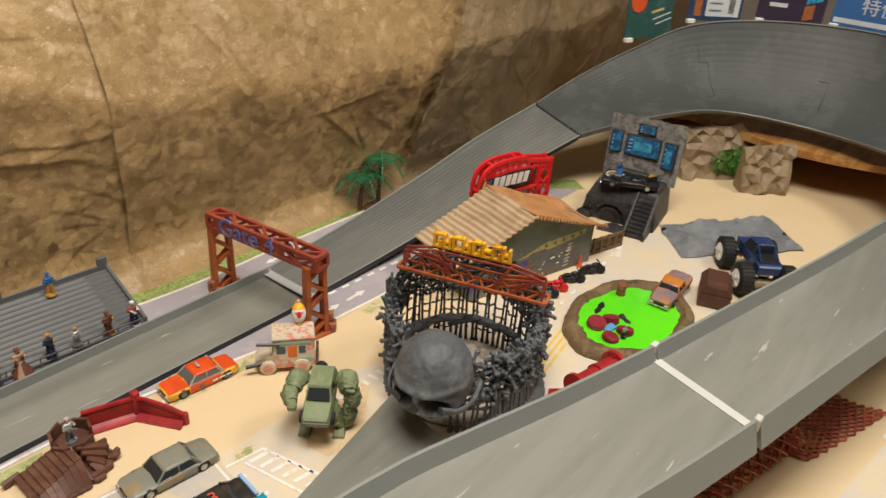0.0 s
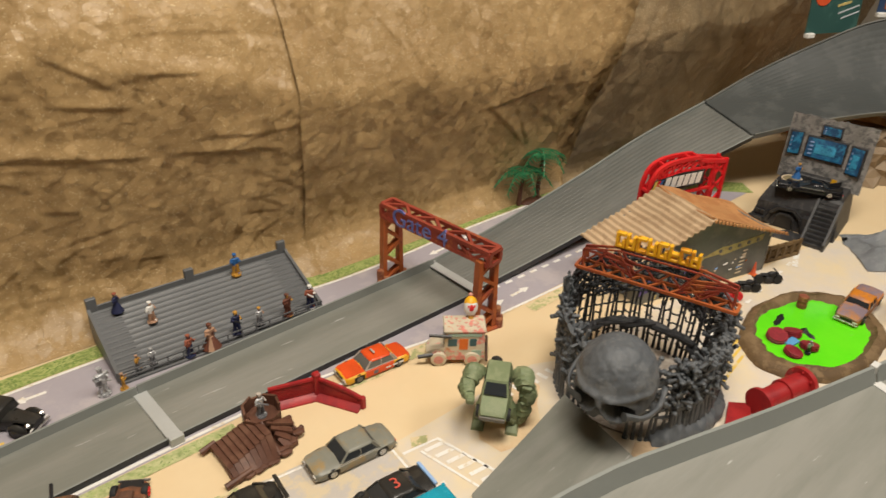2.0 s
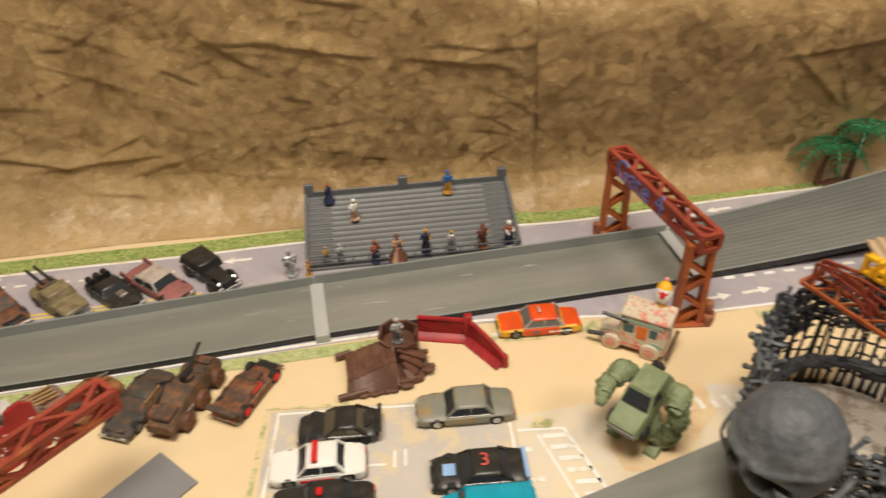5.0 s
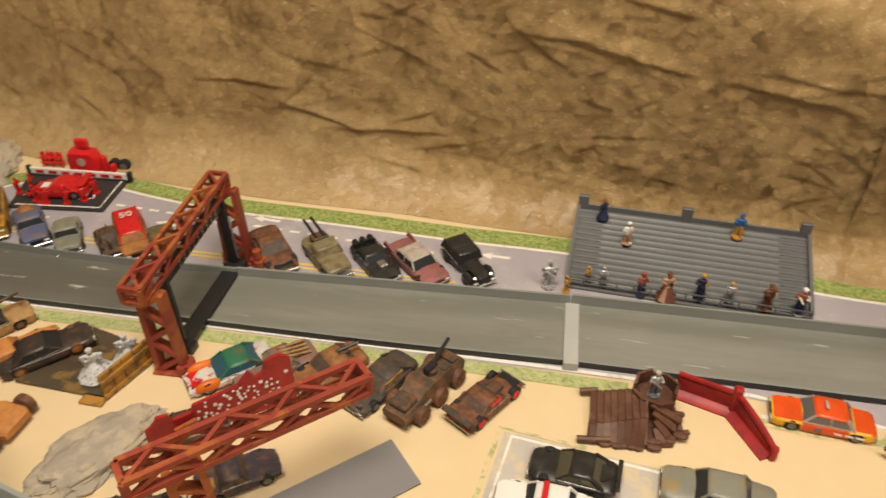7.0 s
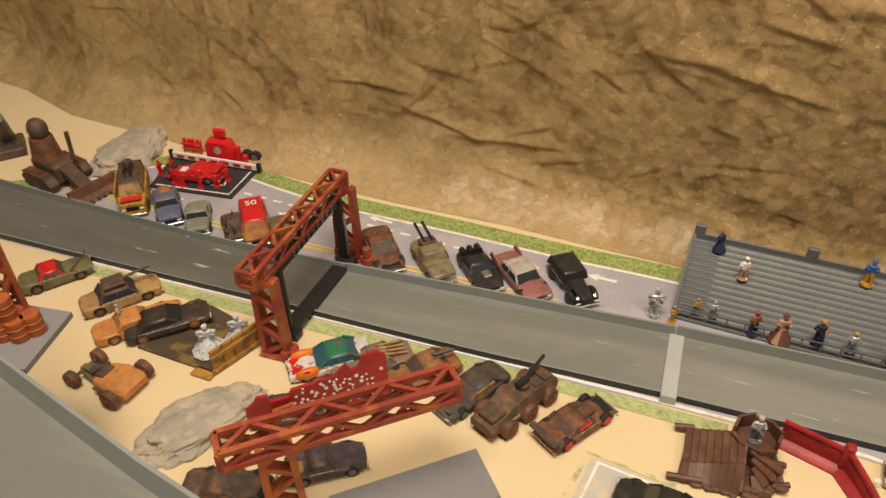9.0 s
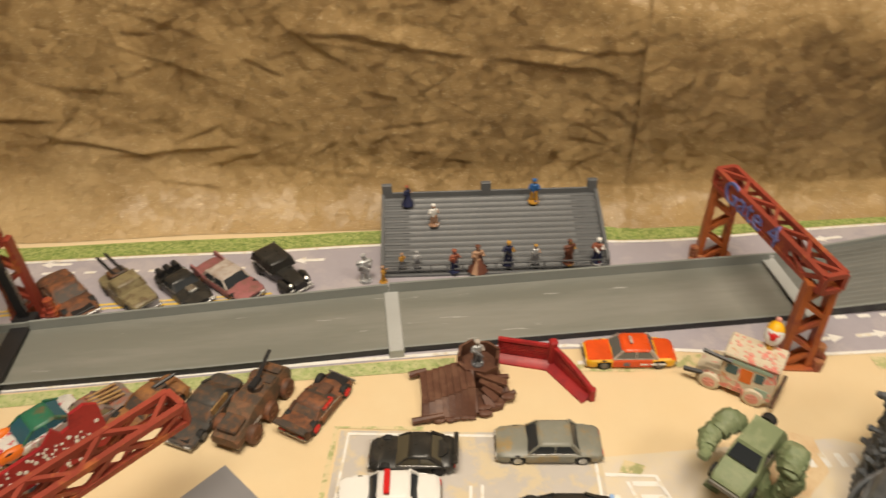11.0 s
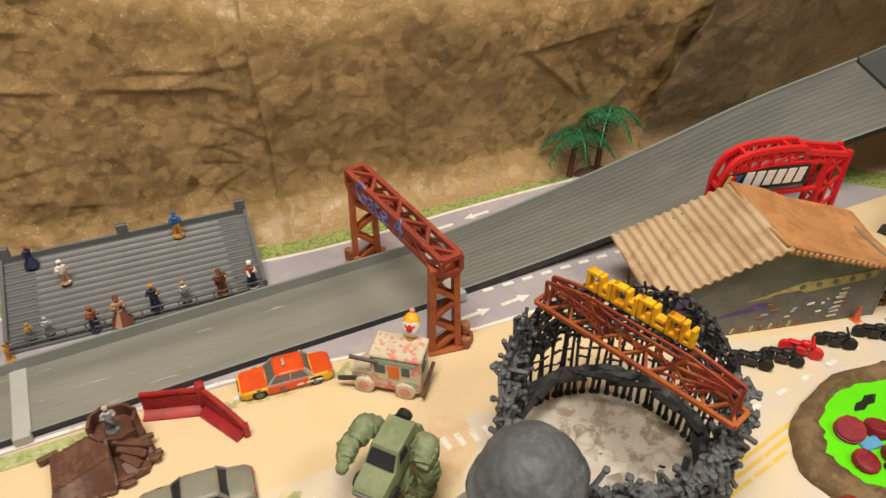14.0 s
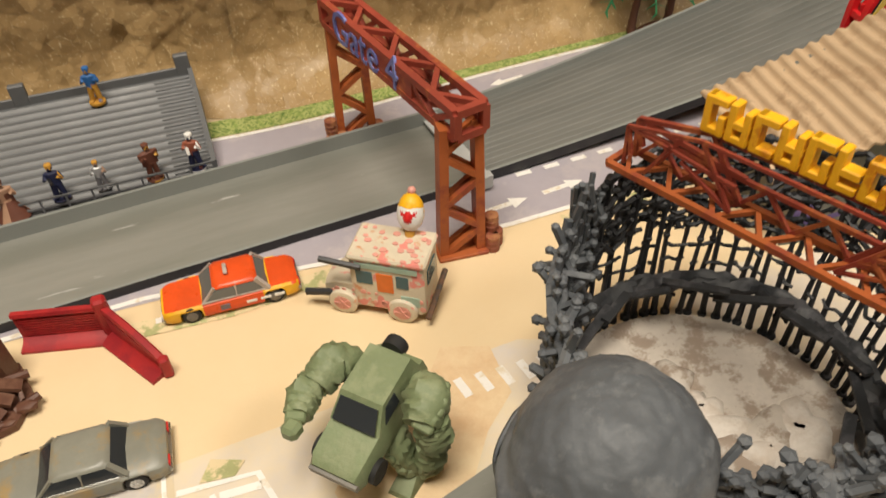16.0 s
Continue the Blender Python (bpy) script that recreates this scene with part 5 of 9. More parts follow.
PALE_BLUE = mat("pale_blue_decal", (0.28, 0.45, 0.75), 0.4, scale=200, bump=0.0)
part("hood_decal", box(0.009, 0.010, 0.0004, (0.0215, 0, 0.0098), 0), PALE_BLUE, c, "pale blue hood decal")
for s in (-1, 1):
    bm = bmesh.new()
    for k in range(4):
        box(0.0032, 0.0005, 0.002, (-0.022 + k * 0.0042, s * 0.0155, 0.0062), 0, bm)
    part("decal", bm, WHITE, c, "white side decal bars")
part("spoiler", box(0.003, 0.027, 0.003, (-0.0335, 0, 0.0106), 0.0004), PALE_BLUE, c, "pale blue and red spoiler")
c = car("van_car", "turquoise toy car with a smooth roof", (0.0860, -0.2565), 174, TEAL, 0.066, 0.030, 0.026, "van", None, GLASS, GREY_RIM)
c = car("sedan_car", "black sedan with a red roof light", (-0.0245, -0.2275), 175, BLACK_CAR, 0.070, 0.030, 0.021, "sedan", None, GLASS, GREY_RIM)
part("light_bar", box(0.004, 0.006, 0.0024, (0.001, 0, 0.0208), 0.0006), RED_TOY, c, "dark red roof light")

# row of wrecks parked on the far road, noses to the track
p, a = ends((-0.338, 0.0715), (-0.2915, 0.0185))
car("sport_car", "brown rusty sports car parked on the far road", p, a, RUST_CAR, 0.073, 0.031, 0.019, "sport", None, RUST_CAR2, RUST_RIM, group="cars on the far road")
p, a = ends((-0.283, 0.0695), (-0.2345, 0.0165))
c = car("army_truck", "bronze armed truck with twin guns on its back", p, a, BRONZE, 0.066, 0.030, 0.026, "truck", None, BRONZE, GREY_RIM, group="cars on the far road")
for s in (-1, 1):
    part("gun_barrel", rod((-0.012, s * 0.004, 0.024), (-0.043, s * 0.004, 0.027), 0.0016), BLACK_PLASTIC, c)
part("gun_mount", box(0.012, 0.016, 0.012, (-0.016, 0, 0.012), 0.001), RUST_CAR2, c)
part("grille", box(0.001, 0.020, 0.006, (0.0335, 0, 0.006)), CHROME, c)
p, a = ends((-0.231, 0.068), (-0.190, 0.024))
c = car("buggy_car", "black armed car with engine pipes on its trunk", p, a, BLACK_CAR, 0.064, 0.029, 0.019, "wreck", None, GLASS, GREY_RIM, group="cars on the far road")
for k in range(3):
    part("pipe", cyl(0.0032, 0.009, (-0.024, -0.008 + k * 0.008, 0.0155), "x", seg=10), BLACK_PLASTIC, c)
part("engine", box(0.010, 0.009, 0.004, (0.014, 0, 0.0100), 0.001), CHROME, c)
p, a = ends((-0.195, 0.0750), (-0.146, 0.0285))
c = car("finned_car", "dusty pink finned sedan with a white roof", p, a, PINK, 0.074, 0.030, 0.020, "sedan", PINK_ROOF, GLASS, RUST_RIM, group="cars on the far road")
for s in (-1, 1):
    bm = bmesh.new()
    loft([[(-0.039, s * 0.0135 + o, 0.010), (-0.010, s * 0.0135 + o, 0.010), (-0.036, s * 0.0135 + o, 0.0165)] for o in (-0.0008, 0.0008)], bm)
    part("tail_fin", bm, PINK, c)
p, a = ends((-0.1405, 0.082), (-0.1035, 0.0345))
c = car("vintage_car", "black vintage sedan with round fenders", p, a, BLACK_CAR, 0.066, 0.030, 0.025, "vintage", None, BLACK_CAR, BLACK_PLASTIC, group="cars on the far road", r=0.0062)
for s in (-1, 1):
    for x in (0.0205, -0.0205):
        part("fender", ball(0.0085, (x, s * 0.0115, 0.0075), None, 2, (1.15, 0.45, 0.75)), BLACK_CAR, c)
    part("headlamp", ball(0.0026, (0.030, s * 0.0085, 0.0125), None, 1), CHROME, c)
# further west
p, a = ends((-0.651, 0.070), (-0.603, 0.011))
c = car("armed_truck", "tall yellow armed truck with a gun on its roof", p, a, GOLD_CAR, 0.074, 0.031, 0.040, "van", RUST_CAR2, SAND_CAR, RUST_RIM, group="cars on the far road", r=0.0075)
part("gun_mount", cyl(0.006, 0.006, (-0.016, 0, 0.042), seg=10), RUST_CAR2, c)
for s in (-1, 1):
    part("gun_barrel", rod((-0.016, s * 0.003, 0.043), (0.010, s * 0.003, 0.044), 0.0014), BLACK_PLASTIC, c)
    part("side_armour", box(0.050, 0.002, 0.016, (-0.004, s * 0.0165, 0.012), 0.0005), GOLD_CAR, c)
part("hood_stripe", box(0.010, 0.022, 0.001, (0.030, 0, 0.0215)), RED_TOY, c)
p, a = ends((-0.602, 0.061), (-0.552, 0.010))
c = car("pickup_car", "dirty blue pickup truck with a brown load", p, a, BLUE_DIRTY, 0.070, 0.030, 0.024, "truck", None, GLASS, GREY_RIM, group="cars on the far road")
part("load", ball(0.010, (-0.020, 0, 0.014), None, 2, (1.1, 1.0, 0.8)), RUST_TAN, c)
p, a = ends((-0.546, 0.050), (-0.514, 0.006))
c = car("jeep_car", "grey-green toy jeep on the far road", p, a, GREY_GREEN, 0.058, 0.028, 0.022, "truck", None, GLASS, GREY_RIM, group="cars on the far road")
part("grille", box(0.001, 0.018, 0.005, (0.0295, 0, 0.005)), CHROME, c)
p, a = ends((-0.499, 0.044), (-0.467, 0.010))
c = car("spiked_car", "dark brown spiked wreck with blue lamps", p, a, RUST_CAR2, 0.048, 0.024, 0.018, "wreck", None, RUST_CAR2, RUST_RIM, group="cars on the far road")
rng = random.Random(3)
for k in range(12):
    q = Vector((rng.uniform(-0.02, 0.02), rng.uniform(-0.010, 0.010), 0.012))
    part("spike", rod(q, q + Vector((rng.uniform(-.006, .006), rng.uniform(-.006, .006), 0.010)), 0.0014, r2=0.0002), RUST_CAR2, c)
p, a = ends((-0.484, 0.063), (-0.442, 0.011))
c = car("box_truck", "orange box truck with a red number panel on its roof", p, a, RUST_TAN, 0.068, 0.029, 0.027, "van", RED_TOY, RUST_TAN, RUST_RIM, group="cars on the far road")
lettering("50", 0.013, 0.0002, WHITE, c, pose(-0.014, 0, 0.0273, 0, 0, 90), label="white number on the red roof panel")
part("side_panel", box(0.022, 0.0006, 0.010, (-0.016, 0.0148, 0.012)), RED_TOY, c)
p, a = ends((-0.446, 0.058), (-0.410, 0.010))
car("jeep_car", "olive toy truck behind the gate", p, a, OLIVE, 0.058, 0.028, 0.022, "truck", None, OLIVE, GREY_RIM, group="cars on the far road")

# wrecks on the sand south of the track
p, a = ends((-0.268, -0.0915), (-0.3145, -0.1335))
SPLASH = paint("white_paint_with_red_splashes", (0.62, 0.60, 0.56), (0.45, 0.03, 0.05), 0.42, 0.4, 130, soft=0.05)
GREEN_CAR = paint("worn_green_paint", (0.03, 0.16, 0.09), (0.20, 0.10, 0.05), 0.25, 0.4)
ORANGE_CAR = paint("orange_fender_paint", (0.75, 0.17, 0.02), None, 0.3, 0.4)
c = car("splashed_car", "white hatchback splashed with red, green roof and orange fenders", p, a, SPLASH, 0.070, 0.030, 0.0195, "coupe", GREEN_CAR, BLUE_GLASS, GREY_RIM, r=0.0062)
for s in (-1, 1):
    part("fender", ball(0.0095, (0.020, s * 0.0115, 0.0075), None, 2, (1.25, 0.45, 0.62)), ORANGE_CAR, c, "orange front fender")
part("hood_panel", box(0.012, 0.018, 0.0008, (0.026, 0, 0.0083)), RED_TOY, c)
p, a = ends((-0.231, -0.080), (-0.280, -0.126))
c = car("wreck_car", "grey wreck with an open engine bay and yellow pipes", p, a, paint("grey_red_wreck_paint", (0.20, 0.16, 0.14), (0.30, 0.10, 0.06), 0.4, 0.6, 110, 0.2), 0.070, 0.029, 0.018, "wreck", None, BRONZE, RUST_RIM)
for k in range(4):
    part("pipe", rod((-0.030, -0.008 + k * 0.005, 0.013), (-0.006, -0.006 + k * 0.004, 0.0175), 0.0012), SAND_CAR, c)
p, a = ends((-0.195, -0.080), (-0.226, -0.116))
c = car("wreck_car", "rusty orange wreck with a roof gun", p, a, paint("brown_orange_rust", (0.22, 0.10, 0.045), (0.33, 0.15, 0.05), 0.4, 0.6, 110, 0.2), 0.062, 0.029, 0.020, "coupe", None, RUST_CAR2, RUST_RIM)
part("gun_mount", box(0.010, 0.008, 0.005, (-0.014, 0, 0.0145), 0.001), RUST_CAR2, c)
part("gun_barrel", rod((-0.010, 0, 0.0205), (-0.028, 0.003, 0.0215), 0.0014), BLACK_PLASTIC, c)
p, a = ends((-0.153, -0.078), (-0.179, -0.131))
c = car("wreck_car", "dark grey wreck with a black hood and boxed windows", p, a, paint("dark_grey_rust_paint", (0.06, 0.055, 0.05), (0.15, 0.08, 0.045), 0.3, 0.5, 110, 0.2), 0.068, 0.029, 0.019, "coupe", None, RUST_CAR2, GREY_RIM)
part("window_plate", box(0.020, 0.001, 0.006, (-0.004, 0.0125, 0.011)), SAND_CAR, c)
# six-wheeled armoured truck with a gun
p, a = ends((-0.1145, -0.0775), (-0.1425, -0.1375))
six = thing("armoured_truck", (*p, 0), "rusty six-wheeled armoured truck with a roof gun", "toy truck", a)
bm = loft([[(x, -w, 0.008), (x, -w * 1.04, 0.014), (x, -w * .8, h), (x, w * .8, h), (x, w * 1.04, 0.014), (x, w, 0.008)] for x, w, h in ((-0.040, .0105, .016), (-0.034, .0125, .020), (-0.005, .0125, .0225), (0.012, .0125, .0225), (0.020, .012, .018), (0.038, .011, .0165))])
part("hull", bm, paint("camouflage_rust_paint", (0.10, 0.065, 0.04), (0.22, 0.10, 0.05), 0.42, 0.6, 110, 0.3), six)
for x in (-0.026, -0.002, 0.021):
    for s in (-1, 1):
        wheel(six, x, s * 0.0138, 0.0080, 0.0070, RUST_RIM, RUST_CAR)
part("engine_box", box(0.016, 0.016, 0.005, (0.026, 0, 0.0165), 0.001), RUST_CAR2, six)
part("turret", cyl(0.006, 0.005, (-0.008, 0, 0.0240), seg=12), RUST_CAR2, six)
part("gun_barrel", rod((-0.008, 0, 0.0265), (-0.038, -0.004, 0.0325), 0.0015), BLACK_PLASTIC, six)
part("gun_body", box(0.012, 0.006, 0.005, (-0.008, 0, 0.0245), 0.0008), BLACK_PLASTIC, six)
for k in range(4):
    part("roof_plate", box(0.008, 0.018, 0.0012, (-0.030 + k * 0.011, 0, 0.0215), 0.0002), RUST_CAR2, six)
bm = bmesh.new()
for k in range(5):
    box(0.0022, 0.0005, 0.003, (0.010 + k * 0.003, 0.0134, 0.0125), 0, bm)
part("side_marking", bm, PINK_ROOF, six, "pale worn marking bars")
p, a = ends((-0.0975, -0.1335), (-0.0620, -0.0785))
c = car("wreck_car", "brown rusty sports car with red wheel rims", p, a, RUST_CAR, 0.066, 0.029, 0.018, "sport", None, RUST_CAR2, RED_RIM, r=0.0062)
part("spoiler", box(0.006, 0.028, 0.002, (-0.033, 0, 0.0135), 0.0004), RUST_CAR2, c)
part("scoop", box(0.012, 0.010, 0.003, (0.010, 0, 0.0105), 0.0008), RUST_CAR, c)
part("seat", box(0.012, 0.004, 0.003, (-0.002, -0.0105, 0.0115)), RED_TOY, c, "red seat")
# under and behind the broken gate
p, a = ends((-0.262, -0.222), (-0.222, -0.193))
c = car("wreck_car", "dark blue-grey wreck with yellow engine under the gate", p, a, paint("dark_violet_rust", (0.05, 0.045, 0.06), (0.14, 0.08, 0.05), 0.35, 0.5, 110, 0.2), 0.058, 0.028, 0.019, "wreck", None, RUST_CAR2, GREY_RIM)
part("engine", box(0.008, 0.010, 0.005, (-0.020, -0.006, 0.011), 0.001), SAND_CAR, c)
p, a = ends((-0.325, -0.262), (-0.268, -0.241))
car("wreck_car", "dark brown wreck beside the broken gate", p, a, RUST_CAR2, 0.064, 0.029, 0.018, "sport", None, RUST_CAR2, GREY_RIM)
p, a = ends((-0.318, -0.188), (-0.272, -0.160))
c = car("wreck_car", "grey rusty open wreck behind the red wall", p, a, RUST_CAR2, 0.058, 0.028, 0.016, "wreck", None, BRONZE, RUST_RIM)
# orange buggy
ORANGE_RUST = paint("dusty_orange_paint", (0.60, 0.25, 0.07), (0.36, 0.15, 0.05), 0.32, 0.55, 90, 0.2)
bug = thing("buggy", (-0.4560, -0.1965, 0), "orange rusty open buggy with fat wheels and a narrow nose", "toy car", 176)
part("body", loft([[(x, -w, 0.006), (x, -w, h - 0.002), (x, -w * 0.85, h), (x, w * 0.85, h), (x, w, h - 0.002), (x, w, 0.006)] for x, w, h in ((-0.034, .0125, .012), (-0.030, .0145, .0145), (-0.012, .0150, .0150), (0.000, .0130, .0135), (0.004, .010, .0120))]), ORANGE_RUST, bug)
part("nose_frame", beam((0.002, 0, 0.0085), (0.026, 0, 0.0080), 0.006, 0.004), OLIVE, bug)
for s in (-1, 1):
    part("nose_arm", beam((0.002, s * 0.009, 0.009), (0.024, s * 0.004, 0.008), 0.0022), OLIVE, bug)
    part("side_pipe", rod((-0.028, s * 0.0152, 0.0075), (0.000, s * 0.0140, 0.0075), 0.0014), RUST_CAR2, bug)
part("cockpit", box(0.009, 0.014, 0.004, (-0.001, 0, 0.0125), 0.001), RUST_CAR2, bug)
part("engine", box(0.008, 0.009, 0.006, (0.008, 0, 0.010), 0.001), RUST_CAR2, bug)
part("roll_bar", rod((0.003, -0.009, 0.014), (0.003, 0.009, 0.019), 0.0014), RUST_CAR2, bug)
for x, yy, r_ in ((-0.024, 0.0190, 0.0088), (0.0235, 0.0145, 0.0078)):
    for s in (-1, 1):
        wheel(bug, x, s * yy, r_, 0.0075, RUST_RIM, RUST_CAR)
    part("axle", cyl(0.0016, yy * 2, (x, 0, r_), "y", seg=8), RUST_CAR2, bug)
# dark muscle car on a ramp beside a wooden crate
p, a = ends((-0.477, -0.148), (-0.423, -0.098))
c = car("muscle_car", "dark brown muscle car with rusty wheels", p, a, paint("dark_brown_gloss", (0.045, 0.035, 0.03), (0.10, 0.06, 0.04), 0.25, 0.4, 90, 0.1), 0.074, 0.030, 0.020, "coupe", None, BLACK_PLASTIC, RUST_TAN, tyre=RUST_CAR)
c.matrix_world = c.matrix_world @ pose(0, 0, 0.0030, 0, -5, 0)
p, a = ends((-0.500, -0.160), (-0.456, -0.101))
c = car("armed_truck", "orange rusty open truck with a pale rider", p, a, ORANGE_RUST, 0.078, 0.028, 0.019, "wreck", None, RUST_TAN, RUST_TAN, tyre=RUST_CAR)
fig("figurine", (-0.489, -0.139, 0.012), 0.018, "small bone-white rider figurine on the open truck", PINK_ROOF, PINK_ROOF, PINK_ROOF, base=RUST_TAN, turn=30, group="")
p, a = ends((-0.540, -0.135), (-0.498, -0.078))
c = car("armed_van", "sandy yellow wagon with a dark roof and gun", p, a, SAND_CAR, 0.072, 0.029, 0.023, "sedan", RUST_CAR2, GLASS, RUST_RIM)
part("roof_load", box(0.020, 0.018, 0.004, (-0.003, 0, 0.0225), 0.001), RUST_CAR2, c)
part("gun_barrel", rod((0.002, 0, 0.025), (0.032, 0.004, 0.026), 0.0015), RUST_CAR2, c)
p, a = ends((-0.620, -0.128), (-0.585, -0.078))
c = car("wreck_car", "olive and red spiked wreck near the track", p, a, OLIVE, 0.066, 0.029, 0.021, "wreck", RED_TOY, RUST_CAR2, RUST_RIM)
for k in range(5):
    part("spike", rod((0.012 + k * 0.004, -0.010 + k * 0.005, 0.010), (0.016 + k * 0.004, -0.012 + k * 0.006, 0.017), 0.0012, r2=0.0003), RUST_CAR2, c)

crate = thing("wooden_crate", (0, 0, 0), "yellow-brown wooden pit with a tall plank gate and dark floor", "crate")
CRATE = mat("yellow_brown_planks", (0.42, 0.21, 0.04), 0.55, second=(0.20, 0.11, 0.035), amount=0.42, scale=60, bump=0.2, vary=0.2)
DECK = mat("dark_brown_deck", (0.075, 0.055, 0.035), 0.6, second=(0.20, 0.12, 0.04), amount=0.35, scale=40, bump=0.2, vary=0.2)
part("deck", slab([(-0.460, -0.155), (-0.378, -0.158), (-0.358, -0.103), (-0.45, -0.081), (-0.455, -0.09)], 0.0005, 0.003), DECK, crate)
for k in range(5):
    u = Vector((-0.378, -0.157, 0)).lerp(Vector((-0.360, -0.104, 0)), (k + 0.5) / 5)
    bm = box(0.0105, 0.003, 0.024, (0, 0, 0), 0.0006, m=Matrix.Translation(u + Vector((0, 0, 0.001))) @ Matrix.Rotation(radians(71), 4, "Z"))
    part("plank", bm, CRATE, crate)
for z0 in (0.004, 0.018):
    part("batten", beam((-0.3765, -0.1585, z0), (-0.3585, -0.1055, z0), 0.003, 0.0035), CRATE, crate)
part("tall_plank", box(0.005, 0.008, 0.046, (-0.3615, -0.101, 0.001), 0.0006), CRATE, crate)
part("front_plank", box(0.020, 0.010, 0.002, (-0.386, -0.161, 0.001), 0.0004), CRATE, crate)
for x, y in ((-0.3965, -0.136), (-0.378, -0.116)):
    fig("figurine", (x, y, 0.003), 0.029, "white robed figurine with red spots on the crate deck", DIRTY_WHITE, DIRTY_WHITE, DIRTY_WHITE, base=WHITE, skirt=True, turn=-60, group="white figurines", wide=1.9)


def rock(name, at, sx, sy, sz, turn, material, label, seed, sub=5, rough_=0.32):
    bm = bmesh.new()
    bmesh.ops.create_icosphere(bm, subdivisions=sub, radius=1.0)
    for v in bm.verts:
        d = v.co.normalized()
        k = 1 + rough_ * (noise.fractal(d * 1.6 + Vector((seed, 0, 0)), 0.8, 2.1, 5)) + 0.10 * abs(noise.noise(d * 5 + Vector((seed, 7, 0))))
        v.co = Vector((d.x * sx * k, d.y * sy * k, max(d.z, -0.05) * sz * k))
    ob = link(name, bm, material, angle=30)
    ob.matrix_world = pose(*at, 0, 0, turn)
    return tagged(ob, label, "rock")


rock("flat_rock", (-0.354, -0.206, 0), 0.051, 0.028, 0.016, 62, ROCK_GREY, "flat sand-grey painted rock lying on the sand", 2, 5, 0.20)
rock("flat_rock", (-0.712, 0.132, 0), 0.066, 0.038, 0.020, 100, ROCK_GREY, "flat sand-grey painted rock beside the road", 9, 5, 0.20)

# red pit stop on its dark mat
pit = thing("pit_mat", (0, 0, 0), "dark pit-stop mat with white corner marks on the road", "mat")
part("mat", slab([(-0.652, 0.138), (-0.531, 0.150), (-0.525, 0.081), (-0.632, 0.070)], 0.0008, 0.003), mat("dark_pit_mat", (0.035, 0.035, 0.037), 0.5, scale=40, bump=0.1), pit)
bm = bmesh.new()
ribbon([(-0.537, 0.146), (-0.531, 0.0855), (-0.627, 0.0755)], 0.0022, 0.0034, bm)
ribbon([(-0.557, 0.120), (-0.548, 0.101), (-0.566, 0.096)], 0.0020, 0.0034, bm)
part("marking", bm, PRINT_WHITE, pit)
race = car("race_car", "bright red race car on the pit mat", (-0.590, 0.105), 190, RED_TOY, 0.070, 0.030, 0.019, "sport", None, RED_TOY, GREY_RIM, z=0.003)
part("rear_wing", box(0.008, 0.028, 0.002, (-0.031, 0, 0.0165), 0.0005), RED_TOY, race)
part("hood_decal", box(0.012, 0.010, 0.0005, (0.012, 0, 0.0104)), WHITE, race)
wall_ = thing("pit_wall", (-0.5885, 0.1395, 0.003), "low white pit wall with dark end posts", "pit wall", 3)
part("wall_board", box(0.122, 0.003, 0.009, (0, 0, 0), 0.0006), WHITE, wall_)
part("wall_foot", box(0.126, 0.007, 0.0015, (0, 0, 0), 0.0004), BLACK_PLASTIC, wall_)
for x in (-0.062, 0.062):
    part("end_post", box(0.005, 0.005, 0.011, (x, 0, 0), 0.0006), BLACK_PLASTIC, wall_)
for k in range(7):
    part("wall_marking", box(0.010, 0.0006, 0.0035, (-0.048 + 0.016 * k, -0.0017, 0.0030)), RED_TOY, wall_, "red printed bar")
rig = thing("pit_crane", (-0.590, 0.158, 0.0006), "bright red pit stand with a raised screen", "pit stand", 5)
part("frame", loft([[(x, -d, 0), (x, -d, h), (x, -d + 0.003, h + 0.002), (x, d - 0.003, h + 0.002), (x, d, h), (x, d, 0)] for x, d, h in ((-0.018, 0.007, 0.018), (-0.014, 0.009, 0.026), (0.012, 0.009, 0.026), (0.018, 0.007, 0.016))]), RED_BRIGHT, rig)
part("mast", rod((0.002, 0, 0.026), (0.002, 0, 0.034), 0.002), RED_BRIGHT, rig)
part("screen", box(0.016, 0.006, 0.011, (0.002, 0, 0.031), 0.0015), RED_BRIGHT, rig)
part("front_badge", cyl(0.005, 0.0008, (0.000, -0.0094, 0.016), "y", seg=16), PINK_ROOF, rig, "pale round badge")
for x in (0.024, 0.033):
    part("side_post", box(0.006, 0.007, 0.022 - 12 * abs(x - 0.024) / 10, (x, -0.002, 0.0), 0.001), RED_BRIGHT, rig)
rack = thing("tool_rack", (-0.636, 0.158, 0.0006), "bright red open tool rack behind the pit wall", "rack", 5)
for x in (-0.012, 0.0, 0.012):
    part("rack_post", rod((x, 0, 0), (x, 0.003, 0.018), 0.0014), RED_BRIGHT, rack)
for z_ in (0.006, 0.012):
    part("rack_shelf", box(0.026, 0.007, 0.0016, (0, 0.001, z_), 0.0003), RED_BRIGHT, rack)
for k in range(4):
    part("tool_bottle", cyl(0.0018, 0.006, (-0.009 + 0.006 * k, 0.001, 0.0165), seg=8), RED_BRIGHT, rack)
for x in (-0.5585, -0.5465):
    t_ = thing("spare_tyre", (x, 0.166, 0.0004), "black spare tyre standing behind the pit wall", "tyre", 5, "spare tyres")
    wheel(t_, 0.0, 0.0, 0.0072, 0.0080, GREY_RIM, RUBBER)
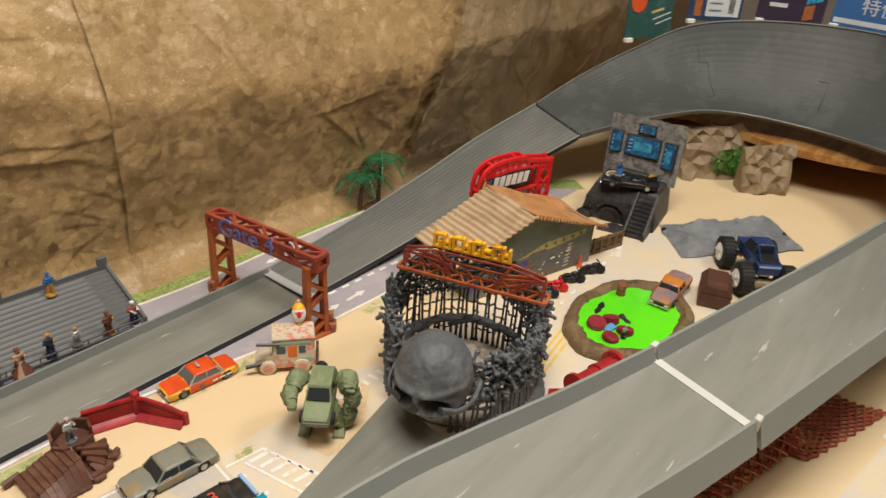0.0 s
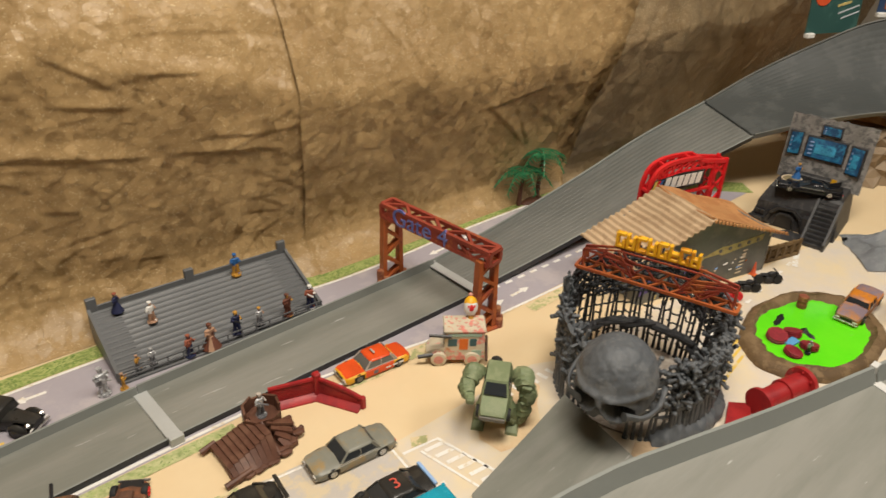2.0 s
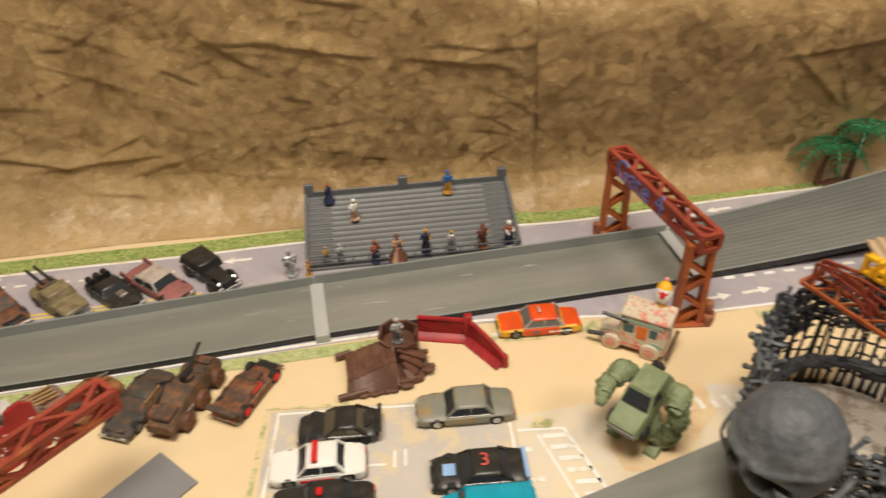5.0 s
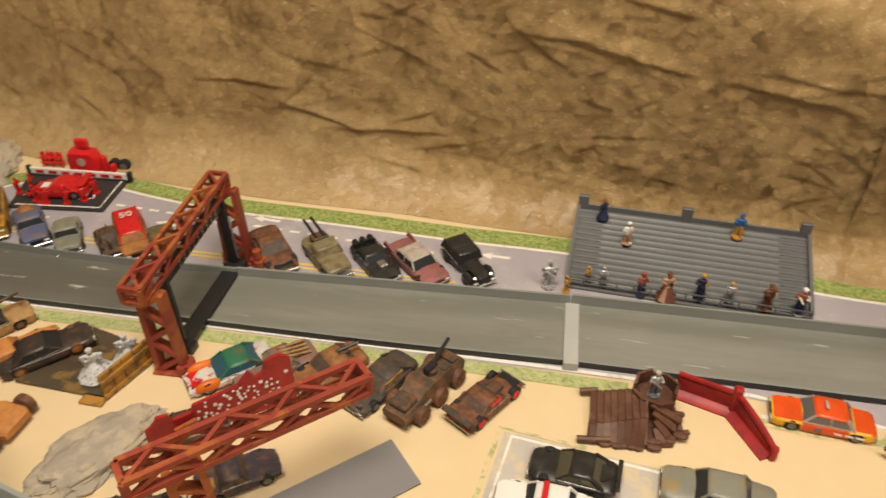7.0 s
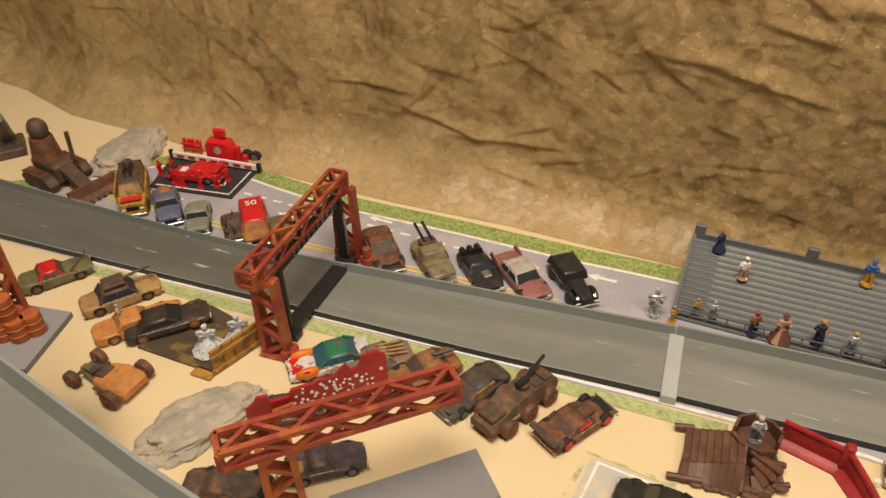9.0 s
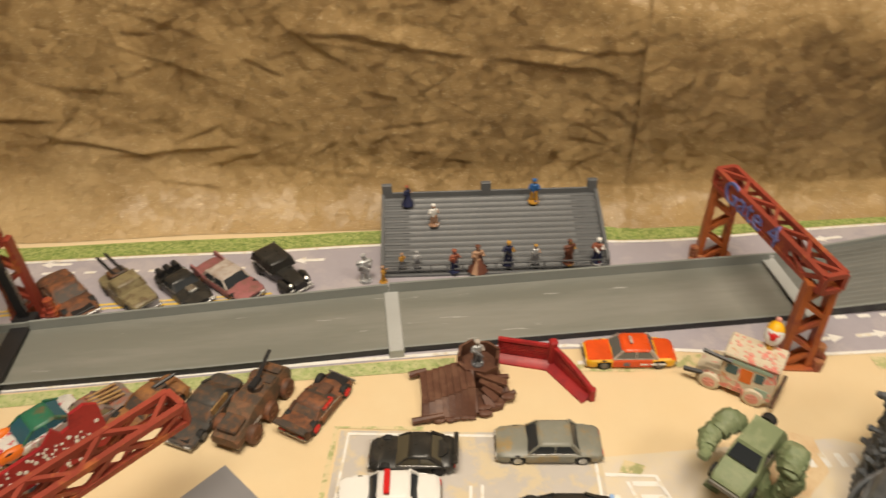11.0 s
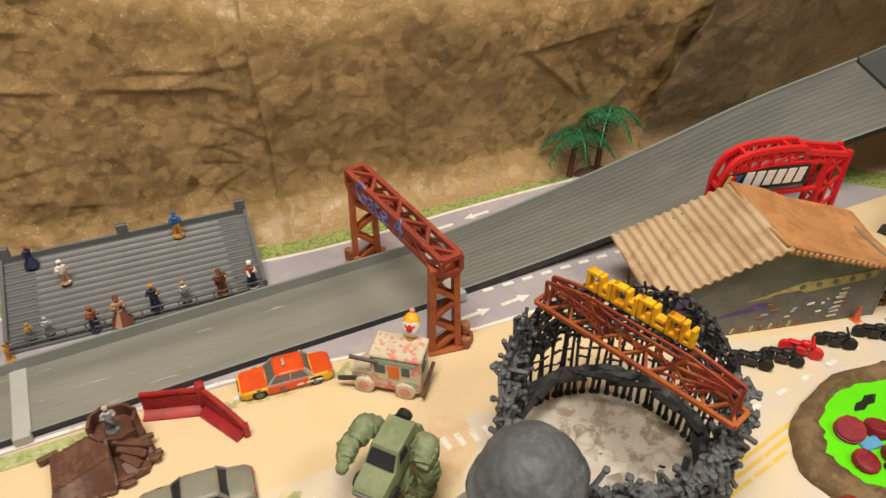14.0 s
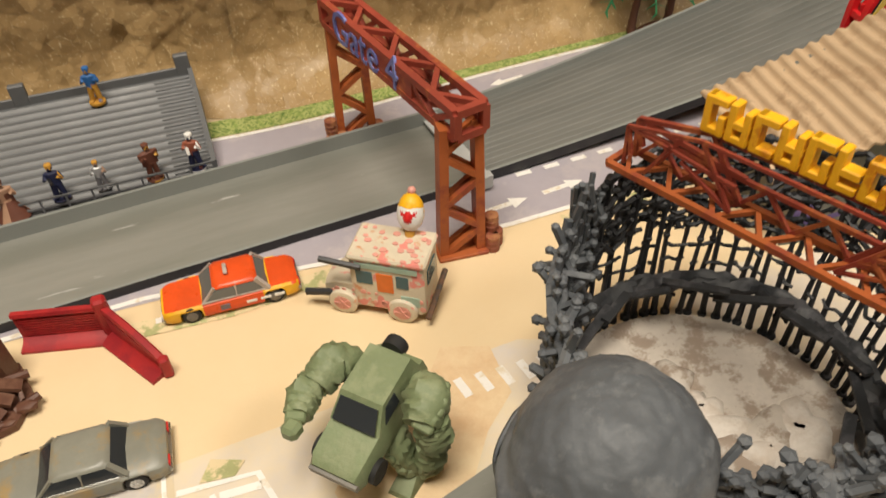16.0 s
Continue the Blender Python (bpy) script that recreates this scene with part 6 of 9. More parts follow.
for x, y, t in ((-0.626, 0.106, 20), (-0.608, 0.086, 60), (-0.593, 0.083, 100), (-0.571, 0.087, 80), (-0.555, 0.096, 140), (-0.636, 0.096, 0), (-0.551, 0.112, 170), (-0.600, 0.084, 40)):
    fig("figurine", (x, y, 0.003), 0.020, "bright red pit crew figurine", RED_TOY, RED_TOY, RED_TOY, base=RED_TOY, turn=t, group="pit crew", wide=1.3, arm=0.9)

# rusty tracked machine at the west end
mach = thing("scrap_machine", (-0.728, 0.044, 0), "dark rusty tracked scrap machine with a front blade", "toy machine", -12)
for s in (-1, 1):
    bm = loft([[(x, s * 0.022 + o, z) for x, z in ((-0.045, 0.004), (-0.050, 0.012), (-0.042, 0.020), (0.0, 0.020), (0.008, 0.012), (0.002, 0.0015), (-0.040, 0.0015))] for o in (-0.006, 0.006)])
    part("crawler_track", bm, RUST_CAR2, mach)
    for k in range(9):
        part("tread_plate", box(0.003, 0.013, 0.0014, (-0.043 + k * 0.0052, s * 0.022, 0.0196)), RUST_CAR, mach)
part("hull", box(0.050, 0.030, 0.024, (-0.020, 0, 0.008), 0.003), RUST_CAR2, mach)
part("tower", cyl(0.017, 0.026, (-0.030, 0, 0.044), seg=14, r2=0.013), RUST_CAR, mach)
part("head", ball(0.013, (-0.030, 0, 0.066), None, 2, (1, 0.9, 1.1)), RUST_CAR2, mach)
part("chimney", rod((0.004, 0.012, 0.03), (0.006, 0.013, 0.066), 0.0028), RUST_CAR2, mach)
part("arm", beam((-0.004, 0, 0.026), (0.046, -0.004, 0.010), 0.016, 0.010), RUST_CAR2, mach)
part("blade", loft([[(0.044 + a, -0.030, z), (0.046 + a, 0.030, z), (0.050 + a, 0.030, z), (0.048 + a, -0.030, z)] for z, a in ((0.001, 0.012), (0.008, 0.003), (0.018, 0.0))]), RUST_CAR, mach)
for k in range(8):
    part("blade_rib", box(0.010, 0.002, 0.003, (0.058, -0.027 + k * 0.0077, 0.001)), RUST_CAR2, mach)
gunp = thing("scrap_cannon", (-0.865, 0.085, 0), "dark green-grey scrap cannon at the mat's edge", "toy machine", -40)
part("base", box(0.05, 0.034, 0.012, (0, 0, 0), 0.002), RUST_CAR2, gunp)
part("barrel", rod((-0.01, 0, 0.016), (0.022, 0, 0.056), 0.009, seg=12, r2=0.007), paint("grey_green_metal", (0.10, 0.11, 0.10), RUSTY, 0.2, 0.5), gunp)


# ---------------------------------------------------------------- red corner wall and brown hut
redw = thing("corner_wall", (0, 0, 0), "dark red ribbed corner wall beside the track", "wall panel")
K0, K1, K2 = Vector((0.0665, -0.0640, 0)), Vector((0.1090, -0.0775, 0)), Vector((0.1315, -0.1175, 0))
for a_, b_, h0, h1 in ((K0, K1, 0.022, 0.022), (K1, K2, 0.022, 0.013)):
    d = (b_ - a_).normalized()
    n_ = Vector((d.y, -d.x, 0))
    if n_.x > 0:
        n_ = -n_
    rings = []
    for i in range(9):
        u = i / 8
        p0, h_ = a_.lerp(b_, u), h0 + (h1 - h0) * u ** 2
        rings.append([p0 + n_ * o + Vector((0, 0, z_)) for o, z_ in ((-0.002, 0.0), (-0.002, h_ - 0.001), (-0.001, h_), (0.0018, h_), (0.0024, h_ - 0.002), (0.0010, h_ - 0.0024), (0.0012, 0.005), (0.0036, 0.003), (0.009, 0.0016), (0.009, 0.0))])
    part("wall_panel", loft(rings), RED_WING, redw)
    for k in range(7):
        f_ = (k + 0.8) / 8
        part("rib", beam(a_.lerp(b_, 0.05) + n_ * 0.0012 + Vector((0, 0, 0.005 + (h0 - 0.008) * f_)), a_.lerp(b_, 0.93) + n_ * 0.0012 + Vector((0, 0, 0.005 + (h1 - 0.008) * f_)), 0.0010), RED_WING, redw)
part("post", box(0.007, 0.007, 0.027, (0.1090, -0.0775, 0), 0.0014), RED_WING, redw)
part("post", box(0.005, 0.005, 0.0135, (0.1320, -0.1185, 0), 0.001), RED_WING, redw)

hut = thing("scrap_hut", (0, 0, 0), "dark brown plank hut with an open tower and rubble", "toy building")
cx, cy = 0.0470, -0.0885
for k in range(8):
    a0, a1 = radians(k * 45 + 10), radians(k * 45 + 55)
    p0, p1 = Vector((cx + 0.0175 * math.cos(a0), cy + 0.0145 * math.sin(a0), 0)), Vector((cx + 0.0175 * math.cos(a1), cy + 0.0145 * math.sin(a1), 0))
    south = math.sin((a0 + a1) / 2) < -0.3
    h0 = (0.023 if south else 0.030) + 0.005 * noise.noise(Vector((k * 1.7, 0, 3)))
    c0 = Vector((cx, cy, 0)) * 0.16
    bm = loft([[p0, p1, p1 + Vector((0, 0, h0)), p0 + Vector((0, 0, h0 + 0.001))],
               [p0 * 0.84 + c0, p1 * 0.84 + c0, p1 * 0.86 + c0 * 0.875 + Vector((0, 0, h0)), p0 * 0.86 + c0 * 0.875 + Vector((0, 0, h0 + 0.001))]])
    part("tower_wall", bm, BROWN_WOOD, hut)
part("tower_floor", cyl(0.0140, 0.004, (cx, cy, 0.018), seg=12), BROWN_WOOD, hut)
# lapped planks that step down to the west and break off to the south
for k in range(8):
    xx, zz = 0.0030 + 0.0050 * k, 0.0065 + 0.0022 * k
    j0, j1 = 0.002 * noise.noise(Vector((k, 5, 0))), 0.002 * noise.noise(Vector((k, 9, 0)))
    part("plank", beam((xx, -0.0830 + j0 - 0.0006 * k, zz), (xx + 0.0006, -0.1160 + j1, zz * 0.98), 0.0056, 0.0022), BROWN_WOOD, hut)
    part("plank", beam((xx + 0.0006, -0.1150 + j1, zz * 0.97), (xx + 0.0004, -0.1275 + j0 * 0.5, 0.0036), 0.0054, 0.0020), BROWN_WOOD, hut)
part("ridge_beam", beam((0.0405, -0.100, 0.0235), (0.0415, -0.1275, 0.006), 0.0016, 0.0026), BROWN_WOOD, hut)
for k in range(4):
    part("plank", beam((0.0440 + 0.0018 * k, -0.1010 - 0.0042 * k, 0.0215 - 0.0038 * k), (0.0675 - 0.0050 * k, -0.1045 - 0.0062 * k, 0.0105 - 0.0020 * k), 0.0064, 0.0024), BROWN_WOOD, hut)
part("base", slab([(-0.001, -0.127), (0.030, -0.129), (0.062, -0.122), (0.070, -0.106), (0.064, -0.082), (0.034, -0.076), (0.002, -0.084)], 0.0004, 0.0045), BROWN_WOOD, hut)
rng = random.Random(12)
for k in range(26):
    if k < 14:
        u = rng.random()
        at_ = (0.044 + 0.026 * u + rng.uniform(-.002, .002), -0.1265 + 0.016 * u + rng.uniform(-.003, .003), rng.uniform(0.003, 0.006))
    else:
        at_ = (rng.uniform(0.002, 0.040), -0.1285 + rng.uniform(-0.001, 0.001), 0.0025)
    part("rubble", ball(rng.uniform(0.0026, 0.0042), at_, None, 1, (1.4, 0.9, 0.7)), BROWN_WOOD, hut)
for p_, q_ in (((-0.008, -0.0825, 0.004), (0.006, -0.0810, 0.007)), ((-0.008, -0.1290, 0.003), (0.016, -0.1275, 0.006)), ((0.0625, -0.1140, 0.004), (0.0735, -0.1095, 0.006)), ((0.060, -0.098, 0.010), (0.070, -0.096, 0.009))):
    part("log", rod(p_, q_, 0.0030, None, 8, 0.0022), BROWN_WOOD, hut)
for k in range(3):
    part("rail", beam((0.0635 + 0.001 * k, -0.0990 - 0.0012 * k, 0.008 + 0.002 * k), (0.0650 + 0.001 * k, -0.1085 - 0.0012 * k, 0.004 + 0.002 * k), 0.0014), BROWN_WOOD, hut)
fig("figurine", (0.0460, -0.0900, 0.020), 0.025, "grey and cream figurine standing in the hut tower", GREY_FIG, SILVER_FIG, PINK_ROOF, base=GREY_FIG, turn=-80, gun=True, group="")


# ---------------------------------------------------------------- ice cream truck with a clown figure
ice = thing("ice_cream_truck", (0.2490, -0.1155, 0), "cream ice cream truck with pink spots, guns and patched sides", "toy truck", 128)
CREAM = mat("cream_truck_paint", (0.62, 0.55, 0.42), 0.45, second=(0.55, 0.25, 0.12), amount=0.16, scale=90, bump=0.12, vary=0.1, speck=(0.68, 0.24, 0.20), speck_at=0.585, speck_scale=110)
PINK_DOT = mat("pink_spot_paint", (0.68, 0.32, 0.26), 0.45, scale=200, bump=0.02)
AQUA = mat("pale_aqua_paint", (0.36, 0.50, 0.42), 0.45, scale=120, bump=0.02)
part("box_body", loft([[(x, -w, z0), (x, -w, z1), (x, -w * .9, z1 + .002), (x, w * .9, z1 + .002), (x, w, z1), (x, w, z0)] for x, w, z0, z1 in ((-0.024, .0135, .007, .034), (-0.022, .0145, .006, .036), (0.010, .0145, .006, .036), (0.012, .0135, .007, .034))]), CREAM, ice)
part("roof", box(0.038, 0.031, 0.003, (-0.006, 0, 0.0365), 0.001), CREAM, ice)
part("hood", loft([[(x, -w, 0.006), (x, -w, h), (x, -w * .6, h + .002), (x, w * .6, h + .002), (x, w, h), (x, w, 0.006)] for x, w, h in ((0.011, .0135, .019), (0.022, .012, .017), (0.028, .009, .012))]), CREAM, ice)
for s in (-1, 1):
    for x in (0.017, -0.013):
        wheel(ice, x, s * 0.0145, 0.0075, 0.0060, PINK_DOT, CREAM)
    part("window", box(0.008, 0.0006, 0.008, (0.005, s * 0.0146, 0.022), 0), BLUE_GLASS, ice)
    part("window", box(0.006, 0.0006, 0.008, (-0.0135, s * 0.0146, 0.022), 0), BLUE_GLASS, ice)
    part("orange_panel", box(0.008, 0.0007, 0.012, (-0.0050, s * 0.0146, 0.018), 0), ORANGE_CAR, ice)
    part("aqua_trim", box(0.030, 0.0008, 0.003, (-0.006, s * 0.0148, 0.0325), 0), AQUA, ice)
    part("aqua_panel", box(0.009, 0.0007, 0.006, (-0.017, s * 0.0146, 0.011), 0), AQUA, ice)
part("rear_window", box(0.0006, 0.016, 0.009, (-0.0243, 0, 0.022), 0), BLUE_GLASS, ice)
part("windscreen", box(0.0006, 0.020, 0.009, (0.0123, 0, 0.0215), 0), BLUE_GLASS, ice)
rng = random.Random(8)
bm = bmesh.new()
for k in range(22):
    cyl(rng.uniform(0.0010, 0.0020), 0.0004, (rng.uniform(-0.023, 0.011), rng.uniform(-0.014, 0.014), 0.0397), bm=bm, seg=8)
for k in range(40):
    cyl(rng.uniform(0.0008, 0.0017), 0.0004, (rng.uniform(-0.023, 0.024), rng.choice((-1, 1)) * 0.0147, rng.uniform(0.008, 0.016)), "y", bm, 8)
tagged(part("spot", bm, PINK_DOT, ice, "pink painted spots"), kind="stuff")
part("gun_barrel", rod((0.006, 0.0155, 0.0330), (0.026, 0.0160, 0.0350), 0.0018), BLACK_PLASTIC, ice)
part("gun_barrel", rod((0.022, 0.0145, 0.012), (0.036, 0.0155, 0.010), 0.0022), BLACK_PLASTIC, ice)
part("ram_bar", rod((-0.026, 0.018, 0.007), (-0.028, -0.014, 0.016), 0.0015), RUST_CAR2, ice)
ice.matrix_world = pose(0.2490, -0.1155, 0, 0, 0, 142) @ Matrix.Diagonal((1.10, 0.88, 1.06, 1.0))
bm = bmesh.new()
bmesh.ops.create_icosphere(bm, subdivisions=4, radius=1.0)
for v in bm.verts:
    d = v.co.normalized()
    k = 1 + 0.05 * noise.noise(d * 6) + 0.25 * math.exp(-((d - Vector((0.95, 0, -0.1)).normalized()).length / 0.22) ** 2)
    v.co = Vector((d.x * 0.0078 * k, d.y * 0.0080 * k, d.z * (0.0125 if d.z > 0 else 0.0110) * k + 0.014))
for f in bm.faces:
    d = (f.calc_center_median() - Vector((0, 0, 0.014))).normalized()
    face = d.x > 0.05 and d.z < 0.55
    f.material_index = 2 if face and (d.x > 0.93 or abs(d.z + 0.35) < 0.10 and abs(d.y) < 0.35 or abs(abs(d.y) - 0.45) < 0.13 and abs(d.z - 0.15) < 0.16) else 0 if face else 1
done = len(bm.faces)
ball(0.0026, (-0.0005, 0, 0.0275), bm, 2)
bm.faces.ensure_lookup_table()
for f in bm.faces[done:]:
    f.material_index = 3
done = len(bm.faces)
cyl(0.0034, 0.005, (0, 0, 0.002), bm=bm, seg=12, r2=0.0026)
bm.faces.ensure_lookup_table()
for f in bm.faces[done:]:
    f.material_index = 4
clown = link("clown_head", bm, [WHITE, YELLOW, RED_TOY, PINK_DOT, OCHRE])
clown.matrix_world = pose(0.2650, -0.1170, 0.0410, 0, -22, 235) @ Matrix.Scale(0.88, 4)
tagged(clown, "white clown head with yellow hair on the truck roof", "figurine")

# ---------------------------------------------------------------- green walking car
mech = thing("walking_car", (0.2106, -0.2095, 0), "olive green car standing on thick mechanical legs and arms", "toy robot", 219)
mb = Matrix.Translation((0, 0, 0.0425)) @ Matrix.Rotation(radians(9), 4, "Y")


def tilted(rings):
    return loft([[mb @ Vector(q) for q in r_] for r_ in rings])


part("body", tilted([[(x, -w, -0.006), (x, -w * 1.03, 0.0), (x, -w * .9, h), (x, w * .9, h), (x, w * 1.03, 0.0), (x, w, -0.006)] for x, w, h in ((-0.030, .0125, .006), (-0.026, .0135, .009), (0.0, .0135, .009), (0.010, .0135, .007), (0.028, .013, .005), (0.032, .0115, .002))]), MECH_GREEN, mech)
part("cabin", tilted([[(-0.026, -.0125, .008), (0.012, -.0125, .007), (0.012, .0125, .007), (-0.026, .0125, .008)], [(-0.023, -.0105, .0175), (0.002, -.0105, .0175), (0.002, .0105, .0175), (-0.023, .0105, .0175)]]), MECH_GREEN, mech)
part("windscreen", tilted([[(0.0125, -.0108, .0085), (0.0126, .0108, .0085), (0.0042, .0094, .0165), (0.0042, -.0094, .0165)], [(0.0128, -.0108, .0088), (0.0129, .0108, .0088), (0.0046, .0094, .0168), (0.0046, -.0094, .0168)]]), GLASS, mech)
for s in (-1, 1):
    part("side_window", tilted([[(0.006, s * .0126, .0090), (-0.006, s * .0126, .0092), (-0.006, s * .0112, .0158), (0.0015, s * .0112, .0158)], [(0.006, s * .0129, .0090), (-0.006, s * .0129, .0092), (-0.006, s * .0115, .0158), (0.0015, s * .0115, .0158)]]), GLASS, mech)
part("bumper", tilted([[(0.0315, -.012, -.004), (0.0335, -.012, -.004), (0.0335, -.012, 0.0), (0.0315, -.012, 0.0)], [(0.0315, .012, -.004), (0.0335, .012, -.004), (0.0335, .012, 0.0), (0.0315, .012, 0.0)]]), GREY_RIM, mech)
for s in (-1, 1):
    t = cyl(0.006, 0.005, mb @ Vector((0.021, s * 0.0135, -0.006)), "y", seg=14)
    part("wheel", t, RUBBER, mech)
t = cyl(0.0058, 0.006, mb @ Vector((-0.031, -0.004, 0.006)), "x", seg=14)
part("spare_wheel", t, RUBBER, mech)


def lumpy(pts, radii, parent, name, seed):
    rings = []
    ps = smooth_line(pts, 22)
    for i, q in enumerate(ps):
        u = i / 22 * (len(radii) - 1)
        k = min(int(u), len(radii) - 2)
        r_ = 1.02 * (radii[k] + (radii[k + 1] - radii[k]) * (u - k))
        d = (ps[min(i + 1, 22)] - ps[max(i - 1, 0)]).normalized()
        s1 = d.orthogonal().normalized()
        s2 = d.cross(s1)
        rings.append([q + (s1 * math.cos(b) + s2 * math.sin(b)) * r_ * (0.94 + 0.30 * noise.noise(Vector((2 * math.cos(b) + seed, i * 0.5 + 2 * math.sin(b), seed))) + 0.07 * abs(math.sin(i * 1.3 + seed)) * (0.5 + noise.noise(Vector((b, i * 0.3, seed))))) for b in [j * math.tau / 16 for j in range(16)]])
    return part(name, loft(rings), MECH_GREEN, parent, angle=40)


def armour(pts, w_, h_, parent, seed):
    """Stepped armour blocks along a limb, each a little turned from the last."""
    rng = random.Random(seed)
    ps = smooth_line(pts, 6)
    for i in range(6):
        d = (ps[i + 1] - ps[i])
        q = d.to_track_quat("X", "Z").to_matrix().to_4x4()
        k = rng.uniform(0.85, 1.12)
        part("armour_plate", box(d.length * 1.25, w_ * k, h_ * rng.uniform(0.85, 1.1), (0, 0, -h_ / 2), 0.0011, None, Matrix.Translation((ps[i] + ps[i + 1]) / 2) @ q @ Matrix.Rotation(rng.uniform(-0.35, 0.35), 4, "X")), MECH_GREEN, parent, angle=40)


# arm held forward beside the hood
lumpy([(-0.018, -0.0170, 0.049), (-0.008, -0.0235, 0.055), (0.004, -0.0250, 0.052)], (0.006, 0.0100, 0.0075), mech, "shoulder", 22)
limb = lumpy([(-0.002, -0.0255, 0.053), (0.010, -0.0275, 0.051), (0.020, -0.0240, 0.050)], (0.0072, 0.0078, 0.0062), mech, "upper_arm", 2)
armour([(0.004, -0.0275, 0.054), (0.014, -0.0275, 0.053), (0.024, -0.0225, 0.052)], 0.009, 0.007, limb, 5)
part("fist", box(0.0085, 0.0080, 0.0075, (0.0275, -0.0215, 0.0480), 0.0018), MECH_GREEN, mech)
# arm hanging to the ground
limb = lumpy([(-0.020, 0.0170, 0.049), (-0.010, 0.0240, 0.056), (0.002, 0.0265, 0.052)], (0.006, 0.0108, 0.0080), mech, "shoulder", 21)
armour([(-0.016, 0.0260, 0.060), (-0.006, 0.0290, 0.058), (0.004, 0.0280, 0.052)], 0.011, 0.007, limb, 9)
lumpy([(-0.004, 0.0285, 0.050), (-0.003, 0.0300, 0.040), (-0.004, 0.0285, 0.031)], (0.0080, 0.0082, 0.0066), mech, "upper_arm", 1)
limb = lumpy([(-0.004, 0.0285, 0.034), (-0.004, 0.0270, 0.022), (-0.006, 0.0250, 0.011)], (0.0060, 0.0076, 0.0068), mech, "forearm", 4)
armour([(-0.003, 0.0280, 0.030), (-0.002, 0.0270, 0.018), (-0.004, 0.0250, 0.007)], 0.010, 0.008, limb, 13)
# legs and feet
for y0, y1, tag in ((-0.008, -0.0150, 12), (0.008, 0.0180, 10)):
    limb = lumpy([(-0.004, y0, 0.036), (0.000, (y0 + y1) / 2, 0.024), (-0.003, y1, 0.006)], (0.0060, 0.0070, 0.0060), mech, "leg", tag)
    armour([(0.002, y0, 0.032), (0.003, (y0 + y1) / 2, 0.020), (0.000, y1, 0.008)], 0.009, 0.006, limb, tag)
    part("foot", loft([[(0.012, y1 - 0.006, 0.0004), (0.012, y1 + 0.006, 0.0004), (-0.012, y1 + 0.0065, 0.0004), (-0.012, y1 - 0.0065, 0.0004)], [(0.011, y1 - 0.0055, 0.003), (0.011, y1 + 0.0055, 0.003), (-0.011, y1 + 0.006, 0.005), (-0.011, y1 - 0.006, 0.005)],
                       [(0.002, y1 - 0.004, 0.007), (0.002, y1 + 0.004, 0.007), (-0.008, y1 + 0.004, 0.008), (-0.008, y1 - 0.004, 0.008)]]), MECH_GREEN, mech)
part("underbody", box(0.034, 0.018, 0.012, (-0.004, 0, 0.026), 0.002), CAVE_BLACK, mech)
mech.matrix_world = mech.matrix_world @ Matrix.Scale(0.92, 4)


# ---------------------------------------------------------------- skull arena
CX, CY, CR = 0.351, -0.255, 0.0725
arena = thing("skull_arena", (0, 0, 0), "round dark grey bone cage with a skull at its entrance", "toy arena")
FRONT = math.atan2(-0.28, -0.45)


def rim_height(a):
    return 0.096 + 0.018 * math.cos(a - FRONT - math.pi) + 0.003 * math.sin(5 * a)


def on_ring(a, z, r=CR):
    return Vector((CX + r * math.cos(a), CY + r * math.sin(a), z))


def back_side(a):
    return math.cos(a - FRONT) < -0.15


rng = random.Random(21)
for k in range(76):
    a = k * math.tau / 76 + rng.uniform(-0.02, 0.02)
    if abs((a - radians(198) + math.pi) % math.tau - math.pi) < 0.24:
        continue
    h_ = rim_height(a) * rng.uniform(0.94, 1.02)
    q0, q1, q2 = on_ring(a, 0.001), on_ring(a + rng.uniform(-.04, .04), h_ * 0.5, CR + rng.uniform(-.001, .002)), on_ring(a + rng.uniform(-.05, .05), h_)
    bm = rod(q0, q1, 0.0017, None, 6, 0.0011)
    rod(q1, q2, 0.0012, bm, 6, 0.0015)
    for q, r_ in ((q0, 0.0028), (q1, 0.0018), (q2, 0.0022)):
        ball(r_ * rng.uniform(0.8, 1.2), q, bm, 1)
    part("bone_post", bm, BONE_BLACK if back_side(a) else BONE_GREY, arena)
low, high = bmesh.new(), bmesh.new()


def bone_ring(bm, z, a0, a1, n, r_, jz, keep=0.93, knob=0.45):
    pts = [on_ring(a0 + (a1 - a0) * i / n, z(a0 + (a1 - a0) * i / n) + rng.uniform(-jz, jz), CR + rng.uniform(-.0015, .0022)) for i in range(n + 1)]
    for p_, q_ in zip(pts, pts[1:]):
        if rng.random() < keep:
            rod(p_, q_, r_ * rng.uniform(0.8, 1.25), bm, 5)
        if rng.random() < knob:
            ball(r_ * rng.uniform(1.2, 1.8), p_, bm, 1)


for k in range(12):
    bone_ring(high, lambda a, k=k: rim_height(a) - 0.002 - 0.0042 * k, FRONT + 1.70, FRONT + math.tau - 1.70, 50, 0.0013, 0.0020, 0.90, 0.35)
for k in range(4):
    bone_ring(high, lambda a, k=k: 0.016 + 0.011 * k, FRONT + 1.70, FRONT + math.tau - 1.70, 60, 0.0010, 0.0016, 0.75, 0.2)
for k in range(260):
    a = FRONT + math.pi + rng.uniform(-1.45, 1.45)
    z = rim_height(a) - rng.random() * 0.050
    p_ = on_ring(a, z, CR + rng.uniform(-0.002, 0.002))
    q_ = on_ring(a + rng.uniform(-.14, .14), z + rng.uniform(-.008, .008), CR + rng.uniform(-0.002, 0.003))
    rod(p_, q_, rng.uniform(0.0009, 0.0015), high, 5)
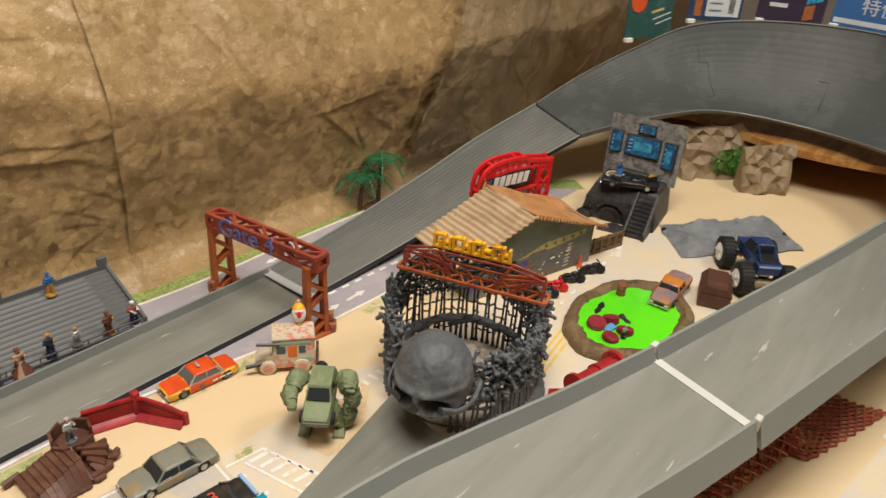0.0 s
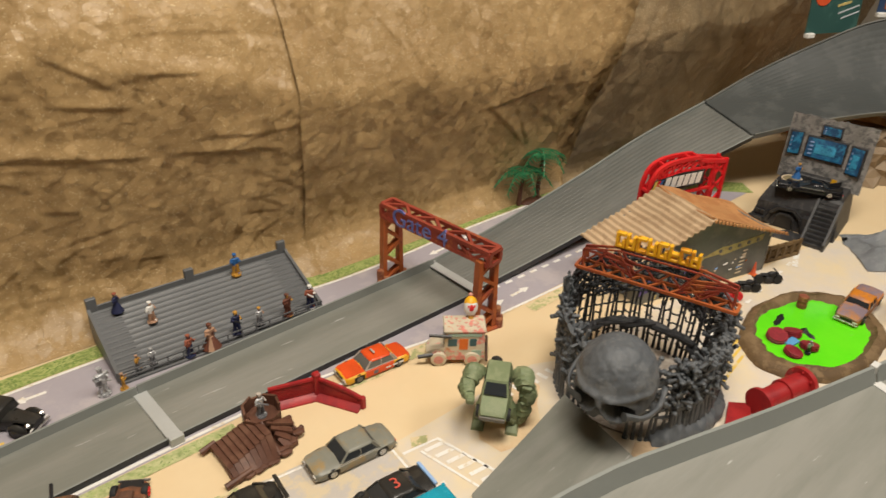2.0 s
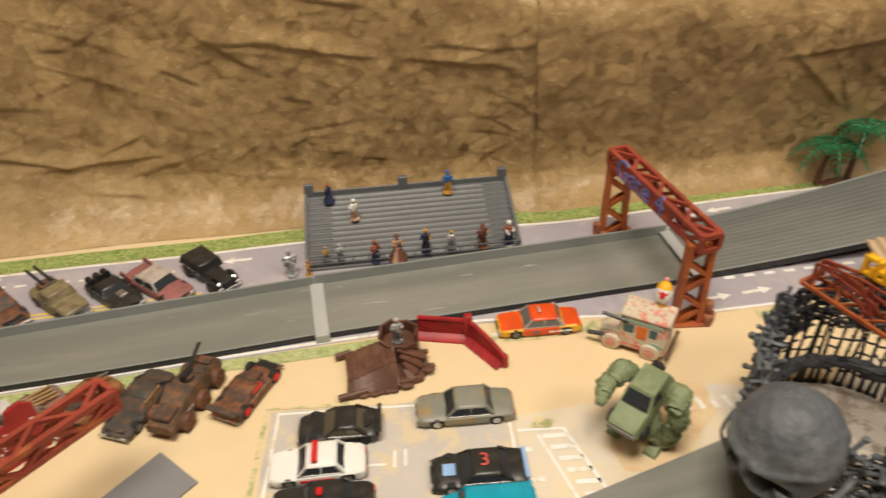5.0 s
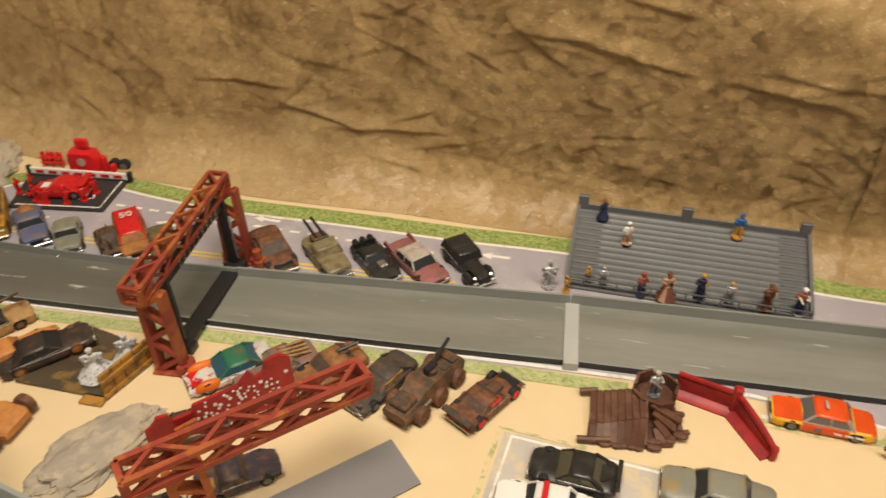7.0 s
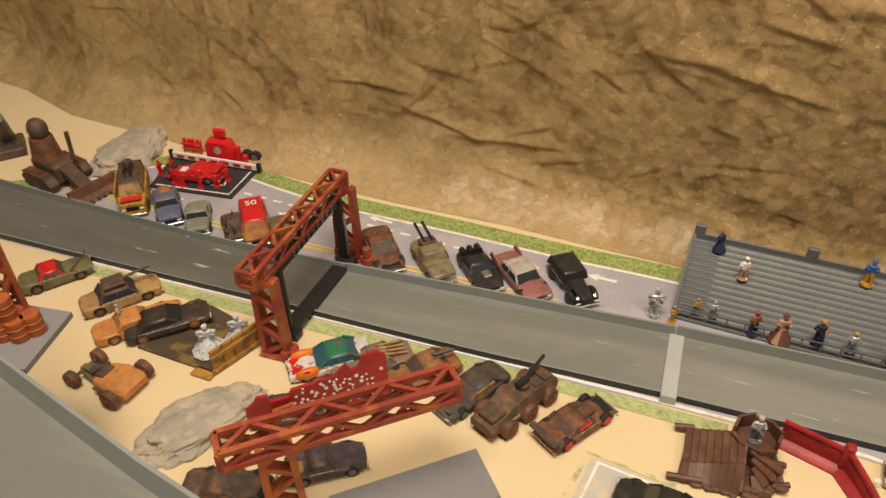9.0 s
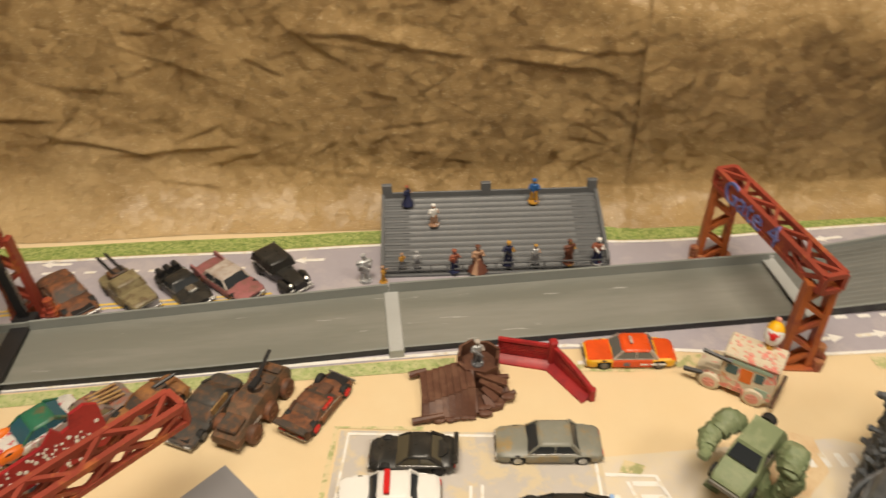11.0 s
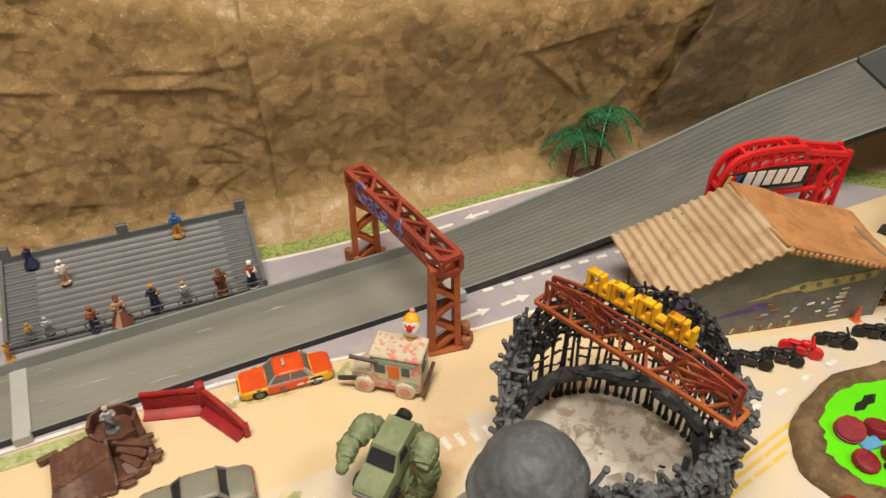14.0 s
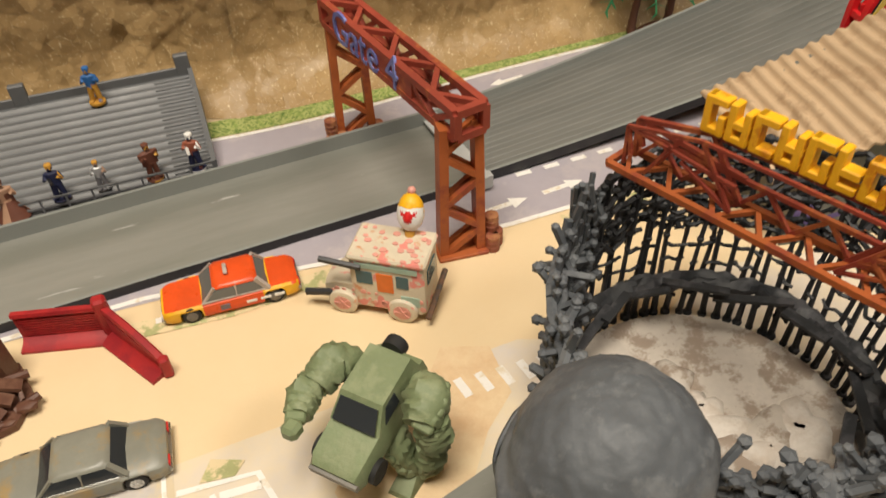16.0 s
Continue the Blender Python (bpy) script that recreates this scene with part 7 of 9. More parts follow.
# a thick knotted corner where the mesh meets the bone pile
for k in range(46):
    a = FRONT - 1.62 + rng.uniform(-.14, .14)
    z = rng.uniform(0.02, 0.104)
    p_ = on_ring(a, z, CR + rng.uniform(-0.002, 0.004))
    ball(rng.uniform(0.0012, 0.0020), p_, low, 1, (1, 1, rng.uniform(1.0, 2.0)))
    rod(p_, p_ + Vector((rng.uniform(-.002, .002), rng.uniform(-.002, .002), rng.uniform(.006, .014))), rng.uniform(0.0010, 0.0018), low, 5)
for k in range(9):
    bone_ring(low, lambda a, k=k: rim_height(a) * (0.34 + 0.075 * k), FRONT - 1.8, FRONT + 1.8, 46, 0.0017, 0.0028, 0.93, 0.6)
for k in range(260):
    a = FRONT + rng.uniform(-1.8, 1.8)
    z = rim_height(a) * (1 - rng.random() ** 1.3 * 0.65)
    p_ = on_ring(a, z, CR + rng.uniform(-0.003, 0.0015))
    q_ = p_ + Vector((rng.uniform(-.009, .009), rng.uniform(-.009, .009), rng.uniform(-.012, .012)))
    rod(p_, q_, rng.uniform(0.0013, 0.0022), low, 5)
    ball(rng.uniform(0.0020, 0.0034), p_, low, 1)
    ball(rng.uniform(0.0018, 0.0028), q_, low, 1)
# knuckle bones crowd the front wall above a row of short upright bones
knuckles = [bmesh.new() for _ in range(8)]
for k in range(330):
    pile = knuckles[k % 8]
    a = FRONT + rng.uniform(0.45, 2.05)
    z = 0.042 + (rim_height(a) - 0.042) * rng.random() ** 0.8
    p_ = on_ring(a, z, CR + rng.uniform(-0.003, 0.005))
    q_ = p_ + Vector((rng.uniform(-.007, .007), rng.uniform(-.007, .007), rng.uniform(-.010, .010)))
    rod(p_, q_, rng.uniform(0.0013, 0.0020), pile, 6)
    for w_ in (p_, q_):
        ball(rng.uniform(0.0018, 0.0031), w_, pile, 1, (1, rng.uniform(0.7, 1.2), rng.uniform(0.7, 1.1)))
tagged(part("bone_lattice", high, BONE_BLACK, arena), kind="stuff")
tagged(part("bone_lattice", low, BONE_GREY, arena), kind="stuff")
for pile in knuckles:
    tagged(part("bone_wall", pile, BONE_GREY, arena), kind="stuff")
# broken plates of the ledge inside, and the lumpy foot
rings = []
for i in range(81):
    a = FRONT + math.pi - 1.95 + 3.9 * i / 80
    z = 0.028 + 0.006 * math.cos(a - FRONT - math.pi) + 0.005 * noise.noise(Vector((a * 2.2, 0, 1)))
    reach = 0.008 + 0.007 * noise.noise(Vector((a * 2.7, 3, 0))) + 0.006 * noise.noise(Vector((a * 9, 3, 0)))
    top_ = [on_ring(a, z + 0.0022 * noise.noise(Vector((a * 12, w_ * 3, 0))) - 0.003 * w_ * w_ + 0.0030 * noise.noise(Vector((a * 22, w_ * 7, 4))), CR - 0.001 - reach * w_) for w_ in (0, 0.25, 0.5, 0.75, 0.95, 1.0)]
    rings.append(top_ + [on_ring(a, z - 0.006, CR - 0.001 - reach * 0.97), on_ring(a, z - 0.005, CR - 0.001)])
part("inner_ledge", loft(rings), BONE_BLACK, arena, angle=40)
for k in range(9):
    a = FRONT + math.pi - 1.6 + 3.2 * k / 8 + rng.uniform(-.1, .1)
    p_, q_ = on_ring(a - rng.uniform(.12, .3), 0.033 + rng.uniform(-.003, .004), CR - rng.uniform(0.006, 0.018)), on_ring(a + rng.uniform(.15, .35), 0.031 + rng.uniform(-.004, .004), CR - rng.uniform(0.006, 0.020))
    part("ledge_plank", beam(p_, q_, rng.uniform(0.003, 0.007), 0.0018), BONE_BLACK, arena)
for k in range(30):
    a = FRONT + 0.50 + 1.55 * k / 29 + rng.uniform(-.015, .015)
    p_, q_ = on_ring(a, 0.010, CR + 0.004), on_ring(a + rng.uniform(-.05, .05), rng.uniform(0.038, 0.048), CR + rng.uniform(0, 0.004))
    bm = rod(p_, q_, 0.0018, None, 7, 0.0015)
    for w_, r_ in ((p_, 0.0030), (q_, 0.0029)):
        ball(r_, w_, bm, 2, (1, 1, 0.8))
        ball(r_ * 0.8, w_ + on_ring(a + 1.57, 0, 0.0022) - Vector((CX, CY, 0)), bm, 1)
    part("upright_bone", bm, BONE_GREY, arena)
rings = []
for i in range(121):
    a = FRONT + 0.30 + (i / 120) * 1.85
    fall = min(1.0, min(i, 120 - i) / 14)
    section = []
    for r_, z in ((0.010, 0.0), (0.0125, 0.004), (0.0115, 0.010), (0.008, 0.0155), (0.003, 0.0185), (-0.002, 0.0185), (-0.006, 0.014), (-0.007, 0.006), (-0.006, 0.0)):
        q = Vector((a * 9, r_ * 160, z * 160))
        o = 0.0032 * noise.noise(q * 0.8) + 0.0014 * noise.noise(q * 2.3)
        section.append(on_ring(a, max(0.0005, (z + o) * (0.35 + 0.65 * fall)), CR + r_ + o))
    rings.append(section)
part("bone_foot", loft(rings), BONE_GREY, arena, "lumpy grey foot of the bone wall", angle=60)
FLOOR_PRINT = mat("stained_white_print", (0.52, 0.47, 0.41), 0.6, second=(0.30, 0.24, 0.19), amount=0.45, scale=55, bump=0.1, vary=0.15)
FLOOR_PALE = mat("chalky_plaster", (0.62, 0.57, 0.51), 0.7, second=(0.52, 0.45, 0.38), amount=0.4, scale=90, bump=0.25, vary=0.12, soft=0.2)
part("arena_floor", cyl(CR - 0.004, 0.002, (CX, CY, 0.0016), seg=40), FLOOR_PRINT, arena, "pale stained arena floor")
rng = random.Random(4)
for k in range(16):
    a = rng.uniform(0, math.tau)
    rr = rng.uniform(0.005, 0.050)
    s_ = rng.uniform(0.006, 0.016)
    rings = [[on_ring(a, 0.0026 + hh * 0.004, rr) + Vector((s_ * f_ * (1 + 0.3 * math.sin(3 * b_ + k)) * math.cos(b_), s_ * f_ * (1 + 0.3 * math.cos(2 * b_ + k)) * math.sin(b_), 0)) for b_ in [j * math.tau / 14 for j in range(14)]] for hh, f_ in ((0, 1), (0.4, 0.9), (0.8, 0.6), (1.0, 0.2))]
    part("floor_lump", loft(rings), FLOOR_PALE if k % 3 else FLOOR_PRINT, arena)
# skull: cranium, brow, sockets, nose and upper jaw
bm = bmesh.new()
bmesh.ops.create_icosphere(bm, subdivisions=6, radius=1.0)
eyes = [Vector((0.86, s * 0.41, -0.11)) for s in (-1, 1)]
for v in bm.verts:
    d = v.co.normalized()
    fx = max(0.0, d.x)
    k = 1.0 + 0.05 * max(0.0, d.z) * max(0.0, -d.x)
    if fx > 0:
        k += 0.10 * fx * max(0.0, min(1.0, (-d.z - 0.02) * 2.2))
        for e in eyes:
            q = math.hypot((d.y - e.y) / 0.30, (d.z - e.z + 0.20 * abs(d.y)) / 0.175)
            k -= 0.45 * max(0.0, min(1.0, (1.12 - q) * 4.0)) * min(1.0, fx * 3)
            k += 0.045 * math.exp(-((q - 1.32) / 0.25) ** 2) * fx
        k += 0.085 * math.exp(-((d.z - 0.075 - 0.05 * abs(d.y)) / 0.075) ** 2) * min(1.0, fx * 1.6) * (1 - 0.45 * math.exp(-(d.y / 0.10) ** 2))
        q = math.hypot(d.y / (0.05 + 0.24 * max(0.0, min(1.0, (-0.14 - d.z) / 0.45))), (d.z + 0.52) / 0.36)
        k -= 0.42 * max(0.0, min(1.0, (1.12 - q) * 4.0)) * fx
    k -= 0.06 * math.exp(-((abs(d.y) - 0.80) / 0.16) ** 2 - ((d.z + 0.02) / 0.30) ** 2)
    k += 0.030 * noise.noise(d * 2.6 + Vector((4, 0, 0))) + 0.014 * noise.noise(d * 7) + 0.009 * noise.noise(d * 17) + 0.004 * noise.noise(d * 38)
    x, y, z = d.x * 0.0365 * k, d.y * 0.0340 * k, d.z * (0.0365 if d.z > 0 else 0.0420) * k
    if d.z < -0.35:
        s = min(1.0, (-d.z - 0.35) * 2.2)
        y *= 1 - 0.26 * s
        x = x * (1 - 0.06 * s) if x > 0 else x * (1 - 0.5 * s)
        z = max(z, -0.0330 + 0.003 * noise.noise(Vector((d.y * 9, d.x * 6, 0))))
    if x < 0:
        x *= 0.85
    v.co = Vector((x, y, z))
for f in bm.faces:
    c_ = f.calc_center_median()
    if c_.length < 0.0290 and c_.x > 0.006:
        f.material_index = 1
sk = part("skull", bm, [BONE_GREY, BLACK_PLASTIC], arena, "rough dark grey skull with black eye sockets", angle=60)
SKULL = pose(0.2690, -0.2885, 0.0780, 0, 0, 196)
sk.matrix_local = SKULL
for s in (-1, 1):
    pts = smooth_line([(0.0300, s * 0.0195, -0.0125), (0.0215, s * 0.0320, -0.0140), (0.0050, s * 0.0385, -0.0115), (-0.0120, s * 0.0370, -0.0060)], 14)
    rings = []
    for i, q in enumerate(pts):
        r_ = 0.0042 - 0.0016 * math.sin(math.pi * i / 14) + 0.0008 * noise.noise(q * 200)
        rings.append([q + Vector((0.3 * s * math.cos(b) * r_, s * math.cos(b) * r_ * 0.7, math.sin(b) * r_)) for b in [j * math.tau / 9 for j in range(9)]])
    ck = part("cheek_bone", loft(rings), BONE_GREY, arena)
    ck.matrix_local = SKULL
# grey entry ramp
bm = bmesh.new()
lo = [(0.276, -0.234, 0.0165), (0.140, -0.2575, 0.003), (0.105, -0.345, 0.003), (0.262, -0.322, 0.0165)]
loft([[(x, y, 0.0004) for x, y, z in lo], lo], bm)
part("entry_ramp", bm, TRACK, arena, "flat grey entry ramp")
part("card_edge", slab([(0.262, -0.318), (0.300, -0.345), (0.345, -0.345), (0.29, -0.305)], 0.0006, 0.003), CARD_ROOF, arena)

# sign truss with eight yellow block shapes
sign = thing("sign_truss", (0, 0, 0), "rust-orange lattice truss with a row of yellow block letters", "sign")
A, B = Vector((0.3350, -0.1858, 0.1135)), Vector((0.3785, -0.3245, 0.1160))
D_ = (B - A).normalized()
S_ = Vector((D_.y, -D_.x, 0)).normalized()
UP = S_.cross(D_).normalized()
if UP.z < 0:
    UP = -UP
bm = bmesh.new()
for off in (-0.0075, 0.0075):
    beam(A + S_ * off, B + S_ * off, 0.0026, bm=bm)
for i in range(15):
    p_, q_ = A.lerp(B, i / 15), A.lerp(B, (i + 1) / 15)
    s = 1 if i % 2 else -1
    beam(p_ + S_ * s * 0.0075, q_ - S_ * s * 0.0075, 0.0019, bm=bm)
beam(A - S_ * 0.0075, A + S_ * 0.0075, 0.0026, bm=bm)
beam(B - S_ * 0.0075, B + S_ * 0.0075, 0.0026, bm=bm)
part("deck_truss", bm, RUST_ORANGE, sign)
bm = bmesh.new()
T0, T1 = A.lerp(B, 0.03) + UP * 0.0175, A.lerp(B, 0.97) + UP * 0.0195
T2, T3 = A.lerp(B, 0.25) + UP * 0.025, A.lerp(B, 0.76) + UP * 0.025
for p_, q_ in ((A.lerp(B, 0.03), T0), (T0, A.lerp(B, 0.36) + UP * 0.013), (T0, T2), (T2, T3), (T3, T1), (T1, A.lerp(B, 0.97)), (A.lerp(B, 0.36) + UP * 0.002, T2),
               (A.lerp(B, 0.36) + UP * 0.002, A.lerp(B, 0.20) + UP * 0.013), (A.lerp(B, 0.10), T0 + D_ * 0.02), (T3, A.lerp(B, 0.64)), (A.lerp(B, 0.64), T1),
               (A.lerp(B, 0.70) + UP * 0.012, T1), (A.lerp(B, 0.78), A.lerp(B, 0.70) + UP * 0.012), (A.lerp(B, 0.78), A.lerp(B, 0.88) + UP * 0.012), (A.lerp(B, 0.05) + UP * 0.006, T0)):
    beam(p_ - S_ * 0.004, q_ - S_ * 0.004, 0.0020, bm=bm)
    beam(p_ + S_ * 0.003, q_ + S_ * 0.003, 0.0014, bm=bm)
for i in range(12):
    p_, q_ = A.lerp(B, 0.03 + 0.0783 * i), A.lerp(B, 0.03 + 0.0783 * (i + 1))
    lift_ = UP * 0.0125
    beam(p_ + lift_ - S_ * 0.004, q_ + lift_ - S_ * 0.004, 0.0018, bm=bm)
    beam(p_ + (lift_ if i % 2 else lift_ * 0) - S_ * 0.004, q_ + (lift_ * 0 if i % 2 else lift_) - S_ * 0.004, 0.0015, bm=bm)
part("upper_frame", bm, RUST_RED, sign)
for i in range(8):
    c0 = A.lerp(B, 0.245 + 0.066 * i) + UP * 0.0335 - S_ * 0.004
    rot = Matrix((D_, S_, UP)).transposed().to_4x4()
    bm = bmesh.new()
    w_, h_ = 0.0090, 0.0150
    m_ = Matrix.Translation(c0) @ rot
    box(0.0030, 0.0058, h_, (-w_ / 2 + 0.0016, 0, -h_ / 2), 0.0005, bm, m_)
    if i % 3 != 2:
        box(0.0028, 0.0058, h_ * (0.9 if i % 2 else 0.55), (w_ / 2 - 0.0016, 0, -h_ / 2), 0.0005, bm, m_)
    box(w_, 0.0056, 0.0032, (0, 0, h_ / 2 - 0.0032 if i % 2 == 0 else -0.002), 0.0005, bm, m_)
    box(w_, 0.0056, 0.0030, (0, 0, -h_ / 2), 0.0005, bm, m_)
    part("block_letter", bm, YELLOW, sign)


# ---------------------------------------------------------------- card shack
shack = thing("card_shack", (0, 0, 0), "dark painted card shack with a corrugated brown roof", "toy building")
FL, FR = Vector((0.470, -0.1735, 0)), Vector((0.661, -0.2225, 0))
BK = Vector((0.021, 0.078, 0))
EZ, PZ = 0.056, 0.098
PK = Vector((0.546, -0.1965, PZ))


def wall(pts, name, material, thick):
    bm = bmesh.new()
    loft([[Vector(q) for q in pts], [Vector(q) + thick for q in pts]], bm)
    return part(name, bm, material, shack, smooth=False)


up = Vector((0, 0, EZ))
wall([FL, FR, FR + up, PK, FL + up], "front_wall", SHACK_WALL, BK.normalized() * 0.0025)
wall([FL + BK, FR + BK, FR + BK + up, PK + BK, FL + BK + up], "back_wall", SHACK_WALL, -BK.normalized() * 0.0025)
wall([FL, FL + BK, FL + BK + up, FL + up], "side_wall", SHACK_WALL, Vector((0.0025, 0, 0)))
wall([FR, FR + BK, FR + BK + up, FR + up], "side_wall", SHACK_WALL, Vector((-0.0025, 0, 0)))


def roof_sheet(e0, r0, depth, waves, amp, name, material, sag=0.0, lift=0.0):
    """A sheet between eave and ridge, its corrugations along the ridge."""
    nu, nv = waves * 6, 14
    dep = Vector(depth)
    nrm = (Vector(r0) - Vector(e0)).cross(dep).normalized()
    if nrm.z < 0:
        nrm = -nrm
    bm = bmesh.new()
    grids = []
    for t in (0.0, -0.0016):
        rows_ = []
        for i in range(nu + 1):
            u = i / nu
            row = []
            for j in range(nv + 1):
                v = j / nv
                p_ = Vector(e0).lerp(Vector(r0), u) + dep * v
                p_ += nrm * (amp * math.sin(u * waves * math.tau + 0.5 * noise.noise(Vector((v * 2, u * 3, 1)))) + t - sag * math.sin(math.pi * v) + 0.002 * noise.noise(Vector((u * 3, v * 3, lift))))
                row.append(bm.verts.new(p_))
            rows_.append(row)
        grids.append(rows_)
    for g in grids:
        for i in range(nu):
            for j in range(nv):
                bm.faces.new((g[i][j], g[i + 1][j], g[i + 1][j + 1], g[i][j + 1]))
    a_, b_ = grids
    for i in range(nu):
        for j in (0, nv):
            bm.faces.new((a_[i][j], a_[i + 1][j], b_[i + 1][j], b_[i][j]))
    for j in range(nv):
        for i in (0, nu):
            bm.faces.new((a_[i][j], a_[i][j + 1], b_[i][j + 1], b_[i][j]))
    return part(name, bm, material, shack, angle=60)


over = BK.normalized() * 0.012
roof_sheet(FL + up - Vector((0.018, -0.005, 0.007)) - over * 0.2, PK + Vector((0.002, 0, 0.003)) - over, BK + over * 1.2, 14, 0.0014, "corrugated_roof", CARD_ROOF, 0, 1)
roof_sheet(FR + up + Vector((0.016, -0.003, -0.004)) - over, PK + Vector((-0.001, 0, 0.004)) - over * 0.6, BK + over, 3, 0.0004, "orange_roof", CARD_ORANGE, 0.004, 5)
# scalloped trim of the orange roof
bm = bmesh.new()
for k in range(22):
    q = (PK - over).lerp(FR + up + Vector((0.016, -0.003, -0.004)) - over, k / 22) + Vector((0, 0, 0.0005))
    cyl(0.0022, 0.0018, q, "y", bm, 8)
part("scalloped_trim", bm, CARD_ORANGE, shack)
DX = (FR - FL).normalized()
NF = Vector((DX.y, -DX.x, 0))


def on_front(u, z, off=0.0008):
    return FL.lerp(FR, u) + NF * off + Vector((0, 0, z))


def patch(name, pts, material, label="", off=0.0008):
    bm = bmesh.new()
    loft([[on_front(u, z, off) for u, z in pts], [on_front(u, z, 0.0001) for u, z in pts]], bm)
    return part(name, bm, material, shack, label, smooth=False)


PALE_Y = mat("pale_yellow_paint", (0.58, 0.48, 0.18), 0.5, second=(0.40, 0.30, 0.12), amount=0.35, scale=180, bump=0.03)
ORANGE_P = mat("orange_brush_paint", (0.40, 0.13, 0.04), 0.5, second=(0.25, 0.08, 0.03), amount=0.4, scale=180, bump=0.03)
CREAM_P = mat("cream_brush_paint", (0.60, 0.50, 0.36), 0.5, scale=180, bump=0.03)
patch("yellow_band", [(0.10, 0.032), (0.44, 0.038), (0.46, 0.041), (0.57, 0.042), (0.60, 0.039), (0.92, 0.046), (0.93, 0.054), (0.62, 0.050), (0.58, 0.052), (0.45, 0.051), (0.12, 0.041)], PALE_Y, "pale yellow painted band of tyre shapes")
for k in range(9):
    bm = bmesh.new()
    u = 0.18 + 0.075 * k + (0.1 if k > 3 else 0)
    m_ = Matrix.Translation(on_front(min(u, 0.9), 0.0405 + 0.009 * u, 0.0012)) @ Matrix((DX, Vector((0, 0, 1)), NF)).transposed().to_4x4()
    cyl(0.0026, 0.0006, (0, 0, 0), bm=bm, seg=10, m=m_)
    part("tyre_shape", bm, SHACK_WALL, shack, "dark rings on the yellow band")
patch("orange_stroke", [(0.31, 0.057), (0.36, 0.052), (0.47, 0.058), (0.66, 0.076), (0.65, 0.081), (0.46, 0.066), (0.37, 0.059)], ORANGE_P, "orange painted strokes")
patch("orange_stroke", [(0.50, 0.074), (0.52, 0.074), (0.505, 0.083), (0.495, 0.083)], ORANGE_P)
rng = random.Random(6)
for k in range(9):
    u = 0.37 + 0.026 * k
    z_ = 0.064 + 0.0075 * math.sin(k * 2.1) * 0.5 + 0.0006 * k
    patch("cream_mark", [(u, z_), (u + 0.018, z_ + 0.001), (u + 0.020, z_ + 0.0035), (u + 0.004, z_ + 0.004)], CREAM_P, "cream unreadable painted writing bars", 0.0012)
for k in range(16):
    u, z_ = rng.uniform(0.40, 0.86), rng.uniform(0.008, 0.032)
    w_ = rng.uniform(0.01, 0.04)
    patch("paint_mark", [(u, z_), (u + w_, z_ + 0.0005), (u + w_, z_ + rng.uniform(0.001, 0.003)), (u, z_ + 0.001)], rng.choice((PRINT_WHITE, CREAM_P, ORANGE_P, PALE_BLUE)), "", 0.0011)
for k in range(7):
    patch("paint_mark", [(0.755 + 0.004 * k, 0.006 + 0.005 * k), (0.80 + 0.002 * k, 0.007 + 0.005 * k), (0.80 + 0.002 * k, 0.0082 + 0.005 * k), (0.755 + 0.004 * k, 0.0075 + 0.005 * k)], CREAM_P, "", 0.0011)
for k in range(12):
    u = 0.12 + 0.045 * k
    patch("paint_mark", [(u, 0.002), (u + 0.012, 0.002), (u + 0.017, 0.0075), (u + 0.005, 0.007)], ORANGE_P if k % 2 else PALE_Y, "", 0.0010)
patch("purple_patch", [(0.0, 0.012), (0.16, 0.018), (0.12, 0.034), (0.10, 0.046), (0.16, 0.058), (0.0, 0.052)], PURPLE, "violet painted corner", 0.0006)
patch("purple_patch", [(0.16, 0.020), (0.44, 0.026), (0.44, 0.033), (0.14, 0.033)], PURPLE, "", 0.0005)
patch("white_edge", [(0.975, 0.050), (0.995, 0.054), (0.998, 0.052), (0.978, 0.048)], PRINT_WHITE)

cone = thing("traffic_cone", (0.6405, -0.2215, 0), "small orange traffic cone against the shack", "traffic cone")
part("cone", cyl(0.0032, 0.016, (0, 0, 0.009), seg=12, r2=0.0008), mat("orange_cone", (0.75, 0.13, 0.05), 0.5, scale=200, bump=0.02), cone)
part("base", box(0.008, 0.008, 0.0012, (0, 0, 0), 0.0003), ORANGE_CAR, cone)

fence = thing("pallet_fence", (0, 0, 0), "brown wooden pallet fence beside the shack", "fence")
PALLET = mat("brown_gold_wood", (0.19, 0.12, 0.05), 0.6, second=(0.11, 0.065, 0.03), amount=0.4, scale=80, bump=0.2, vary=0.2)
F0, F1 = Vector((0.668, -0.2120, 0)), Vector((0.732, -0.2300, 0))
part("backing", beam(F0 + Vector((0, 0, 0.012)), F1 + Vector((0, 0, 0.012)), 0.002, 0.020), PALLET, fence)
FN = Vector(((F1 - F0).y, -(F1 - F0).x, 0)).normalized()
for z_ in (0.003, 0.021):
    part("rail", beam(F0 + FN * 0.002 + Vector((0, 0, z_)), F1 + FN * 0.002 + Vector((0, 0, z_)), 0.003, 0.0042), PALLET, fence)
for k in range(6):
    q = F0.lerp(F1, k / 5) + FN * 0.002
    part("slat", beam(q + Vector((0, 0, 0.0005)), q + Vector((0, 0, 0.024)), 0.004, 0.003), PALLET, fence)
for k in range(5):
    q = F0.lerp(F1, (k + 0.5) / 5) + FN * 0.0014 + Vector((0, 0, 0.012))
    bm = bmesh.new()
    d1 = (F1 - F0).normalized()
    for sx, sz in ((1, 1), (1, -1)):
        beam(q - d1 * 0.005 * sx - Vector((0, 0, 0.005 * sz)), q + d1 * 0.005 * sx + Vector((0, 0, 0.005 * sz)), 0.0022, bm=bm)
    part("brace", bm, PALLET, fence)


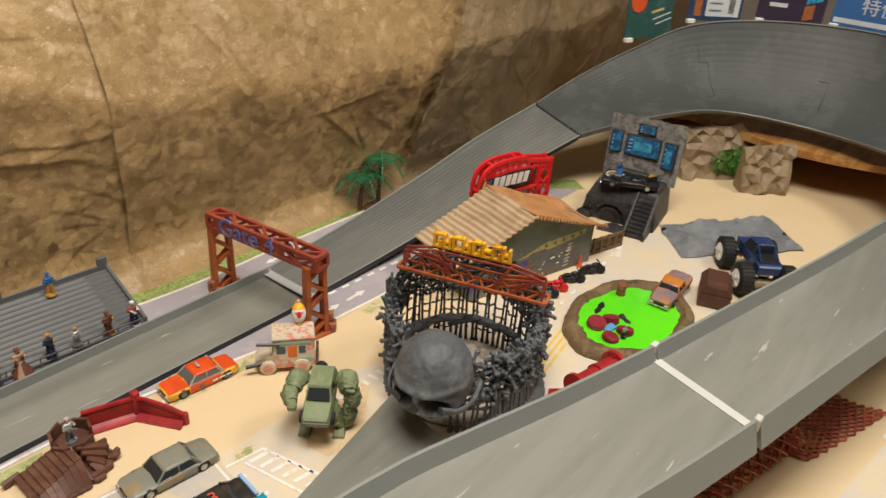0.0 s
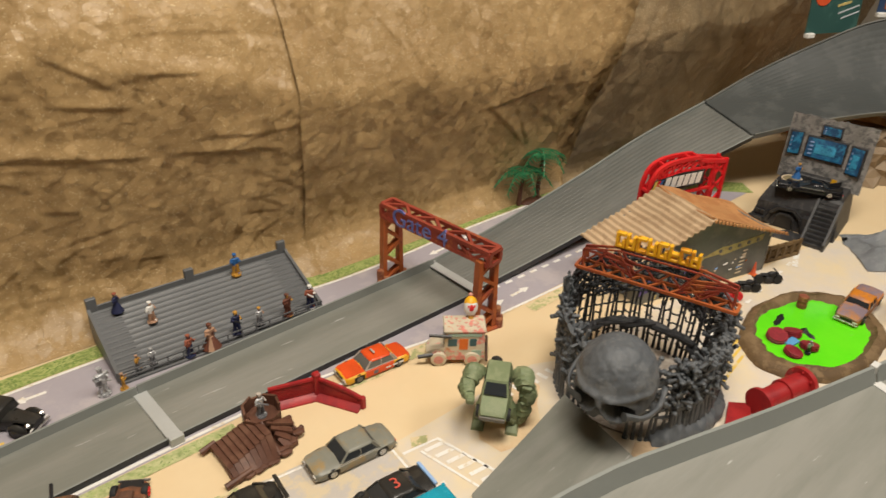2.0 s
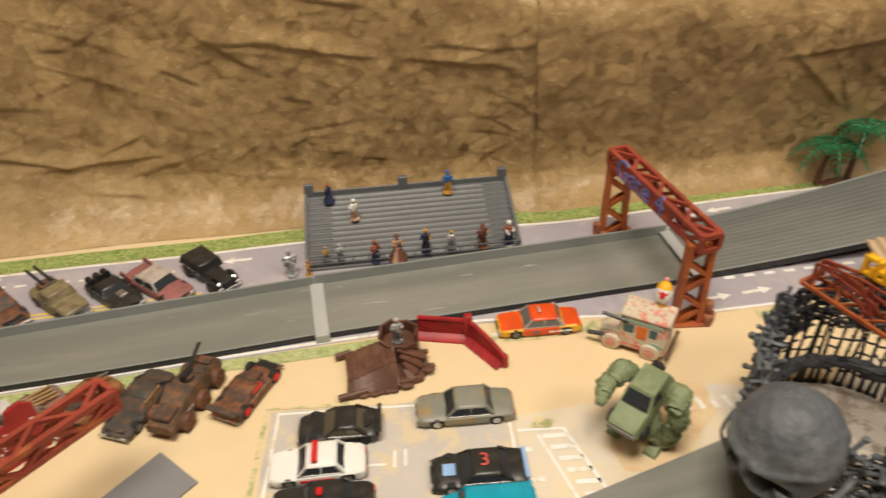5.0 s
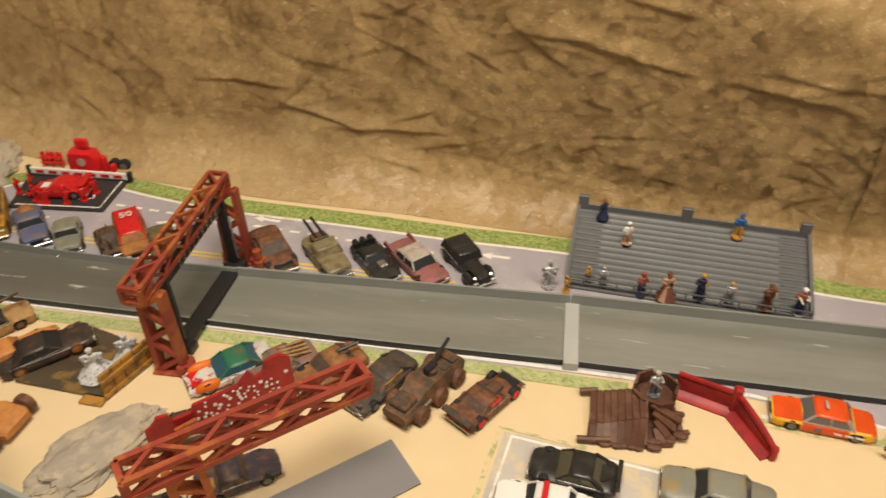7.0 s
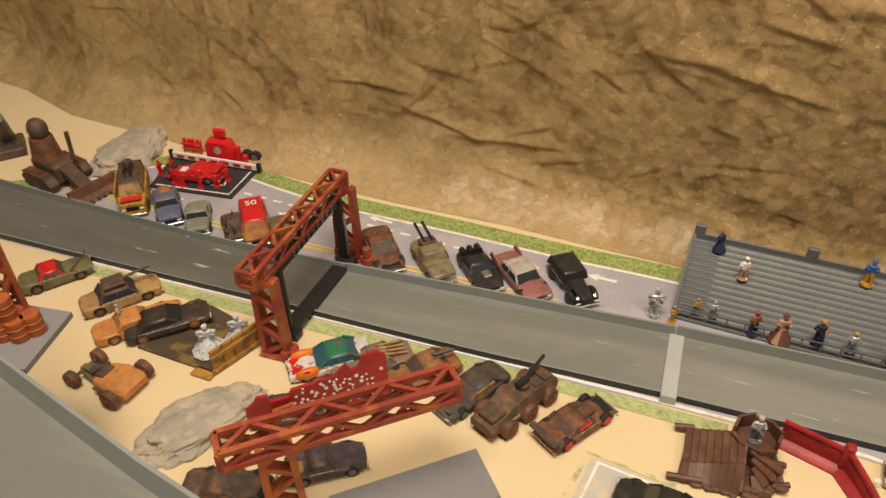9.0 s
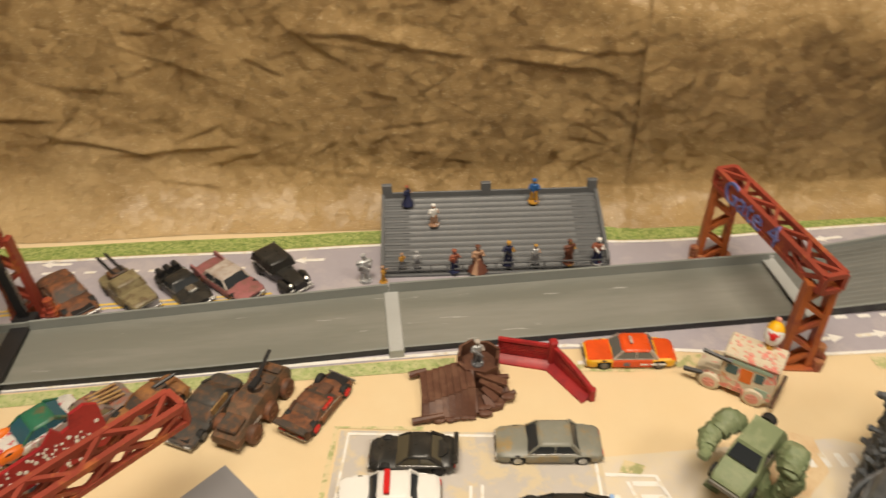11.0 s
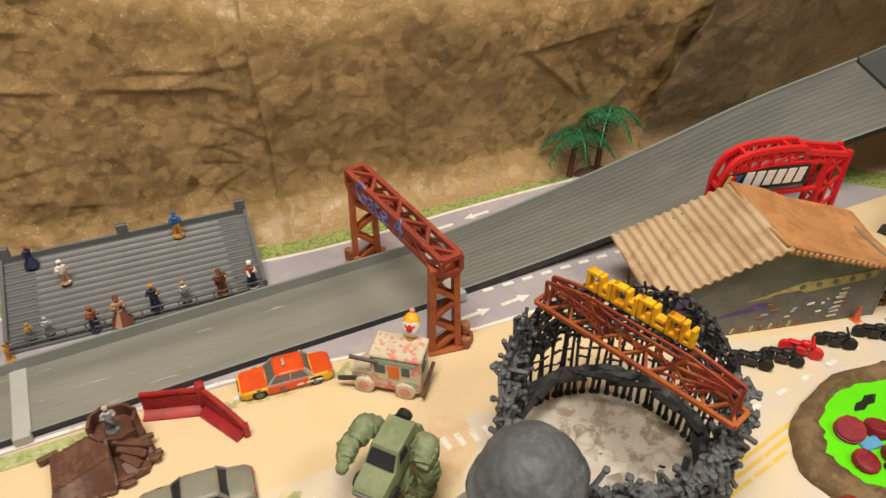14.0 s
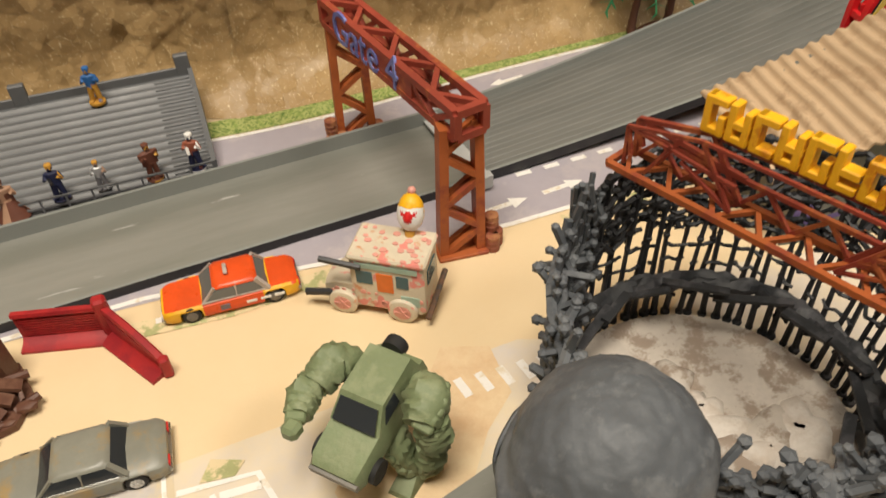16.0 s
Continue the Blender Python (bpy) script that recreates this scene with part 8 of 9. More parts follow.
def motorbike(at, turn, material, label):
    b_ = thing("motorbike", (*at, 0), label, "toy motorbike", turn, "motorbikes by the shack")
    for x in (-0.0115, 0.0115):
        rings = [[(x + r_ * math.cos(t), y, 0.0062 + r_ * math.sin(t)) for t in [i * math.tau / 14 for i in range(14)]] for y, r_ in ((-.0022, .004), (-.0022, .0055), (0, .0063), (.0022, .0055), (.0022, .004))]
        part("wheel", loft(rings), RUBBER if material is BLACK_PLASTIC else material, b_)
    part("engine", box(0.010, 0.007, 0.008, (0, 0, 0.003), 0.0015), material, b_)
    part("tank", ball(0.0045, (0.003, 0, 0.0135), None, 2, (1.3, 0.75, 0.8)), material, b_)
    part("seat", box(0.010, 0.005, 0.0025, (-0.006, 0, 0.0115), 0.001), material, b_)
    bm = rod((0.0115, 0, 0.006), (0.0075, 0, 0.017), 0.0012)
    rod((0.0070, -0.007, 0.0175), (0.0070, 0.007, 0.0175), 0.0009, bm)
    rod((-0.0115, 0.003, 0.006), (0.0, 0.003, 0.010), 0.0011, bm)
    part("frame", bm, material, b_)
    return b_


for at_, t_, m_, lb in (((0.5180, -0.2230), -50, BLACK_PLASTIC, "black toy motorbike beside the shack"), ((0.5430, -0.2310), -48, BLACK_PLASTIC, "black toy motorbike beside the shack"),
                        ((0.5640, -0.2310), -50, RED_BRIGHT, "red toy motorbike between the black ones"), ((0.5970, -0.2360), -42, BLACK_PLASTIC, "black toy motorbike beside the shack"),
                        ((0.6350, -0.2430), -38, BLACK_PLASTIC, "black toy motorbike beside the shack")):
    motorbike(at_, t_, m_, lb)


# ---------------------------------------------------------------- slime pool
pool = thing("slime_pool", (0.5740, -0.3270, 0), "bright green slime pool in a brown mud rim", "toy pool")
bm = bmesh.new()
rings = []
for i in range(72):
    a = i * math.tau / 72
    w1 = 1 + 0.08 * noise.noise(Vector((2 * math.cos(a), 2 * math.sin(a), 4))) + 0.02 * noise.noise(Vector((7 * math.cos(a), 7 * math.sin(a), 1)))
    inner = 0.77 + 0.04 * noise.noise(Vector((6 * math.cos(a), 6 * math.sin(a), 3))) + 0.09 * noise.noise(Vector((1.5 * math.cos(a), 1.5 * math.sin(a), 8)))
    ca, sa = math.cos(a), math.sin(a)
    ring = []
    for k, (u, z_) in enumerate(((1.0, 0.0004), (0.985, 0.005), (0.93, 0.009), (0.84, 0.0105), (inner + 0.06, 0.009), (inner, 0.0055), (inner - 0.04, 0.002))):
        b_ = 1 + 0.03 * noise.noise(Vector((9 * ca, 9 * sa, k)))
        ring.append((0.098 * u * w1 * ca * b_, 0.066 * u * w1 * sa * b_, z_ + (0.0012 * noise.noise(Vector((14 * ca, 14 * sa, k * 2))) if 0 < k < 5 else 0)))
    rings.append(ring)
vs = [[bm.verts.new(q) for q in r_] for r_ in rings]
for i in range(72):
    for k in range(6):
        bm.faces.new((vs[i][k], vs[(i + 1) % 72][k], vs[(i + 1) % 72][k + 1], vs[i][k + 1]))
part("mud_rim", bm, MUD, pool, angle=50)
bm = bmesh.new()
bm.faces.new([bm.verts.new((0.098 * 0.84 * math.cos(t), 0.066 * 0.84 * math.sin(t), 0.0048)) for t in [i * math.tau / 48 for i in range(48)]])
part("slime", bm, SLIME, pool, "glossy bright green slime")


def small_barrel(at, material, label, lie=None, r=0.0085, h=0.014):
    o = thing("oil_drum", at, label, "barrel", group="drums in the pool")
    b1 = part("drum", barrel(bmesh.new(), 0, 0, 0, r, h), material, o)
    if lie:
        b1.matrix_local = pose(*lie)
    return o


DRUM = mat("dark_red_drum", (0.24, 0.02, 0.03), 0.45, second=(0.32, 0.03, 0.04), amount=0.4, scale=120, bump=0.06)
small_barrel((0.6110, -0.2960, 0.004), BARREL_RED, "rust-red drum standing at the pool edge", None, 0.0055, 0.0155)
small_barrel((0.5310, -0.3080, 0.0045), DRUM, "dark red drum half sunk in the slime", (0, 0, 0, 8, -10, 0), 0.0105, 0.008)
small_barrel((0.5500, -0.3165, 0.0045), DRUM, "dark red drum half sunk in the slime", (0, 0, 0, -14, 12, 0), 0.0095, 0.007)
small_barrel((0.5195, -0.3320, 0.0045), DRUM, "dark red drum half sunk in the slime", (0, 0, 0, 10, 8, 0), 0.0095, 0.005)
small_barrel((0.5420, -0.3385, 0.0045), DRUM, "dark red drum half sunk in the slime", (0, 0, 0, -8, 14, 0), 0.0095, 0.006)
o = link("blue_crate", box(0.015, 0.009, 0.003, (0, 0, 0), 0.0006), mat("sky_blue_plastic", (0.12, 0.36, 0.66), 0.4, scale=100, bump=0.02))
o.matrix_world = pose(0.5360, -0.3225, 0.0049, 4, -6, -8)
tagged(o, "small sky-blue crate floating in the slime", "crate")
for x, y, t_, sc in ((0.5660, -0.2930, 10, 1.0), (0.5660, -0.3260, 70, 0.7)):
    bm = loft([[(xx, -w_, 0.0), (xx, 0, h_), (xx, w_, 0.0)] for xx, w_, h_ in ((-0.014 * sc, .001, .001), (-0.007 * sc, .004, .003), (0, .003, .0022), (0.006 * sc, .0045, .006), (0.014 * sc, .001, .001))])
    o = link("black_debris", bm, BLACK_PLASTIC)
    o.matrix_world = pose(x, y, 0.0046, 0, 0, t_)
    tagged(o, "piece of black wreckage in the slime", "debris", "wreckage in the pool")
fig("figurine", (0.5310, -0.3420, 0.006), 0.016, "small silver and black figurine wading in the slime", BLACK_PLASTIC, SILVER_FIG, SILVER_FIG, base=BLACK_PLASTIC, turn=-120, group="")

OR_PAINT = paint("orange_faded_paint", (0.62, 0.22, 0.02), (0.26, 0.16, 0.16), 0.42, 0.4, 60)
c = car("pickup_car", "orange pickup with faded violet hood nosing into the slime", (0.6540, -0.3400), 184, OR_PAINT, 0.076, 0.030, 0.022, "truck", None, GLASS, GREY_RIM, two=paint("faded_violet_paint", (0.26, 0.20, 0.24), (0.45, 0.20, 0.06), 0.35, 0.45, 60))
c.matrix_world = pose(0.6540, -0.3400, 0.0065, 0, 5, 184)
chest = thing("brown_chest", (0.6920, -0.3800, 0), "dark brown plank chest with a ridged lid", "chest", 20)
CHEST = mat("dark_chocolate_planks", (0.085, 0.035, 0.02), 0.55, second=(0.12, 0.05, 0.03), amount=0.4, scale=60, bump=0.12)
part("box", box(0.046, 0.036, 0.020, (0, 0, 0), 0.001), CHEST, chest)
part("lid", loft([[(x, -0.019, 0.020), (x, -0.012, 0.029), (x, 0.012, 0.029), (x, 0.019, 0.020)] for x in (-0.024, 0.024)]), CHEST, chest)
for k in range(6):
    part("plank", box(0.0004, 0.006, 0.018, (-0.0233, -0.015 + 0.006 * k, 0.001)), CHEST, chest)
    part("plank", box(0.007, 0.0006, 0.018, (-0.019 + 0.0076 * k, -0.0182, 0.001)), CHEST, chest)

reel = thing("cable_reel", (0.4370, -0.3600, 0), "red flanged spool lying by the pool", "spool", -11)
bm = bmesh.new()
prof = [(-0.032, 0.010), (-0.032, 0.0145), (-0.028, 0.0145), (-0.028, 0.0105), (0.000, 0.0105), (0.000, 0.0125), (0.003, 0.0125), (0.003, 0.0115), (0.026, 0.0115), (0.026, 0.0165), (0.031, 0.0165), (0.031, 0.011)]
part("spool", loft([[(x, r_ * math.cos(t), 0.0165 + r_ * math.sin(t)) for t in [i * math.tau / 24 for i in range(24)]] for x, r_ in prof], bm), RED_WING, reel)
for x, r_ in ((-0.0265, 0.0125), (0.0245, 0.0142)):
    for k in range(8):
        t = k * math.tau / 8
        part("bolt", cyl(0.0011, 0.0022, (x, r_ * math.cos(t), 0.0165 + r_ * math.sin(t)), "x", seg=6), RED_WING, reel)
o = link("red_plate", slab([(0.362, -0.348), (0.398, -0.331), (0.412, -0.345), (0.378, -0.366)], 0.0006, 0.007), RED_WING)
tagged(o, "dark red flat block beside the bone cage", "block")

# ---------------------------------------------------------------- cave base with screens
cave = thing("cave_base", (0.784, -0.1465, 0), "black hideout base with a rock wall of blue screens", "toy building", -79)
cw, cd = 0.098, 0.082
bm = bmesh.new()
loft([[(-0.006, -0.004, 0), (cw + 0.004, -0.004, 0), (cw + 0.004, cd, 0), (-0.004, cd, 0)], [(-0.004, 0.0, 0.030), (cw, 0.0, 0.034), (cw, cd, 0.034), (-0.004, cd, 0.034)],
      [(0.004, 0.010, 0.050), (cw - 0.002, 0.008, 0.050), (cw - 0.002, cd, 0.050), (0.004, cd, 0.050)], [(0.006, 0.014, 0.054), (cw - 0.004, 0.012, 0.054), (cw - 0.004, cd, 0.054), (0.006, cd, 0.054)]], bm)
part("base", bm, CAVE_BLACK, cave, smooth=False)
bm = bmesh.new()
pts_ = [(0.012, 0.004), (0.016, 0.020), (0.026, 0.029), (0.046, 0.029), (0.056, 0.020), (0.060, 0.004)]
for (x0, z0), (x1, z1) in zip(pts_, pts_[1:]):
    beam((x0, -0.0055, z0), (x1, -0.0035 + 0.0001, z1), 0.005, 0.004, bm)
part("arch_frame", bm, CAVE_BLACK, cave)
pts_ = [(0.022, 0.002), (0.024, 0.016), (0.030, 0.021), (0.042, 0.021), (0.048, 0.016), (0.050, 0.002)]
bm = bmesh.new()
for (x0, z0), (x1, z1) in zip(pts_, pts_[1:]):
    beam((x0, -0.0065, z0), (x1, -0.0055, z1), 0.003, 0.003, bm)
part("door_frame", bm, CAVE_BLACK, cave)
part("door", box(0.022, 0.002, 0.018, (0.036, -0.005, 0.001), 0.0005), BLACK_PLASTIC, cave)
for k in range(10):
    part("step", box(0.026, 0.0052, 0.0046 * (k + 1), (0.083, -0.034 + 0.0047 * k, 0)), CAVE_BLACK, cave)
for x in (0.069, 0.0965):
    bm = loft([[(x + o_, -0.040, 0.0), (x + o_, 0.012, 0.0), (x + o_, 0.014, 0.054), (x + o_, 0.008, 0.054), (x + o_, -0.040, 0.010)] for o_ in (-0.0016, 0.0016)])
    part("stair_wall", bm, CAVE_BLACK, cave)
for k in range(5):
    y0 = 0.002 + 0.018 * k
    z1 = 0.030 + 0.006 * (k % 2)
    part("rock_block", loft([[(-0.010 + 0.003 * (k % 2), y0, 0), (0.006, y0 - 0.002, 0), (0.006, y0 + 0.019, 0), (-0.008, y0 + 0.017, 0)],
                             [(-0.006 + 0.003 * (k % 2), y0 + 0.002, z1 * 0.6), (0.006, y0, z1), (0.006, y0 + 0.018, z1), (-0.005, y0 + 0.015, z1 * 0.7)]]), CAVE_BLACK, cave, smooth=False)
for pts_, h_ in (([(-0.012, -0.014), (0.008, -0.012), (0.012, -0.002), (-0.008, 0.002)], 0.010), ([(0.030, -0.040), (0.066, -0.036), (0.068, -0.020), (0.046, -0.018)], 0.006), ([(0.060, -0.012), (0.070, -0.014), (0.070, 0.0), (0.060, 0.0)], 0.026)):
    part("front_block", loft([[(x, y, 0) for x, y in pts_], [(x * 0.96 + 0.001, y * 0.9 - 0.001, h_) for x, y in pts_]]), CAVE_BLACK, cave, smooth=False)
for x in (0.006, 0.066):
    part("window", box(0.005, 0.002, 0.007, (x if x < 0.03 else 0.0, -0.0045, 0.012), 0.0004), BLACK_PLASTIC, cave)
# leaning rock wall
bm = bmesh.new()
nx_, nz_ = 46, 40
for side in (0, 1):
    g = []
    for i in range(nx_ + 1):
        row = []
        for j in range(nz_ + 1):
            x, z_ = (cw + 0.010) * i / nx_ - 0.002, 0.048 + 0.092 * j / nz_ * (1 + 0.03 * noise.noise(Vector((i * 0.4, 0, 2))))
            lump = 0.004 * noise.fractal(Vector((x * 70, z_ * 70, 3)), 0.9, 2.0, 4) if side == 0 else -0.009
            row.append(bm.verts.new((x, 0.064 + 0.03 * (z_ - 0.05) - max(lump, -0.003) * (1 if side == 0 else -1), z_)))
        g.append(row)
    for i in range(nx_):
        for j in range(nz_):
            bm.faces.new((g[i][j], g[i + 1][j], g[i + 1][j + 1], g[i][j + 1]))
part("rock_wall", bm, CAVE_ROCK, cave, "pale grey rough rock wall", angle=20)


def screen(x, z_, w_, h_, material, turn=0.0):
    m_ = Matrix.Translation((x, 0.060 + 0.03 * (z_ - 0.05), z_)) @ Matrix.Rotation(radians(-2), 4, "X") @ Matrix.Rotation(radians(turn), 4, "Z")
    fr = part("screen", box(w_ + 0.004, 0.005, h_ + 0.004, (0, 0, -h_ / 2 - 0.002), 0.0006, None, m_), CAVE_BLACK, cave, "blue screen in a black frame")
    part("panel", box(w_, 0.001, h_, (0, -0.003, -h_ / 2), 0, None, m_), SCREEN, fr)
    part("display", box(w_ * 0.55, 0.0006, h_ * 0.5, (0.0, -0.0037, -h_ * 0.25), 0.0002, None, m_), material, fr)
    bm = bmesh.new()
    for k in range(4):
        box(w_ * 0.10, 0.0005, h_ * 0.07, (-w_ * 0.38, -0.0037, -h_ * 0.35 + k * h_ * 0.2), 0, bm, m_)
    part("data_bar", bm, PALE_BLUE, fr)


screen(0.050, 0.099, 0.048, 0.027, SCREEN_GLOW)
screen(0.010, 0.100, 0.014, 0.030, SCREEN, 14)
screen(0.090, 0.093, 0.016, 0.036, SCREEN_GLOW, -14)
screen(0.052, 0.1255, 0.022, 0.011, SCREEN)
part("console", box(0.050, 0.012, 0.009, (0.050, 0.052, 0.054), 0.001), CAVE_BLACK, cave)
part("yellow_panel", box(0.007, 0.001, 0.007, (0.074, 0.0455, 0.060)), YELLOW, cave)
part("crate", box(0.012, 0.009, 0.008, (0.050, 0.042, 0.054), 0.0008), BLACK_PLASTIC, cave)
bm = bmesh.new()
for k in range(20):
    a0, a1 = k * math.tau / 20, (k + 1) * math.tau / 20
    rod((0.024 + 0.013 * math.cos(a0), 0.036 + 0.013 * math.sin(a0), 0.0565), (0.024 + 0.013 * math.cos(a1), 0.036 + 0.013 * math.sin(a1), 0.0565), 0.0012, bm, 5)
part("round_rail", bm, CREAM_P, cave, "pale round floor rail")
part("turntable", cyl(0.0115, 0.003, (0.024, 0.036, 0.0555), seg=20), BRONZE, cave)
fig("figurine", (0.832, -0.1650, 0.0545), 0.024, "blue caped figurine on the hideout deck", BLUE, BLUE, OCHRE, base=BLACK_PLASTIC, turn=-120, group="", skirt=True)
bat = car("finned_race_car", "glossy black finned car on the hideout deck", (0.8050, -0.1955), 117, mat("glossy_black", (0.008, 0.008, 0.010), 0.18, scale=60, bump=0.02), 0.080, 0.026, 0.017, "sport", None, GLASS, CHROME, z=0.0545)
for s in (-1, 1):
    bm = loft([[(-0.038, s * 0.010 + o_, 0.009), (-0.010, s * 0.010 + o_, 0.010), (-0.016, s * 0.010 + o_, 0.013), (-0.024, s * 0.010 + o_, 0.0125), (-0.038, s * 0.010 + o_, 0.018)] for o_ in (-0.0006, 0.0006)])
    part("tail_fin", bm, BLACK_PLASTIC, bat)
o = link("bush", bmesh.new(), BUSH)
bm = bmesh.new()
rng = random.Random(31)
for k in range(1300):
    d = Vector((rng.gauss(0, 1), rng.gauss(0, 1), rng.gauss(0, 1))).normalized() * rng.random() ** 0.4
    q = Vector((d.x * 0.022, d.y * 0.045, 0.026 + d.z * 0.024))
    m_ = Matrix.Translation(q) @ Euler((rng.uniform(0, 6), rng.uniform(0, 6), rng.uniform(0, 6))).to_matrix().to_4x4()
    s_ = rng.uniform(0.002, 0.0045)
    vs = [bm.verts.new(m_ @ Vector(p_)) for p_ in ((-s_, 0, 0), (0, -s_ * .4, 0.0006), (s_, 0, 0), (0, s_ * .4, 0.0006))]
    bm.faces.new(vs)
    if k % 6 == 0:
        rod(q, (q.x * 0.3, q.y * 0.3, 0.004), 0.0004, bm, 4)
bm.to_mesh(o.data)
bm.free()
o.matrix_world = pose(1.092, -0.244, 0.004, 0, 0, 50)
tagged(o, "green sponge bush in front of the faceted rock", "bush")


def facet_rock(name, at, turn, w_, d_, h_, seed, label):
    rng = random.Random(seed)
    bm = bmesh.new()
    n_, m_ = 9, 7
    g = []
    for i in range(n_ + 1):
        row = []
        for j in range(m_ + 1):
            x = w_ * (i / n_ - 0.5) + rng.uniform(-1, 1) * w_ * 0.03
            z_ = h_ * j / m_ + (rng.uniform(-1, 1) * h_ * 0.05 if 0 < j else 0)
            if j == m_:
                z_ += rng.uniform(-0.14, 0.08) * h_
            y = -d_ * (1 - j / m_) * 0.6 + rng.uniform(-1, 1) * d_ * 0.22
            row.append(bm.verts.new((x, y, max(z_, 0))))
        g.append(row)
    for i in range(n_):
        for j in range(m_):
            a_, b_, c_, e_ = g[i][j], g[i + 1][j], g[i + 1][j + 1], g[i][j + 1]
            if (i + j) % 2:
                bm.faces.new((a_, b_, c_)), bm.faces.new((a_, c_, e_))
            else:
                bm.faces.new((a_, b_, e_)), bm.faces.new((b_, c_, e_))
    back = [bm.verts.new((g[i][j].co.x, d_ * 0.5, g[i][j].co.z)) for i, j in ((0, 0), (n_, 0), (n_, m_), (0, m_))]
    bm.faces.new(back)
    bm.faces.new([g[0][j] for j in range(m_ + 1)] + [back[3], back[0]])
    bm.faces.new([g[n_][j] for j in range(m_, -1, -1)] + [back[1], back[2]])
    bm.faces.new([g[i][m_] for i in range(n_ + 1)] + [back[2], back[3]])
    ob = link(name, bm, ROCK_TAN, smooth=False)
    ob.matrix_world = pose(*at, 0, 0, turn)
    return tagged(ob, label, "rock")


facet_rock("faceted_rock", (1.080, -0.216, 0.0006), -39, 0.120, 0.034, 0.084, 3, "tan faceted model rock beneath the banked turn")
facet_rock("faceted_rock", (1.080, -0.302, 0.0006), -52, 0.076, 0.030, 0.076, 8, "tan faceted model rock with a sharp edge")

# crumpled grey sheet and the monster truck
bm = bmesh.new()
g = []
for i in range(31):
    row = []
    for j in range(21):
        u, v = i / 30, j / 20
        p_ = Vector((0.785, -0.285, 0)).lerp(Vector((0.935, -0.400, 0)), u) + Vector((0.045, 0.045, 0)) * (v - 0.35) * 1.5
        z_ = 0.006 + 0.016 * abs(noise.fractal(Vector((u * 3, v * 3, 2)), 0.8, 2, 4)) + 0.006 * math.sin(v * 6 + u * 2)
        e_ = min(u, 1 - u, v, 1 - v)
        p_ += Vector((0.006 * noise.noise(Vector((u * 6, v * 6, 0))), 0.006 * noise.noise(Vector((u * 6, v * 6, 9))), max(0.001, z_ * min(1, e_ * 8 + 0.15))))
        row.append(bm.verts.new(p_))
    g.append(row)
for i in range(30):
    for j in range(20):
        bm.faces.new((g[i][j], g[i + 1][j], g[i + 1][j + 1], g[i][j + 1]))
bmesh.ops.solidify(bm, geom=bm.faces[:], thickness=0.0012)
tagged(link("grey_sheet", bm, CLOTH_GREY, angle=40), "crumpled blue-grey painted sheet on the sand", "sheet")
DARK_BLUE = paint("dark_blue_paint", (0.015, 0.035, 0.12), (0.03, 0.06, 0.20), 0.3, 0.3)
mon = thing("monster_truck", (0.775, -0.397, 0.0008), "dark blue monster truck with huge tyres and white hubs", "toy truck", 38.5)
for x in (-0.034, 0.034):
    for s in (-1, 1):
        w_ = wheel(mon, x, s * 0.0265, 0.0200, 0.0175, WHITE)
        bm = bmesh.new()
        for k in range(22):
            a = k * math.tau / 22
            box(0.0030, 0.0150, 0.0012, (0, 0, 0.0192), 0, bm, Matrix.Translation((x, s * 0.0265, 0.0200)) @ Matrix.Rotation(a, 4, "Y"))
        part("tread", bm, RUBBER, w_)
    part("axle", cyl(0.003, 0.040, (x, 0, 0.0200), "y", seg=8), CHROME, mon)
part("chassis", box(0.064, 0.014, 0.008, (0, 0, 0.020), 0.001), CHROME, mon)
part("body", loft([[(x, -w_, 0.030), (x, -w_, h_), (x, w_, h_), (x, w_, 0.030)] for x, w_, h_ in ((-0.040, .014, .042), (-0.036, .0155, .044), (0.012, .0155, .044), (0.038, .0145, .042), (0.041, .013, .038))]), DARK_BLUE, mon)
part("cabin", loft([[(-0.010, -.014, .044), (0.016, -.014, .044), (0.016, .014, .044), (-0.010, .014, .044)], [(-0.008, -.011, .057), (0.008, -.011, .057), (0.008, .011, .057), (-0.008, .011, .057)]]), GLASS, mon)
part("roof", box(0.018, 0.024, 0.0015, (0.0, 0, 0.0565), 0.0005), DARK_BLUE, mon)
part("bed", box(0.024, 0.024, 0.0015, (-0.024, 0, 0.0440), 0.0004), BLACK_PLASTIC, mon)
bm = bmesh.new()
for s in (-1, 1):
    rod((-0.012, s * 0.011, 0.044), (-0.014, s * 0.010, 0.058), 0.0011, bm)
    rod((-0.014, s * 0.010, 0.058), (-0.036, s * 0.011, 0.046), 0.0011, bm)
rod((-0.014, -0.010, 0.058), (-0.014, 0.010, 0.058), 0.0011, bm)
part("roll_cage", bm, DARK_BLUE, mon)
part("tail_stripe", box(0.0008, 0.026, 0.002, (-0.0405, 0, 0.040)), PALE_BLUE, mon)
for s in (-1, 1):
    for x in (-0.026, 0.026):
        part("spring", rod((x * 0.8, s * 0.012, 0.022), (x * 0.7, s * 0.010, 0.032), 0.0025), ORANGE_CAR, mon)

# ---------------------------------------------------------------- palm and red arch
palm = thing("palm_trees", (0.571, 0.0845, 0), "two dark green plastic palms on a brown base", "palm tree")
part("base", ball(0.016, (0, 0, 0.001), None, 2, (1.35, 0.55, 0.28)), PALM_TRUNK, palm)


